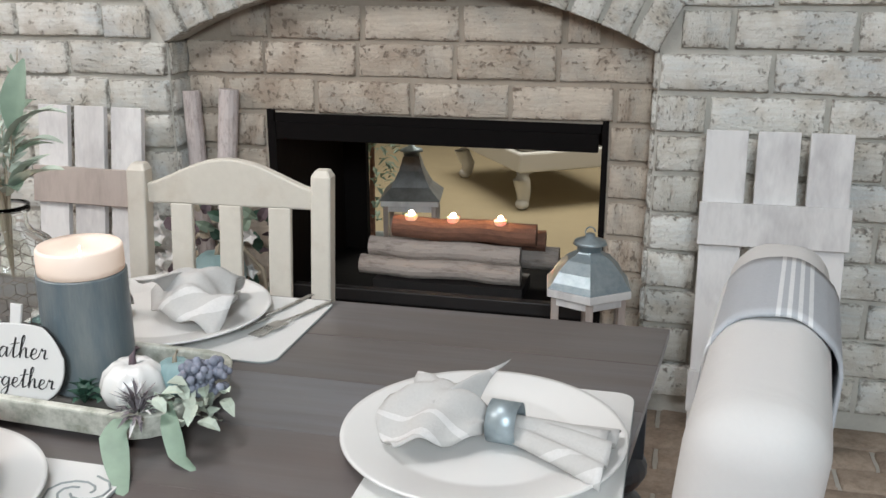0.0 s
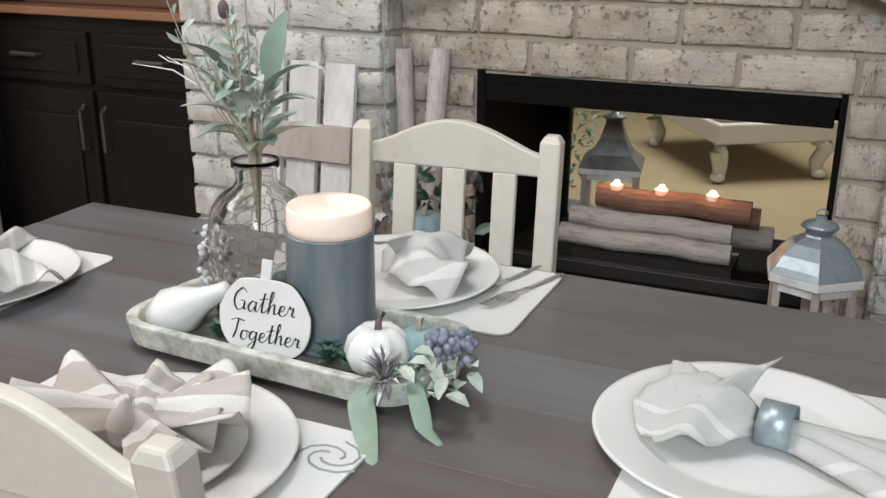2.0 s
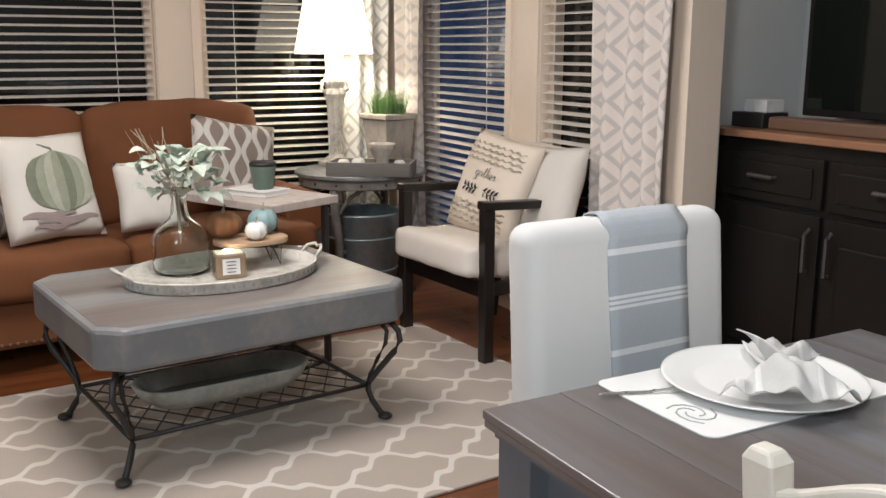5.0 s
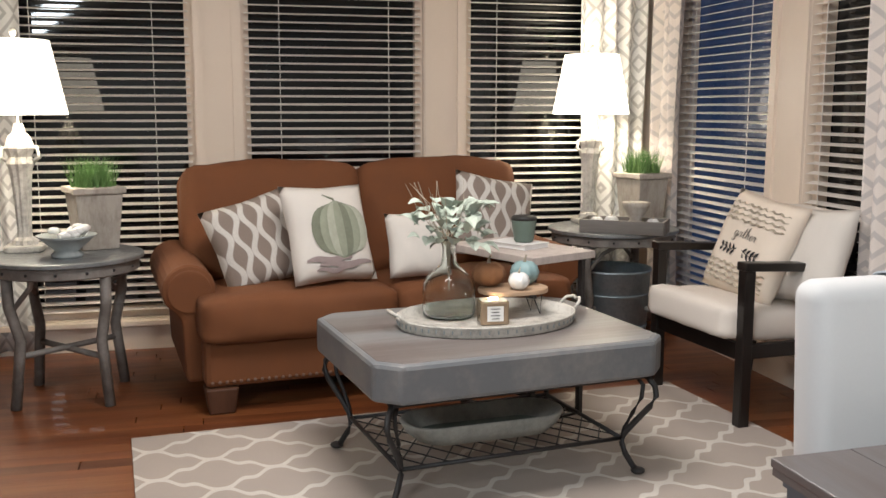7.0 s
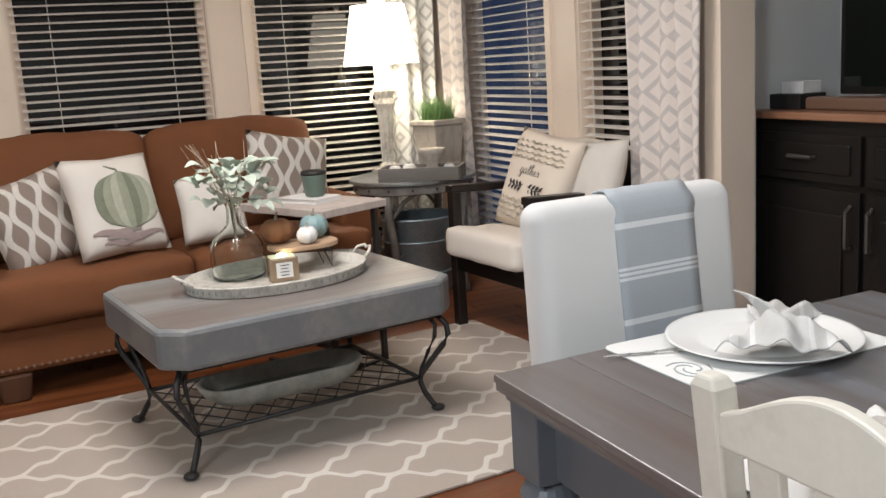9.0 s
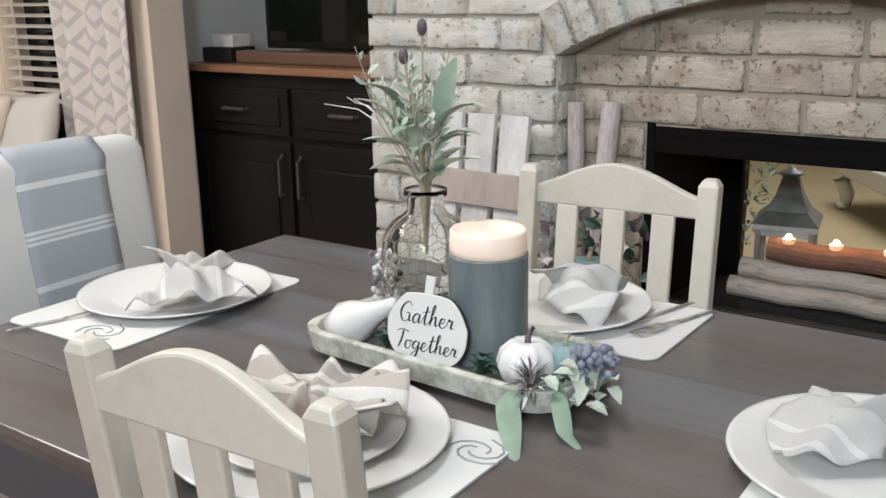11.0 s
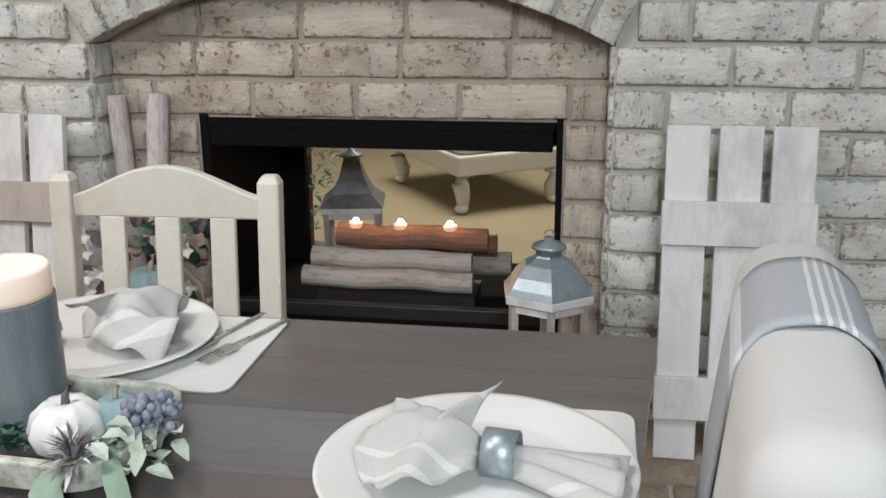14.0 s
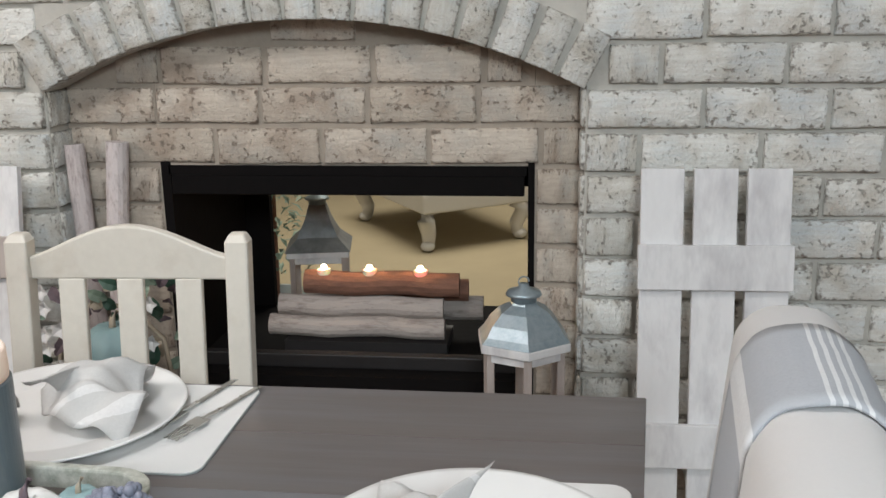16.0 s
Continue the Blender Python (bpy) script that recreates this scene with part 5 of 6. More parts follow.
def armchair():
    a = thing("armchair", "ebony wood armchair with oatmeal cushioned seat", "chair", pose(-3.54, 2.165, 0, 0, 0, 6))
    # the sitter faces -y; origin between the front legs
    for s in (-1, 1):
        part("front_leg", boxed((s * 0.32, 0.0, 0.34), (0.05, 0.05, 0.68), (0, 0, 0)), M["dark_wood"], a, edge=0.005)
        part("back_leg", boxed((s * 0.28, 0.50, 0.22), (0.045, 0.05, 0.44), (-8, 0, 0)), M["dark_wood"], a, edge=0.005)
        part("back_post", boxed((s * 0.28, 0.53, 0.63), (0.045, 0.05, 0.42), (-16, 0, 0)), M["dark_wood"], a, edge=0.005)
        part("arm", boxed((s * 0.32, 0.27, 0.665), (0.065, 0.60, 0.035), (-3, 0, 0)), M["dark_wood"], a, edge=0.006)
        part("side_rail", boxed((s * 0.31, 0.25, 0.32), (0.03, 0.48, 0.06)), M["dark_wood"], a, edge=0.004)
        part("caster", lathe([(0.018, -0.012), (0.022, 0.0), (0.018, 0.02)], 10, (s * 0.32, 0, 0.025)), M["iron"], a)
    part("front_rail", boxed((0, 0.0, 0.32), (0.60, 0.03, 0.07)), M["dark_wood"], a, edge=0.004)
    part("crest_rail", boxed((0, 0.585, 0.80), (0.56, 0.035, 0.07), (-16, 0, 0)), M["dark_wood"], a, edge=0.006)
    part("seat_cushion", puff(bmesh.new(), (0, 0.215, 0.415), (0.595, 0.60, 0.135), 0.018, 10, (-5, 0, 0), 5), M["seat_cloth"], a, smooth=True)
    part("back_cushion", puff(bmesh.new(), (0, 0.49, 0.655), (0.52, 0.11, 0.42), 0.02, 10, (-16, 0, 0), 6), M["seat_cloth"], a, smooth=True)
    return a


armchair()
pillow(lying(-3.30, 2.53, 0.70, 6, 18, -3), 0.44, 0.42, M["cushion_white"], "plain cream pillow on the armchair", 0.13, 6)
gp = pillow(lying(-3.53, 2.415, 0.705, 8, 20, 7), 0.48, 0.47, M["cushion"], "cream pillow with a printed word and ruffles", 0.14, 7)
script("gather", 0.052, pose(-0.072, -0.0735, 0.020), gp, 0.0012)
for s in (-1, 1):
    part("printed_sprig", tube([(s * 0.02, -0.0725, -0.03), (s * 0.07, -0.071, -0.045), (s * 0.12, -0.066, -0.03)], 0.002, 5), M["ink"], gp)
    for i in range(4):
        x = s * (0.03 + 0.026 * i)
        bm = leaf((x, -0.072, -0.04), (x + s * 0.018, -0.0705 + 0.001 * i, -0.015), 0.014, bmesh.new(), 0.02, (0, -1, 0), 3)
        part("printed_leaf", bm, M["ink"], gp)
        bm = leaf((x, -0.072, -0.04), (x + s * 0.018, -0.0705 + 0.001 * i, -0.065), 0.014, bmesh.new(), 0.02, (0, -1, 0), 3)
        part("printed_leaf", bm, M["ink"], gp)
for i, z in enumerate((0.10, 0.125, 0.15, 0.175, -0.10, -0.125, -0.15, -0.175)):
    def fr(u, v, z=z):
        x = -0.195 + 0.39 * u
        full = max(0, (1 - (x / 0.22) ** 4) * (1 - (z / 0.22) ** 4)) ** 0.55
        return (x, -(0.07 * full + 0.001 + 0.009 * v), z + 0.004 * math.sin(50 * u + z * 90) - 0.008 * v)
    part("ruffle", sheet(fr, 60, 1), M["straw"], gp)


# ---- curtains ----
def curtain(name_label, axis, at, a, b, waves, mat, phase=0.0):
    def fn(u, v):
        p = a + (b - a) * u
        off = 0.035 + 0.03 * math.sin(2 * math.pi * waves * u + phase + 0.5 * math.sin(v * 3)) + 0.008 * math.sin(7 * u + 3 * v)
        z = 0.03 + 2.35 * v
        return (at + off, p + 0.012 * math.sin(6 * v + 9 * u), z) if axis == "x" else (p + 0.012 * math.sin(6 * v + 9 * u), at - off, z)
    ob = part("curtain", sheet(fn, 70, 14), M[mat], None, smooth=True)
    thicken(ob, 0.003)
    return tagged(ob, name_label, "curtain", "long curtains")


curtain("long cream curtain with grey diamonds by the sofa", "x", WX + 0.03, -1.45, -0.82, 5, "curtain_x")
curtain("long cream curtain with grey diamonds in the corner", "x", WX + 0.03, 2.22, 2.62, 4, "curtain_x", 1.0)
curtain("long cream curtain with tan diamonds in the corner", "y", SY - 0.03, -5.10, -4.80, 3, "curtain_y", 0.5)
curtain("long cream curtain with tan diamonds by the cabinet", "y", SY - 0.03, -3.18, -2.70, 4.0, "curtain_y", 2.0)

# ---- media cabinet ----
cab = thing("media_cabinet", "black painted cabinet with wooden counter top", "cabinet", pose(-2.27, 3.05, 0))
part("body", boxed((0, 0.26, 0.485), (1.17, 0.48, 0.97)), M["black"], cab)
part("counter_top", boxed((0, 0.24, 0.985), (1.19, 0.53, 0.03)), M["oak"], cab, "reddish wood counter top", edge=0.006)
for s in (-1, 1):
    x = s * 0.285
    d = part("drawer", boxed((x, 0.009, 0.825), (0.545, 0.02, 0.185)), M["black"], cab, edge=0.004)
    part("drawer_panel", boxed((x, -0.004, 0.825), (0.46, 0.012, 0.115)), M["black"], d, edge=0.006)
    part("pull", tube([(x - 0.06, -0.008, 0.83), (x - 0.06, -0.03, 0.83), (x + 0.06, -0.03, 0.83), (x + 0.06, -0.008, 0.83)], 0.009, 6), M["pewter"], d)
    d = part("door", boxed((x, 0.009, 0.395), (0.545, 0.02, 0.63)), M["black"], cab, edge=0.004)
    part("door_panel", boxed((x, -0.005, 0.385), (0.40, 0.014, 0.47)), M["black"], d, edge=0.009)
    part("handle", tube([(s * 0.05, -0.006, 0.50), (s * 0.05, -0.03, 0.50), (s * 0.05, -0.03, 0.64), (s * 0.05, -0.006, 0.66)], 0.008, 6), M["pewter"], d)
part("plinth", boxed((0, 0.02, 0.035), (1.17, 0.02, 0.07)), M["black"], cab)
tv = thing("television", "flat black television standing on the cabinet", "television", pose(-2.17, 3.33, 1.0))
part("panel", boxed((0, 0, 0.33), (0.93, 0.04, 0.56)), M["black"], tv, edge=0.006)
part("screen", boxed((0, -0.021, 0.335), (0.88, 0.004, 0.51)), M["screen"], tv)
part("stand", boxed((0, 0.0, 0.02), (0.4, 0.16, 0.04)), M["black"], tv, edge=0.006)
sb = thing("soundbar", "long bronze brown soundbar before the television", "soundbar", pose(-2.16, 3.17, 1.0))
part("bar", boxed((0, 0, 0.025), (0.96, 0.08, 0.05)), M["bronze"], sb, edge=0.01)
rb = thing("set_top_box", "small black set-top box with red light", "electronics", pose(-2.75, 3.2, 1.0))
part("case", boxed((0, 0, 0.03), (0.17, 0.14, 0.06)), M["iron"], rb, edge=0.004)
wb = thing("small_box", "small pale wooden box on the set-top box", "box", pose(-2.73, 3.2, 1.061))
part("case", boxed((0, 0, 0.025), (0.12, 0.1, 0.05)), M["shutter"], wb, edge=0.004)


# ---- hearth things ----
def shutter(m, label, mat_a, mat_b, h=0.772):
    """Boards with battens; origin at the foot, leaning back on +y."""
    s = thing("wooden_shutter", label, "shutter", m, "shutters by the fireplace")
    for i in (-1, 0, 1):
        part("board", boxed((i * 0.115, 0, h / 2), (0.094, 0.018, h)), M[mat_a], s, edge=0.002)
    for z in (0.15, 0.555):
        part("batten", boxed((0, -0.0185, z), (0.335, 0.018, 0.10)), M[mat_b], s, edge=0.002)
    return s


shutter(pose(0.604, 2.615, HZ, -8.5, 0, 1), "grey-washed board shutter leaning on the brick wall", "shutter", "shutter")
shutter(pose(-1.185, 2.615, HZ, -8.5, 0, -2), "tan-washed board shutter leaning on the brick wall", "shutter", "shutter_tan")


def hex_ring(r, z, n=6, turn=0.0):
    return [(r * math.cos(2 * math.pi * i / n + turn), r * math.sin(2 * math.pi * i / n + turn), z) for i in range(n)]


def loft(rings, bm=None):
    bm = bm or bmesh.new()
    vs = [[bm.verts.new(p) for p in r] for r in rings]
    for a, b in zip(vs, vs[1:]):
        for i in range(len(a)):
            bm.faces.new((a[i], a[(i + 1) % len(a)], b[(i + 1) % len(a)], b[i]))
    bm.faces.new(vs[0])
    bm.faces.new(vs[-1])
    return bm


def lantern(m, label, n=6, w=0.108, h=0.35, flare=True, tin="galv"):
    l = thing("lantern", label, "lantern", m, "candle lanterns")
    tn = math.pi / n
    part("base", loft([hex_ring(w, 0, n, tn), hex_ring(w, 0.02, n, tn)]), M["shutter"], l, edge=0.003)
    for x, y, _ in hex_ring(w - 0.012, 0, n, tn):
        part("post", boxed((x, y, h / 2), (0.018, 0.018, h - 0.03)), M["shutter_tan"], l, edge=0.002)
    part("top_ring", loft([hex_ring(w - 0.004, h - 0.04, n, tn), hex_ring(w - 0.004, h - 0.018, n, tn)]), M["shutter"], l, edge=0.002)
    part("eave", loft([hex_ring(w + 0.012, h - 0.017, n, tn), hex_ring(w + 0.012, h + 0.003, n, tn)]), M["shutter"], l, edge=0.002)
    mid = [(w + 0.010, h + 0.004), (w * 0.97, h + 0.018), (w * 0.82, h + 0.043), (w * 0.58, h + 0.068), (w * 0.32, h + 0.083), (w * 0.29, h + 0.088)] if flare else [(w + 0.02, h + 0.004), (w * 0.72, h + 0.045), (w * 0.45, h + 0.1), (w * 0.3, h + 0.15)]
    part("roof", loft([hex_ring(r, z, n, tn) for r, z in mid]), M[tin], l)
    z = mid[-1][1]
    part("cap", lathe([(0.03, z), (0.03, z + 0.012), (0.042, z + 0.016), (0.038, z + 0.024), (0.014, z + 0.032), (0.01, z + 0.042)], 18), M["galv"], l, smooth=True)
    part("ring_pull", tube([(0.012 * math.cos(a), 0, z + 0.046 + 0.012 * math.sin(a)) for a in [radians(30 * i) for i in range(12)]], 0.002, 5), M["galv"], l)
    part("candle", lathe([(0.035, 0.02), (0.035, 0.12), (0.03, 0.125)], 16), M["wax"], l, smooth=True)
    return l


lantern(pose(0.184, 2.70, HZ, 0, 0, 8), "hexagonal white-washed wood lantern with tin roof", 6, 0.105, 0.372)
lf = lantern(pose(-0.555, 3.72, HZ - 0.02, 0, 0, 10), "grey tin lantern with a flared roof beyond the firebox", 4, 0.135, 0.335, False, "zinc_top")

# logs with tea lights
fl = thing("log_stack", "stack of birch logs with three lit tea lights", "log candle holder", pose(-0.27, 3.13, FZ + 0.04))
for x, y, z, ln, r, mm in ((-0.03, -0.02, 0.062, 0.50, 0.030, "birch"), (-0.02, 0.0, 0.116, 0.47, 0.030, "birch"), (0.04, 0.01, 0.182, 0.44, 0.034, "bark_red"), (0.06, 0.09, 0.09, 0.52, 0.036, "birch"), (0.1, 0.07, 0.15, 0.36, 0.032, "bark_red")):
    pts = [(x + ln * (i / 6 - 0.5), y + 0.004 * math.sin(i * 2.1), z + 0.003 * math.cos(i * 1.7)) for i in range(7)]
    part("log", tube(pts, r, 14), M[mm], fl, smooth=False)
part("log_rest", boxed((0, 0.02, 0.015), (0.46, 0.16, 0.03)), M["iron"], fl)
for i, x in enumerate((-0.123, 0.008, 0.152)):
    t = part("tea_light", lathe([(0.019, 0.208), (0.02, 0.222), (0.017, 0.224)], 14, (x, 0.005, 0)), M["wax"], fl)
    part("flame", ball((x, 0.005, 0.229), 0.008, None, 8, (1.1, 1.1, 0.9)), M["flame"], t, "small glowing flame", smooth=True)
    bulb("tea_light_glow", -0.27 + x, 3.12, FZ + 0.04 + 0.252, 0.24, (1.0, 0.58, 0.28), 0.015)

# birch poles, basket and autumn arrangement
bs = thing("wicker_basket", "dark wicker basket holding birch poles and foliage", "basket", pose(-0.80, 2.66, HZ))
part("basket", lathe([(0.12, 0), (0.14, 0.08), (0.155, 0.2), (0.155, 0.22), (0.14, 0.22), (0.12, 0.03)], 24, (0, 0, 0), None, 24, 0.05), M["straw"], bs)
part("handle", tube([(-0.15, 0, 0.2), (-0.13, 0, 0.36), (-0.05, 0, 0.44), (0.05, 0, 0.44), (0.13, 0, 0.36), (0.15, 0, 0.2)], 0.006, 6), M["straw"], bs, smooth=True)
for x0, x1, ht, r in ((-0.925, -0.950, 0.955, 0.025), (-0.862, -0.835, 0.962, 0.028)):
    bp = thing("birch_pole", "upright birch branch standing against the brick", "branch", None, "birch poles")
    part("branch", tube([(x0, 2.80, HZ), (x0 + 0.006, 2.83, 0.45), ((x0 + x1) / 2, 2.85, 0.75), (x1, 2.865, ht)], r, 14), M["birch_up"], bp)
rng = random.Random(21)
for k in range(70):
    a, h, r = rng.random() * 6.28, 0.26 + 0.26 * rng.random(), 0.04 + 0.13 * rng.random()
    b = (r * math.cos(a), 0.5 * r * math.sin(a), h)
    bm = leaf(b, (b[0] + rng.uniform(-0.05, 0.05), b[1] + rng.uniform(-0.03, 0.03), h + rng.uniform(0.0, 0.06)), 0.03, bmesh.new(), 0.15, (0.2, -1, 0.2), 3)
    part("leaf", bm, M[("leaf_dark", "straw", "sage", "plum")[k % 4]], bs)
for k in range(9):
    a = rng.random() * 6.28
    x, y, h = 0.13 * math.cos(a), 0.05 * math.sin(a) - 0.06, 0.3 + 0.2 * rng.random()
    for j in range(5):
        q = 2 * math.pi * j / 5
        bm = leaf((x, y, h), (x + 0.022 * math.cos(q), y - 0.012, h + 0.022 * math.sin(q)), 0.018, bmesh.new(), 0.1, (0, -1, 0), 3)
        part("petal", bm, M["white"], bs)
stool = thing("plant_stand", "low dark stand on the hearth for a pumpkin", "stand", pose(-0.73, 2.53, HZ))
part("stand_top", lathe([(0.08, 0.31), (0.085, 0.318), (0.08, 0.325)], 20), M["iron"], stool)
for i in range(3):
    a = 2.1 * i + 0.4
    part("leg", tube([(0.06 * math.cos(a), 0.06 * math.sin(a), 0.31), (0.08 * math.cos(a), 0.08 * math.sin(a), 0.0)], 0.006, 6), M["iron"], stool)
pumpkin(pose(-0.73, 2.53, HZ + 0.325), 0.075, M["teal"], "teal painted pumpkin on the hearth stand", 0.85)
# far room: claw-foot bench, evergreen, birch post
be = thing("clawfoot_bench", "white claw-foot bench with tufted cushion beyond the firebox", "bench", pose(-0.42, 5.95, 0, 0, 0, 34))
part("frame", boxed((0, 0, 0.265), (0.66, 0.95, 0.11)), M["white"], be, edge=0.012)
part("cushion", boxed((0, 0, 0.36), (0.62, 0.90, 0.09)), M["cushion_white"], be, edge=0.035)
for sx in (-1, 1):
    for sy in (-1, 1):
        x, y = sx * 0.27, sy * 0.41
        part("leg", tube([(x, y, 0.22), (x + sx * 0.03, y + sy * 0.03, 0.17), (x, y, 0.09), (x + sx * 0.005, y + sy * 0.005, 0.04), (x + sx * 0.015, y + sy * 0.015, 0.02)], 0.055, 10, None, 0.026), M["white"], be, smooth=True)
        part("claw_foot", ball((x + sx * 0.015, y + sy * 0.015, 0.03), 0.04, None, 10, (1, 1, 0.75)), M["white"], be, smooth=True)
ev = thing("potted_evergreen", "slim potted evergreen beside the far hearth", "plant", pose(-0.80, 3.98, 0))
part("pot", lathe([(0.08, 0), (0.11, 0.2), (0.12, 0.22), (0.1, 0.22), (0.08, 0.05)], 20), M["stone"], ev, smooth=True)
part("trunk", tube([(0, 0, 0.1), (0.01, 0, 0.6), (0, 0.01, 1.1)], 0.014, 7, None, 0.006), M["bark_red"], ev)
rng = random.Random(4)
bm = bmesh.new()
for i in range(420):
    h = 0.25 + 0.85 * rng.random()
    a, r = rng.random() * 6.28, (0.19 - 0.12 * (h - 0.25) / 0.85) * math.sqrt(rng.random())
    p = Vector((r * math.cos(a), r * math.sin(a), h))
    leaf(p, p + Vector((0.05 * math.cos(a), 0.05 * math.sin(a), rng.uniform(-0.03, 0.03))), 0.02, bm, 0.1, (0, 0, 1), 2)
part("crown", bm, M["sage"], ev)


# ---- place settings ----
def spot(x, y, z=TZ, rz=0.0):
    return pose(x, y, z, 0, 0, rz)


def placemat(x, y, w, d, rz=0.0, motif=None):
    o = thing("placemat", "white rectangular placemat with rounded corners on the table", "placemat", spot(x, y, TZ + 0.0005, rz), "placemats")
    part("backing", extrude(rounded(w + 0.002, d + 0.002, 0.023), 0.0014, None, "xy", 0.0), M["stone"], o, "grey backing that shows as a thin edge")
    part("mat", extrude(rounded(w, d, 0.022), 0.0016, None, "xy", 0.0015), M["mat"], o, edge=0.0005)
    if motif:
        mx, my, s = motif
        for k in range(3):
            pts = [(mx + s * (0.012 + 0.004 * t) * math.cos(0.55 * t + 2 * k), my + s * (0.008 + 0.0035 * t) * math.sin(0.55 * t + 2 * k), 0.0031) for t in range(8)]
            part("printed_scroll", tube(pts, 0.0016, 5), M["stone"], o)
    return o


def charger(x, y, rz=0.0):
    c = thing("charger", "round white charger plate with a raised rim", "plate", spot(x, y, TZ + 0.0045, rz), "charger plates")
    part("rim", lathe([(0.10, 0.001), (0.115, 0.006), (0.16, 0.013), (0.166, 0.0155), (0.165, 0.018), (0.16, 0.0165), (0.118, 0.0105), (0.112, 0.008), (0.105, 0.0075)], 64), M["white"], c, smooth=True)
    part("well", lathe([(0.06, 0.0), (0.099, 0.001), (0.1045, 0.0072), (0.02, 0.0072)], 64), M["white"], c, smooth=True)
    return c


def salad_plate(x, y):
    c = thing("salad_plate", "white porcelain plate resting on the charger", "plate", spot(x, y, TZ + 0.0127), "dinner plates")
    part("rim", lathe([(0.074, 0.002), (0.112, 0.009), (0.1135, 0.0115), (0.110, 0.0115), (0.077, 0.0055)], 56), M["white"], c, smooth=True)
    part("well", lathe([(0.05, 0.0), (0.0735, 0.002), (0.0765, 0.0052), (0.01, 0.0045)], 56), M["white"], c, smooth=True)
    return c


def fork(x, y, rz):
    f = thing("fork", "stainless steel fork lying on the placemat", "fork", spot(x, y, TZ + 0.0045, rz), "flatware")
    part("handle", boxed((0, -0.045, 0.002), (0.009, 0.09, 0.0025), (0, 0, 0), 0.8), M["steel"], f, edge=0.001)
    part("neck", boxed((0, 0.018, 0.004), (0.006, 0.045, 0.0025), (4, 0, 0)), M["steel"], f)
    part("bowl", boxed((0, 0.05, 0.005), (0.022, 0.025, 0.0022)), M["steel"], f)
    for i in range(4):
        part("tine", boxed((-0.009 + 0.006 * i, 0.082, 0.005), (0.0028, 0.042, 0.002)), M["steel"], f)


def napkin(x, y, rz, mat, label, seed, lift=0.05, ringed=True, tilt=1.0, size=1.0):
    """A cloth pulled through a ring: a pleated fan, a pinched waist and a tail."""
    n = thing("napkin", label, "napkin", spot(x, y, TZ + 0.0135, rz) @ Matrix.Diagonal((size, size, size, 1)), "folded napkins")
    rng = random.Random(seed)
    ph = rng.random() * 6

    def fan(u, v):
        s = u
        w = 0.02 + 0.085 * s ** 0.7
        c = 2 * v - 1
        pleat = math.sin(c * 7 + ph + 2 * s) * 0.013 * s + math.sin(c * 15 - 4 * s + ph) * 0.005 * s + 0.006 * math.sin(11 * s + 6 * c)
        z = 0.016 + (0.022 + 0.03 * math.sin(math.pi * min(1, s * 1.1))) * (1 - c * c) + pleat
        return (-0.018 - 0.135 * s * (1 - 0.25 * c * c) + 0.012 * math.sin(5 * c + ph) * s, c * w, max(0.001, z))
    thicken(part("fan", sheet(fan, 16, 26), mat, n, smooth=True), 0.0025)

    def wing(u, v):
        c = v
        return (-0.045 - 0.04 * u + 0.075 * u * c, 0.0 + 0.075 * u * c - 0.03 * u * (1 - c), 0.03 + lift * u * (0.35 + 0.65 * c) + 0.008 * math.sin(6 * u + 4 * c + ph))
    thicken(part("raised_corner", sheet(wing, 10, 8), mat, n, smooth=True), 0.0025)

    def tail(u, v):
        s = u
        w = 0.018 + 0.05 * s ** 0.9
        c = 2 * v - 1
        z = 0.014 + 0.024 * (1 - c * c) * (1 - 0.6 * s) + 0.007 * math.sin(c * 8 + ph) * (0.3 + s)
        return (0.016 + 0.135 * s, c * w - 0.02 * s * s, max(0.001, z))
    thicken(part("tail", sheet(tail, 12, 16), mat, n, smooth=True), 0.0025)

    def fold(u, v):
        c = 2 * v - 1
        return (0.02 + 0.12 * u, c * (0.016 + 0.012 * u) + 0.018 * u, 0.024 + 0.018 * (1 - c * c) - 0.012 * u)
    thicken(part("folded_edge", sheet(fold, 10, 8), mat, n, smooth=True), 0.0025)
    if ringed:
        r = part("napkin_ring", sheet(lambda u, v: (-0.014 + 0.04 * v, 0.027 * math.cos(2 * math.pi * u), 0.03 + 0.028 * math.sin(2 * math.pi * u)), 28, 2), M["galv"], n, "galvanised tin napkin ring", smooth=True)
        thicken(r, 0.002)
    return n


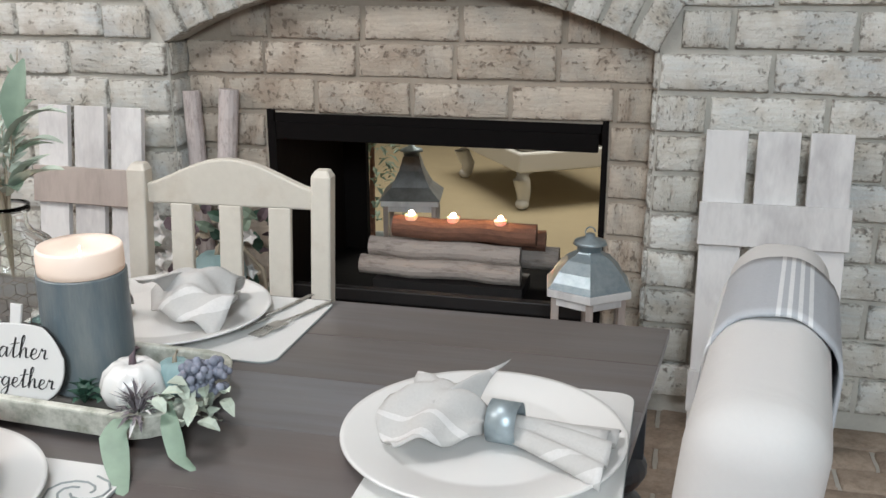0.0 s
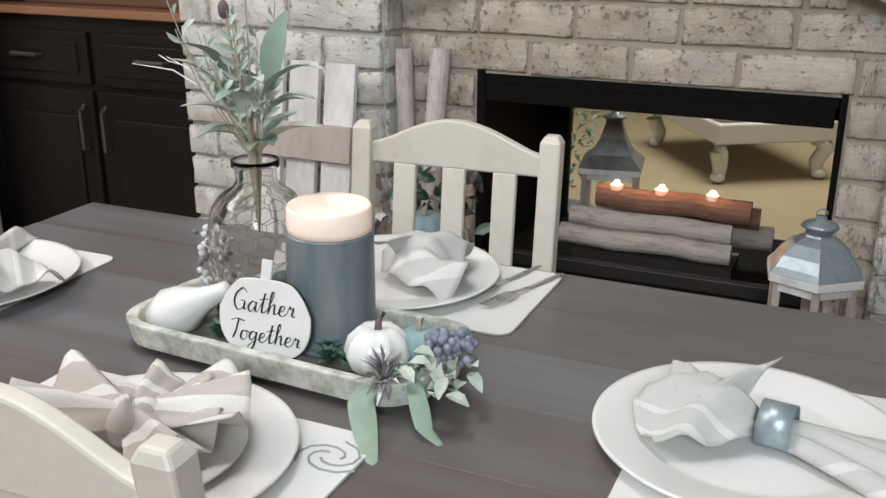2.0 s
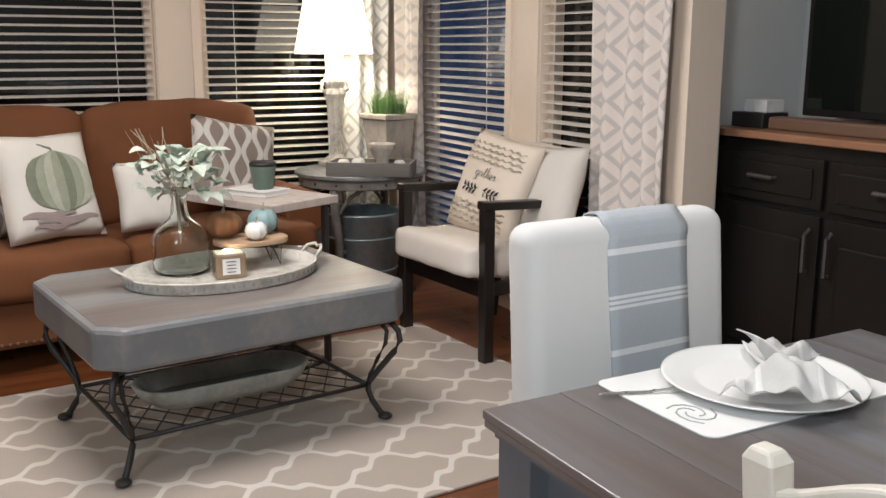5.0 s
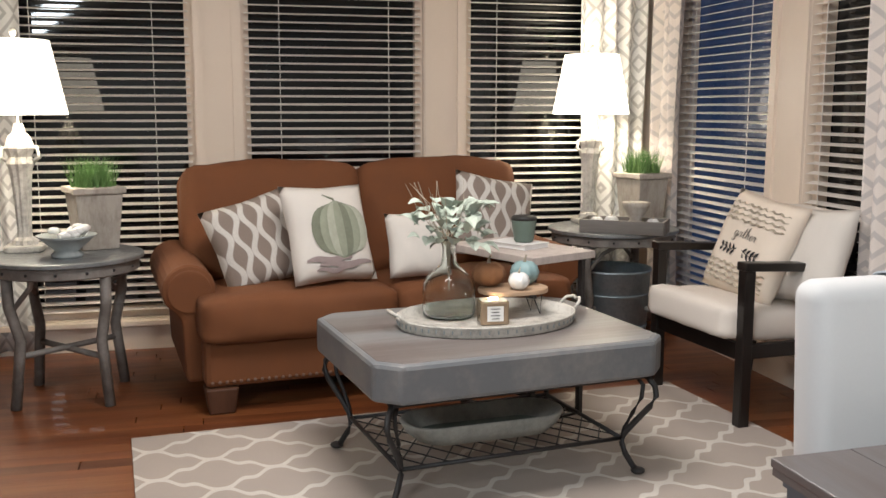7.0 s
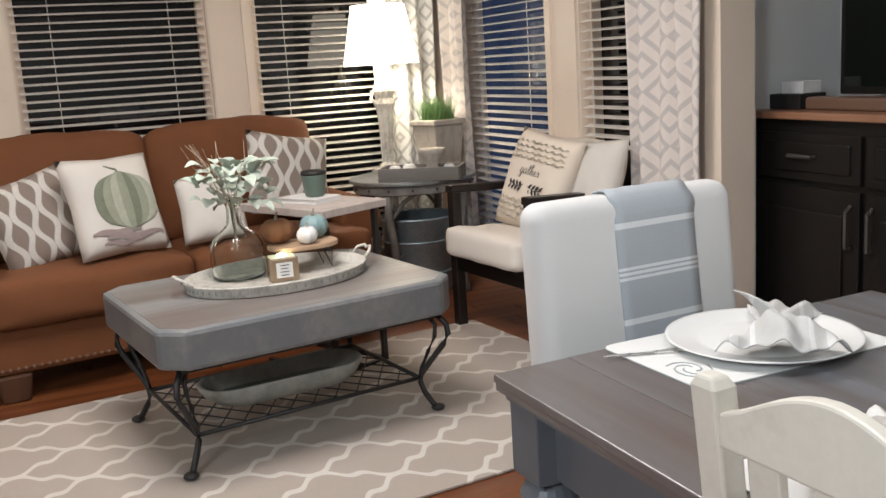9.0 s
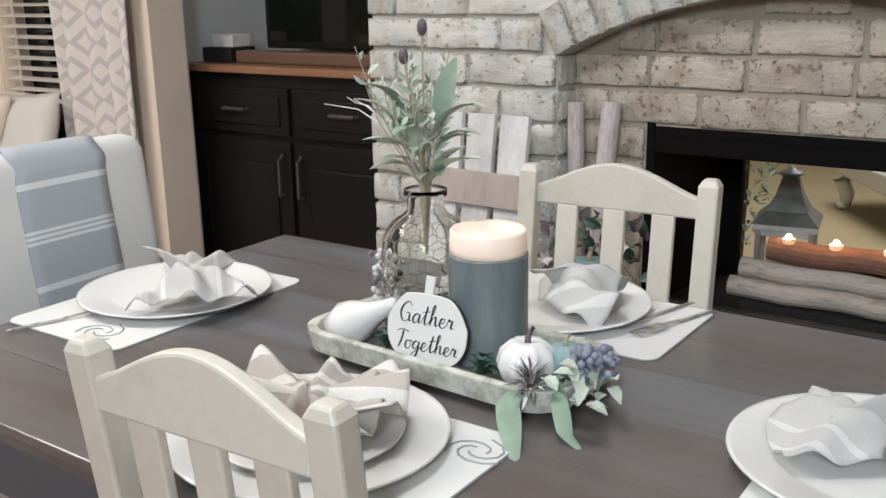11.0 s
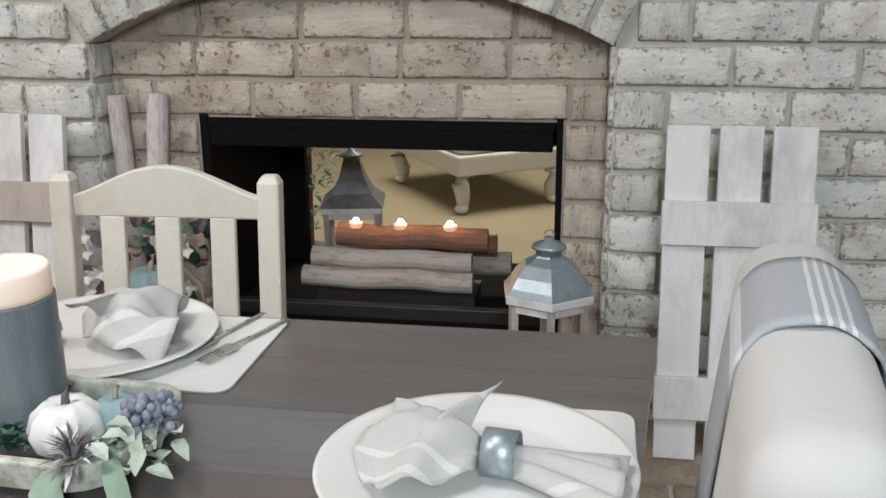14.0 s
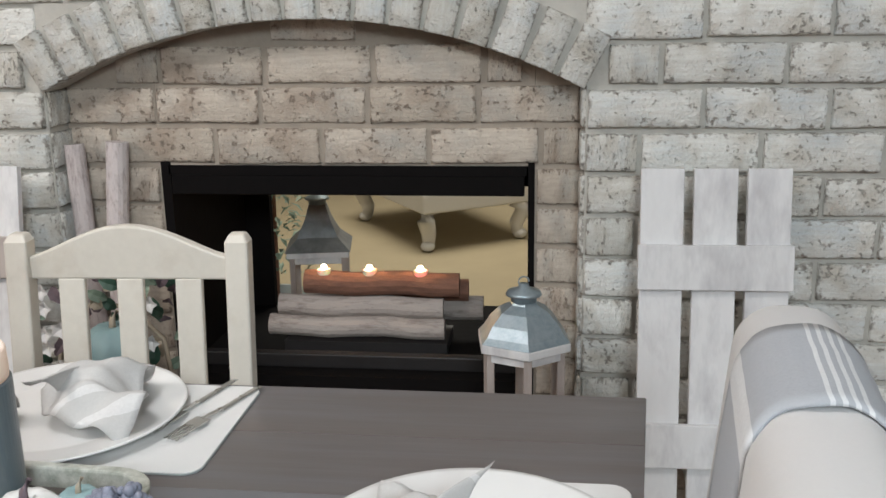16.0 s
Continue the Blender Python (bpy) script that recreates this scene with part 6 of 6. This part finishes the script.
def knotted_napkin(x, y, rz, mat, label, seed):
    """A cloth tied once: a bunched knot, two flared ends and a hanging loop."""
    n = thing("napkin", label, "napkin", spot(x, y, TZ + 0.0185, rz), "folded napkins")
    rng = random.Random(seed)
    for k, (yaw, rise, long, wide) in enumerate(((14, 0.026, 0.112, 0.055), (168, 0.022, 0.118, 0.055), (-40, 0.004, 0.085, 0.040), (80, 0.012, 0.075, 0.045))):
        ph = rng.random() * 6.28
        ca, sa = math.cos(radians(yaw)), math.sin(radians(yaw))

        def end(u, v, ca=ca, sa=sa, ph=ph, rise=rise, long=long, wide=wide):
            c = 2 * v - 1
            w = 0.016 + wide * u ** 0.8
            pleat = 0.016 * u * math.sin(5.5 * c + ph) + 0.006 * u * math.sin(12 * c - ph)
            a, b = 0.008 + long * u * (1 - 0.2 * c * c), c * w
            z = 0.026 + rise * u + 0.022 * (1 - c * c) * (1 - u) + pleat
            return (a * ca - b * sa, a * sa + b * ca, max(0.002, z))
        thicken(part("flared_end", sheet(end, 14, 22), mat, n, smooth=True), 0.0025)

    def knot(u, v):
        a, b = 2 * math.pi * u, 2 * math.pi * v
        r = 0.021 + 0.004 * math.sin(3 * a + 1) + 0.003 * math.sin(2 * b + 4 * a)
        return ((0.010 + r * math.cos(b)) * math.cos(a) * 0.9, (0.010 + r * math.cos(b)) * math.sin(a), 0.032 + r * math.sin(b))
    part("knot", sheet(knot, 22, 14), mat, n, smooth=True)
    return n


placemat(0.205, 1.375, 0.275, 0.43)
charger(0.178, 1.415)
napkin(0.200, 1.405, -7, M["napkin"], "grey linen napkin pulled through a tin ring", 1, 0.065, size=0.86)
placemat(-0.985, 1.388, 0.275, 0.425, 1, (0.05, -0.165, 1.1))
charger(-0.975, 1.412)
napkin(-0.95, 1.425, 140, M["napkin"], "grey striped linen napkin folded into points", 2, 0.06, False)
fork(-1.03, 1.225, -20)
placemat(-0.372, 1.702, 0.435, 0.258)
charger(-0.392, 1.702)
napkin(-0.415, 1.675, 200, M["napkin"], "grey and white linen napkin drawn into a soft knot", 3, 0.06, False, 1.0, 1.0)
# a single fork belongs here; its twin is added in place of its shadow
fork(-0.185, 1.745, 162)
fork(-0.225, 1.765, 164)
placemat(-0.40, 1.135, 0.435, 0.262, 0, (0.185, 0.075, 1.0))
charger(-0.392, 1.122)
salad_plate(-0.392, 1.122)
knotted_napkin(-0.395, 1.125, 24, M["napkin_tan"], "taupe striped napkin pulled into a soft knot", 4)

# ---- centrepiece ----
TA = -3.0
cx, cy = -0.388, 1.418
trm = spot(cx, cy, TZ, TA)
tray = thing("wooden_tray", "chippy white-green painted wooden tray on feet", "tray", trm)
part("tray_floor", extrude(rounded(0.42, 0.185, 0.045), 0.010, None, "xy", 0.010), M["grey_wood"], tray, edge=0.002)
bm = bmesh.new()
o_, i_ = rounded(0.45, 0.205, 0.055), rounded(0.42, 0.178, 0.045)
loops = [[bm.verts.new((x * k, y * k, z)) for x, y in pts] for pts, z, k in ((o_, 0.012, 0.965), (o_, 0.043, 1.0), (i_, 0.043, 1.0), (i_, 0.019, 0.975))]
for a, b in zip(loops, loops[1:]):
    for i in range(len(a)):
        bm.faces.new((a[i], a[(i + 1) % len(a)], b[(i + 1) % len(a)], b[i]))
part("tray_rim", bm, M["tray"], tray, edge=0.003)
for sx in (-1, 1):
    for sy in (-1, 1):
        part("foot", lathe([(0.012, 0), (0.018, 0.005), (0.012, 0.010)], 12, (sx * 0.17, sy * 0.06, 0)), M["tray"], tray, smooth=True)


def on_tray(dx, dy, dz=0.0305, rz=0.0):
    return trm @ pose(dx, dy, dz - 0.0095, 0, 0, rz)


cd = thing("pillar_candle", "large flameless candle in a blue-grey ribbed wrap", "candle", on_tray(0.050, 0.012, 0.0305))
part("wrap", lathe([(0.051, 0.0), (0.0545, 0.004), (0.0545, 0.15), (0.053, 0.1515)], 60, (0, 0, 0), None, 60, 0.012), M["candle"], cd, "blue-grey ribbed wrap", smooth=False)
part("wax_top", lathe([(0.0520, 0.152), (0.0525, 0.16), (0.0520, 0.181), (0.0495, 0.185), (0.046, 0.181), (0.038, 0.174), (0.02, 0.171), (0.005, 0.170)], 40), M["candle_glow"], cd, "glowing ivory wax rim", smooth=True)
part("wick", tube([(0, 0, 0.17), (0.001, 0, 0.182)], 0.0016, 6, None, 0.0006), M["flame"], cd)
va = thing("wire_vase", "clear glass bottle vase wrapped in chicken wire", "vase", on_tray(-0.082, 0.042))
VP = [(r * 0.96, z * 0.95) for r, z in [(0.03, 0.0), (0.062, 0.003), (0.067, 0.016), (0.068, 0.08), (0.068, 0.138), (0.063, 0.162), (0.050, 0.180), (0.034, 0.191), (0.028, 0.200), (0.028, 0.216), (0.033, 0.221), (0.033, 0.230), (0.029, 0.230), (0.024, 0.216), (0.024, 0.199), (0.030, 0.188), (0.046, 0.176), (0.059, 0.159), (0.064, 0.136), (0.064, 0.08), (0.063, 0.018), (0.056, 0.008), (0.01, 0.007)]]
part("bottle", lathe(VP, 36), M["glass"], va, smooth=True)


def vase_r(z):
    for (r0, z0), (r1, z1) in zip(VP, VP[1:10]):
        if z0 <= z <= z1 and z1 > z0:
            return r0 + (r1 - r0) * (z - z0) / (z1 - z0)
    return 0.03


NH, rows_h = 15, 9
for j in range(rows_h):
    z0 = 0.015 + 0.02 * j
    for i in range(NH):
        a0 = 2 * math.pi * (i + 0.5 * (j % 2)) / NH
        da = math.pi / NH
        for (za, aa), (zb, ab) in (((z0, a0), (z0 + 0.0135, a0)), ((z0 + 0.0135, a0), (z0 + 0.02, a0 + da)), ((z0 + 0.0135, a0), (z0 + 0.02, a0 - da))):
            if zb < 0.176:
                ra, rb = vase_r(za) + 0.0012, vase_r(zb) + 0.0012
                part("wire", tube([(ra * math.cos(aa), ra * math.sin(aa), za), (rb * math.cos(ab), rb * math.sin(ab), zb)], 0.00055, 4), M["wire"], va)
rng = random.Random(12)
for k in range(28):
    a = 2 * math.pi * k / 28 * 3 + rng.uniform(-0.2, 0.2)
    up = rng.uniform(0.04, 0.13)
    out = rng.uniform(0.05, 0.10)
    s = rng.uniform(0.0, 0.75)
    b = ((0.010 + out * 0.45 * s) * math.cos(a), (0.010 + out * 0.45 * s) * math.sin(a), 0.222 + 0.14 * s)
    turn, run = a + rng.uniform(-0.7, 0.7), rng.uniform(0.045, 0.075)
    tip = (b[0] + run * math.cos(turn), b[1] + run * math.sin(turn), b[2] + rng.uniform(-0.005, 0.055))
    part("leaf", leaf(b, tip, rng.uniform(0.018, 0.028), bmesh.new(), 0.12, (0, 0, 1), 8), M["sage_pale" if k % 4 else "sage"], va, smooth=True)
part("leaf", leaf((0.01, 0, 0.23), (0.115, -0.02, 0.275), 0.036, bmesh.new(), 0.1, (0, 0, 1), 8), M["sage_pale"], va, smooth=True)
part("leaf", leaf((0.03, 0.0, 0.31), (0.052, 0.01, 0.405), 0.036, bmesh.new(), 0.05, (0, -1, 0), 8), M["sage"], va, smooth=True)
for k in range(22):
    a, up, out = rng.random() * 6.28, rng.uniform(0.10, 0.20), rng.uniform(0.01, 0.08)
    p = Vector((0, 0, 0.12))
    top = Vector((out * math.cos(a) - 0.02, out * math.sin(a), 0.225 + up))
    part("stem", tube([p, (0.008 * math.cos(a), 0.008 * math.sin(a), 0.225), p.lerp(top, 0.75), top], 0.0016, 5, None, 0.0007), M["straw"], va)
    for j in range(7):
        q = Vector((0.008 * math.cos(a), 0.008 * math.sin(a), 0.225)).lerp(top, 0.3 + 0.1 * j)
        t = q + Vector((rng.uniform(-0.02, 0.02), rng.uniform(-0.02, 0.02), 0.014))
        part("leaf", leaf(q, t, 0.008, bmesh.new(), 0.1, (0, -1, 0.1), 3), M["sage_pale"], va)
for x, y, z in ((-0.035, 0.0, 0.405), (0.0, 0.0, 0.445)):
    part("bud", ball((x, y, z), 0.0072, None, 8, (1, 1, 1.7)), M["plum"], va, smooth=True)
    part("stem", tube([(0, 0, 0.2), (x * 0.6, y, 0.33), (x, y, z)], 0.0013, 5), M["straw"], va)
for k in range(3):
    pts, p = [], Vector((-0.01, 0, 0.25))
    d = Vector((-0.024, rng.uniform(-0.01, 0.012), 0.030))
    for j in range(7):
        pts.append(p.copy())
        p = p + d + Vector((rng.uniform(-0.006, 0.006), 0, rng.uniform(-0.006, 0.006)))
        d.z *= 0.72
    part("twig", tube(pts, 0.0016, 5, None, 0.0006), M["white"], va)

sg = thing("pumpkin_sign", "white enamel pumpkin-shaped sign with black script", "sign", on_tray(0.006, -0.076, 0.0305, 6) @ pose(0, 0, 0, -9, 0, 0) @ Matrix.Scale(0.87, 4))
ol = []
for i in range(48):
    a = 2 * math.pi * i / 48
    rr = 1 - 0.05 * abs(math.sin(a * 3)) if math.sin(a) > 0.2 else 1
    ol.append((0.073 * math.copysign(abs(math.cos(a)) ** 0.85, math.cos(a)) * rr, 0.062 + 0.060 * math.copysign(abs(math.sin(a)) ** 0.85, math.sin(a)) * rr))
part("board", extrude(ol, 0.006, None, "xz", -0.003), M["white"], sg, edge=0.0015)
part("edge_band", extrude([(x * 1.012, 0.062 + (z - 0.062) * 1.012) for x, z in ol], 0.0035, None, "xz", -0.0005), M["iron"], sg)
part("stem", extrude([(-0.008, 0.118), (0.008, 0.118), (0.011, 0.146), (-0.006, 0.147)], 0.005, None, "xz", -0.0025), M["white"], sg, edge=0.001)
script("Gather", 0.0325, pose(-0.051, -0.0036, 0.070), sg, 0.00085)
script("Together", 0.0300, pose(-0.056, -0.0036, 0.028), sg, 0.00085)

pumpkin(on_tray(0.148, -0.040, 0.031), 0.042, M["white"], "small white pumpkin with a dark stem in the tray", 0.82, "plum")
pumpkin(on_tray(0.185, -0.008, 0.040), 0.028, M["teal"], "small dusty teal pumpkin in the tray", 0.9)
pumpkin(on_tray(-0.052, 0.058, 0.031), 0.034, M["teal"], "small dusty teal pumpkin behind the sign", 1.0)
gd = thing("gourd", "white pear-shaped gourd lying in the tray", "gourd", on_tray(-0.150, -0.045, 0.057) @ pose(0, 0, 0, 0, 62, 12) @ Matrix.Scale(0.88, 4))
part("body", lathe([(0.005, -0.05), (0.03, -0.042), (0.04, -0.015), (0.036, 0.01), (0.02, 0.045), (0.015, 0.07), (0.012, 0.09), (0.004, 0.094)], 24, (0, 0, 0), None, 10, 0.06), M["white"], gd, smooth=True)
rng = random.Random(31)
fo = thing("floral_pick", "cluster of frosted berries, cone and long eucalyptus leaves", "foliage", on_tray(0.205, -0.03, 0.055))
for k in range(110):
    q = Vector((rng.gauss(0, 1), rng.gauss(0, 1), rng.gauss(0, 1))).normalized() * rng.random() ** 0.4
    p = (0.03 + 0.032 * q.x, 0.008 + 0.024 * q.y, 0.022 + 0.024 * q.z)
    part("berry", ball(p, rng.uniform(0.0042, 0.0062), None, 7), M["berry"], fo, smooth=True)
for k in range(70):
    a, e = rng.random() * 6.28, rng.uniform(-0.35, 1.25)
    d = Vector((math.cos(a) * math.cos(e), math.sin(a) * math.cos(e), math.sin(e)))
    c = Vector((-0.022, -0.058, -0.004))
    part("cone_scale", leaf(c + d * 0.006, c + d * rng.uniform(0.028, 0.044), 0.006, bmesh.new(), 0.12, (0.1, 0.2, 1), 2), M["cone" if k % 4 else "white"], fo)
for k in range(40):
    b = Vector((rng.uniform(-0.02, 0.06), rng.uniform(-0.06, 0.0), rng.uniform(-0.03, 0.02)))
    t = b + Vector((rng.uniform(-0.02, 0.03), rng.uniform(-0.03, 0.0), rng.uniform(-0.015, 0.025)))
    part("frosted_leaf", leaf(b, t, 0.016, bmesh.new(), 0.15, (0, -0.3, 1), 3), M["sage_pale"], fo)
for pts, w in (([(-0.035, -0.04, 0.0), (-0.03, -0.095, -0.012), (-0.005, -0.125, -0.035), (0.03, -0.165, -0.050)], 0.030), ([(0.0, -0.03, 0.0), (0.025, -0.065, -0.01), (0.045, -0.085, -0.035), (0.075, -0.09, -0.0505)], 0.022)):
    bm = bmesh.new()
    prev = None
    n = 14
    for i in range(n + 1):
        f = i / n * (len(pts) - 1)
        j = min(len(pts) - 2, int(f))
        p = Vector(pts[j]).lerp(Vector(pts[j + 1]), f - j)
        d = (Vector(pts[j + 1]) - Vector(pts[j])).normalized()
        sd = d.cross(Vector((0, 0, 1))).normalized() * (w / 2 * math.sin(math.pi * (0.12 + 0.86 * i / n)) ** 0.8)
        row = (bm.verts.new(p - sd), bm.verts.new(p + Vector((0, 0, 0.002))), bm.verts.new(p + sd))
        if prev:
            bm.faces.new((prev[0], prev[1], row[1], row[0]))
            bm.faces.new((prev[1], prev[2], row[2], row[1]))
        prev = row
    part("eucalyptus_leaf", bm, M["sage"], fo, smooth=True)
su = thing("succulents", "dark green succulent rosettes in the tray", "plant", on_tray(0.09, -0.06, 0.031))
for cxx, cyy in ((0.0, 0.0), (-0.012, 0.02), (0.028, 0.008), (-0.235, 0.03), (-0.245, 0.05), (-0.165, 0.0), (-0.175, 0.03), (-0.145, 0.045), (0.055, 0.02), (0.03, 0.03), (0.075, -0.002)):
    for k in range(11):
        a = 2.4 * k
        e = 0.25 + 0.09 * k
        d = Vector((math.cos(a) * math.cos(e), math.sin(a) * math.cos(e), math.sin(e)))
        c = Vector((cxx, cyy, 0.008))
        part("leaf", leaf(c, c + d * 0.026, 0.013, bmesh.new(), 0.2, (0, 0, 1), 3), M["leaf_dark"], su)
ff = thing("dried_flower_pick", "pale dried flower spray at the tray end", "foliage", on_tray(-0.175, 0.055, 0.03))
for k in range(60):
    z = 0.02 + 0.09 * rng.random()
    p = (rng.gauss(0, 0.012), rng.gauss(0, 0.012), z)
    part("floret", ball(p, 0.005, None, 6), M["cone" if k % 3 == 0 else "white"], ff)
part("stem", tube([(0, 0, 0), (0.0, 0, 0.1)], 0.002, 5), M["straw"], ff)


# ---- bricks, pavers and floor boards ----
def brick_mesh(seed, rough=1.0):
    """A worn brick of unit size, its face to -y."""
    rng = random.Random(seed)
    us, vs = (0, 0.006, 0.035, 0.35, 0.65, 0.965, 0.994, 1), (0, 0.015, 0.085, 0.5, 0.915, 0.985, 1)
    bm = bmesh.new()
    g = []
    for i, u in enumerate(us):
        row = []
        for j, v in enumerate(vs):
            ring = min(i, j, len(us) - 1 - i, len(vs) - 1 - j)
            y = (0.5, -0.28, -0.46, -0.5)[min(3, ring)] + (rng.uniform(-0.07, 0.07) * rough if ring >= 2 else 0)
            du, dv = (rng.uniform(-0.010, 0.010) * rough, rng.uniform(-0.026, 0.026) * rough) if ring >= 1 else (0, 0)
            row.append(bm.verts.new((u - 0.5 + du, y, v - 0.5 + dv)))
        g.append(row)
    for i in range(len(us) - 1):
        for j in range(len(vs) - 1):
            bm.faces.new((g[i][j], g[i + 1][j], g[i + 1][j + 1], g[i][j + 1]))
    bmesh.ops.recalc_face_normals(bm, faces=bm.faces)
    me = bpy.data.meshes.new("brick")
    bm.to_mesh(me)
    bm.free()
    for p in me.polygons:
        p.use_smooth = True
    return me


WALL_BRICKS, NICHE_BRICKS, PAVERS = [], [], []
for store, mat in ((WALL_BRICKS, "brick"), (NICHE_BRICKS, "niche_brick"), (PAVERS, "paver")):
    for i in range(6):
        me = brick_mesh(40 + i)
        me.materials.append(M[mat])
        store.append(me)
rb = random.Random(77)


def brick(store, parent, x, y, z, l, d, h, turn=0.0, name="brick"):
    o = new(name, rb.choice(store))
    o.parent = parent
    o.matrix_basis = pose(x, y + 0.001 + rb.uniform(-0.003, 0.003), z, rb.uniform(-0.6, 0.6), turn + rb.uniform(-0.5, 0.5), 0) @ Matrix.Diagonal((l, d, h, 1))
    return o


CZ, CH, BL, J = -0.005, 0.10, 0.27, 0.013
TH = math.asin(CHORD / RAD)
RO = RAD + VL
ZE = AZ + RO * math.cos(TH)


def clear_of_arch(z):
    """Half width round the arch's middle that a course at this height leaves free."""
    if z < SPRING:
        return CHORD
    if z < ZE:
        return CHORD + (z - SPRING) * math.tan(TH) + 0.012
    return math.sqrt(RO ** 2 - (z - AZ) ** 2) + 0.012 if z - AZ < RO else 0.0


def course(a, b, z, start, parent, store, y, depth=0.034):
    """Lay one course from a to b, the first joint at start."""
    x = a
    nxt = start
    while x < b - 0.02:
        e = min(nxt, b)
        if b - e < 0.05:
            e = b
        if e - x > 0.03:
            brick(store, parent, (x + e) / 2, y + depth / 2, z + rb.uniform(-0.002, 0.002), e - x - J * rb.uniform(0.6, 1.15), depth, CH - J * rb.uniform(0.7, 1.05))
        x = e
        nxt = e + BL


for k in range(2, 16):
    z = CZ + CH * (k + 0.5)
    half = clear_of_arch(z)
    lo, hi = CX - half, CX + half
    first = BL if k % 2 else BL / 2
    if half > 0:
        course(CL, lo, z, CL + (BL * 0.85 if k % 2 else BL * 0.42), wall, WALL_BRICKS, YF)
        course(hi, 1.55, z, hi + (BL * 0.98 if k % 2 == 0 else BL * 0.46), wall, WALL_BRICKS, YF)
    else:
        course(CL, 1.55, z, CL + first, wall, WALL_BRICKS, YF)
NV = 17
for i in range(NV):
    a = -TH + 2 * TH * (i + 0.5) / NV
    r = RAD + VL / 2
    brick(WALL_BRICKS, wall, CX + r * math.sin(a), YF + 0.010, AZ + r * math.cos(a), VL - 0.004, 0.044, 2 * TH * RAD / NV - 0.009, math.degrees(a) + 90)
for k in range(9, 13):
    z = CZ + CH * (k + 0.5)
    top = z + CH / 2
    half = CHORD if top < SPRING else (math.sqrt(max(0, RAD ** 2 - (top - AZ) ** 2)) if top - AZ < RAD else 0)
    half = max(half, math.sqrt(max(0, RAD ** 2 - (z - AZ) ** 2)) * 0.98) if z - AZ < RAD else 0
    half = min(half, CHORD)
    if half > 0.05:
        course(CX - half + 0.004, CX + half - 0.004, z, CX - half + (0.12 if k % 2 else 0.24), niche, NICHE_BRICKS, YN)
for k in range(2, 9):
    z = CZ + CH * (k + 0.5)
    brick(NICHE_BRICKS, niche, (FR + NR) / 2, YN + 0.016, z, NR - FR - J, 0.034, CH - J)
    if k % 2:
        brick(NICHE_BRICKS, niche, (NL + FL) / 2, YN + 0.016, z, FL - NL - J, 0.034, CH - J)
    else:
        for s in (-1, 1):
            brick(NICHE_BRICKS, niche, (NL + FL) / 2 + s * 0.06, YN + 0.016, z, 0.105, 0.034, CH - J)
for k in range(2, 11):
    z = CZ + CH * (k + 0.5)
    for side, face in ((NL, 90), (NR, -90)):
        o = new("brick", rb.choice(WALL_BRICKS))
        o.parent = wall
        o.matrix_basis = pose(side + (0.001 if face > 0 else -0.001), (YF + YN) / 2 + 0.020, z, 0, 0, face) @ Matrix.Diagonal((YN - YF - 0.012, 0.020, CH - J, 1))
x = CL
while x < 1.3:
    for j in range(5):
        o = new("paver", rb.choice(PAVERS))
        o.parent = hearth
        o.matrix_basis = pose(x + 0.1 + (0.1 if j % 2 else 0), 2.34 + 0.105 * j, HZ - 0.012, -90, 0, 0) @ Matrix.Diagonal((0.195, 0.03, 0.095, 1))
    x += 0.205

bd = bmesh.new()
box(bd, (0, 0, 0), (0.0825, 1.195, 0.012))
board = bpy.data.meshes.new("board")
bd.to_mesh(board)
bd.free()
board.materials.append(M["floor"])
rest = bmesh.new()
for r in range(int(8.4 / 0.083)):
    x = -5.16 + 0.083 * r
    y = -3.6 - rb.random() * 1.2
    while y < 2.9:
        c = y + 0.6
        lo, hi = max(-3.6, y), min(2.9, y + 1.198)
        if hi - lo > 0.1:
            if x < -1.6 and -1.7 < c < 2.5 and hi - lo > 1.19:
                o = new("floor_board", board)
                o.parent = floor
                o.location = (x, c, -0.006)
            else:
                box(rest, (x, (lo + hi) / 2, -0.006), (0.0825, hi - lo - 0.003, 0.012))
        y += 1.2
tagged(part("floor_boards", rest, M["floor"], floor), kind="stuff")
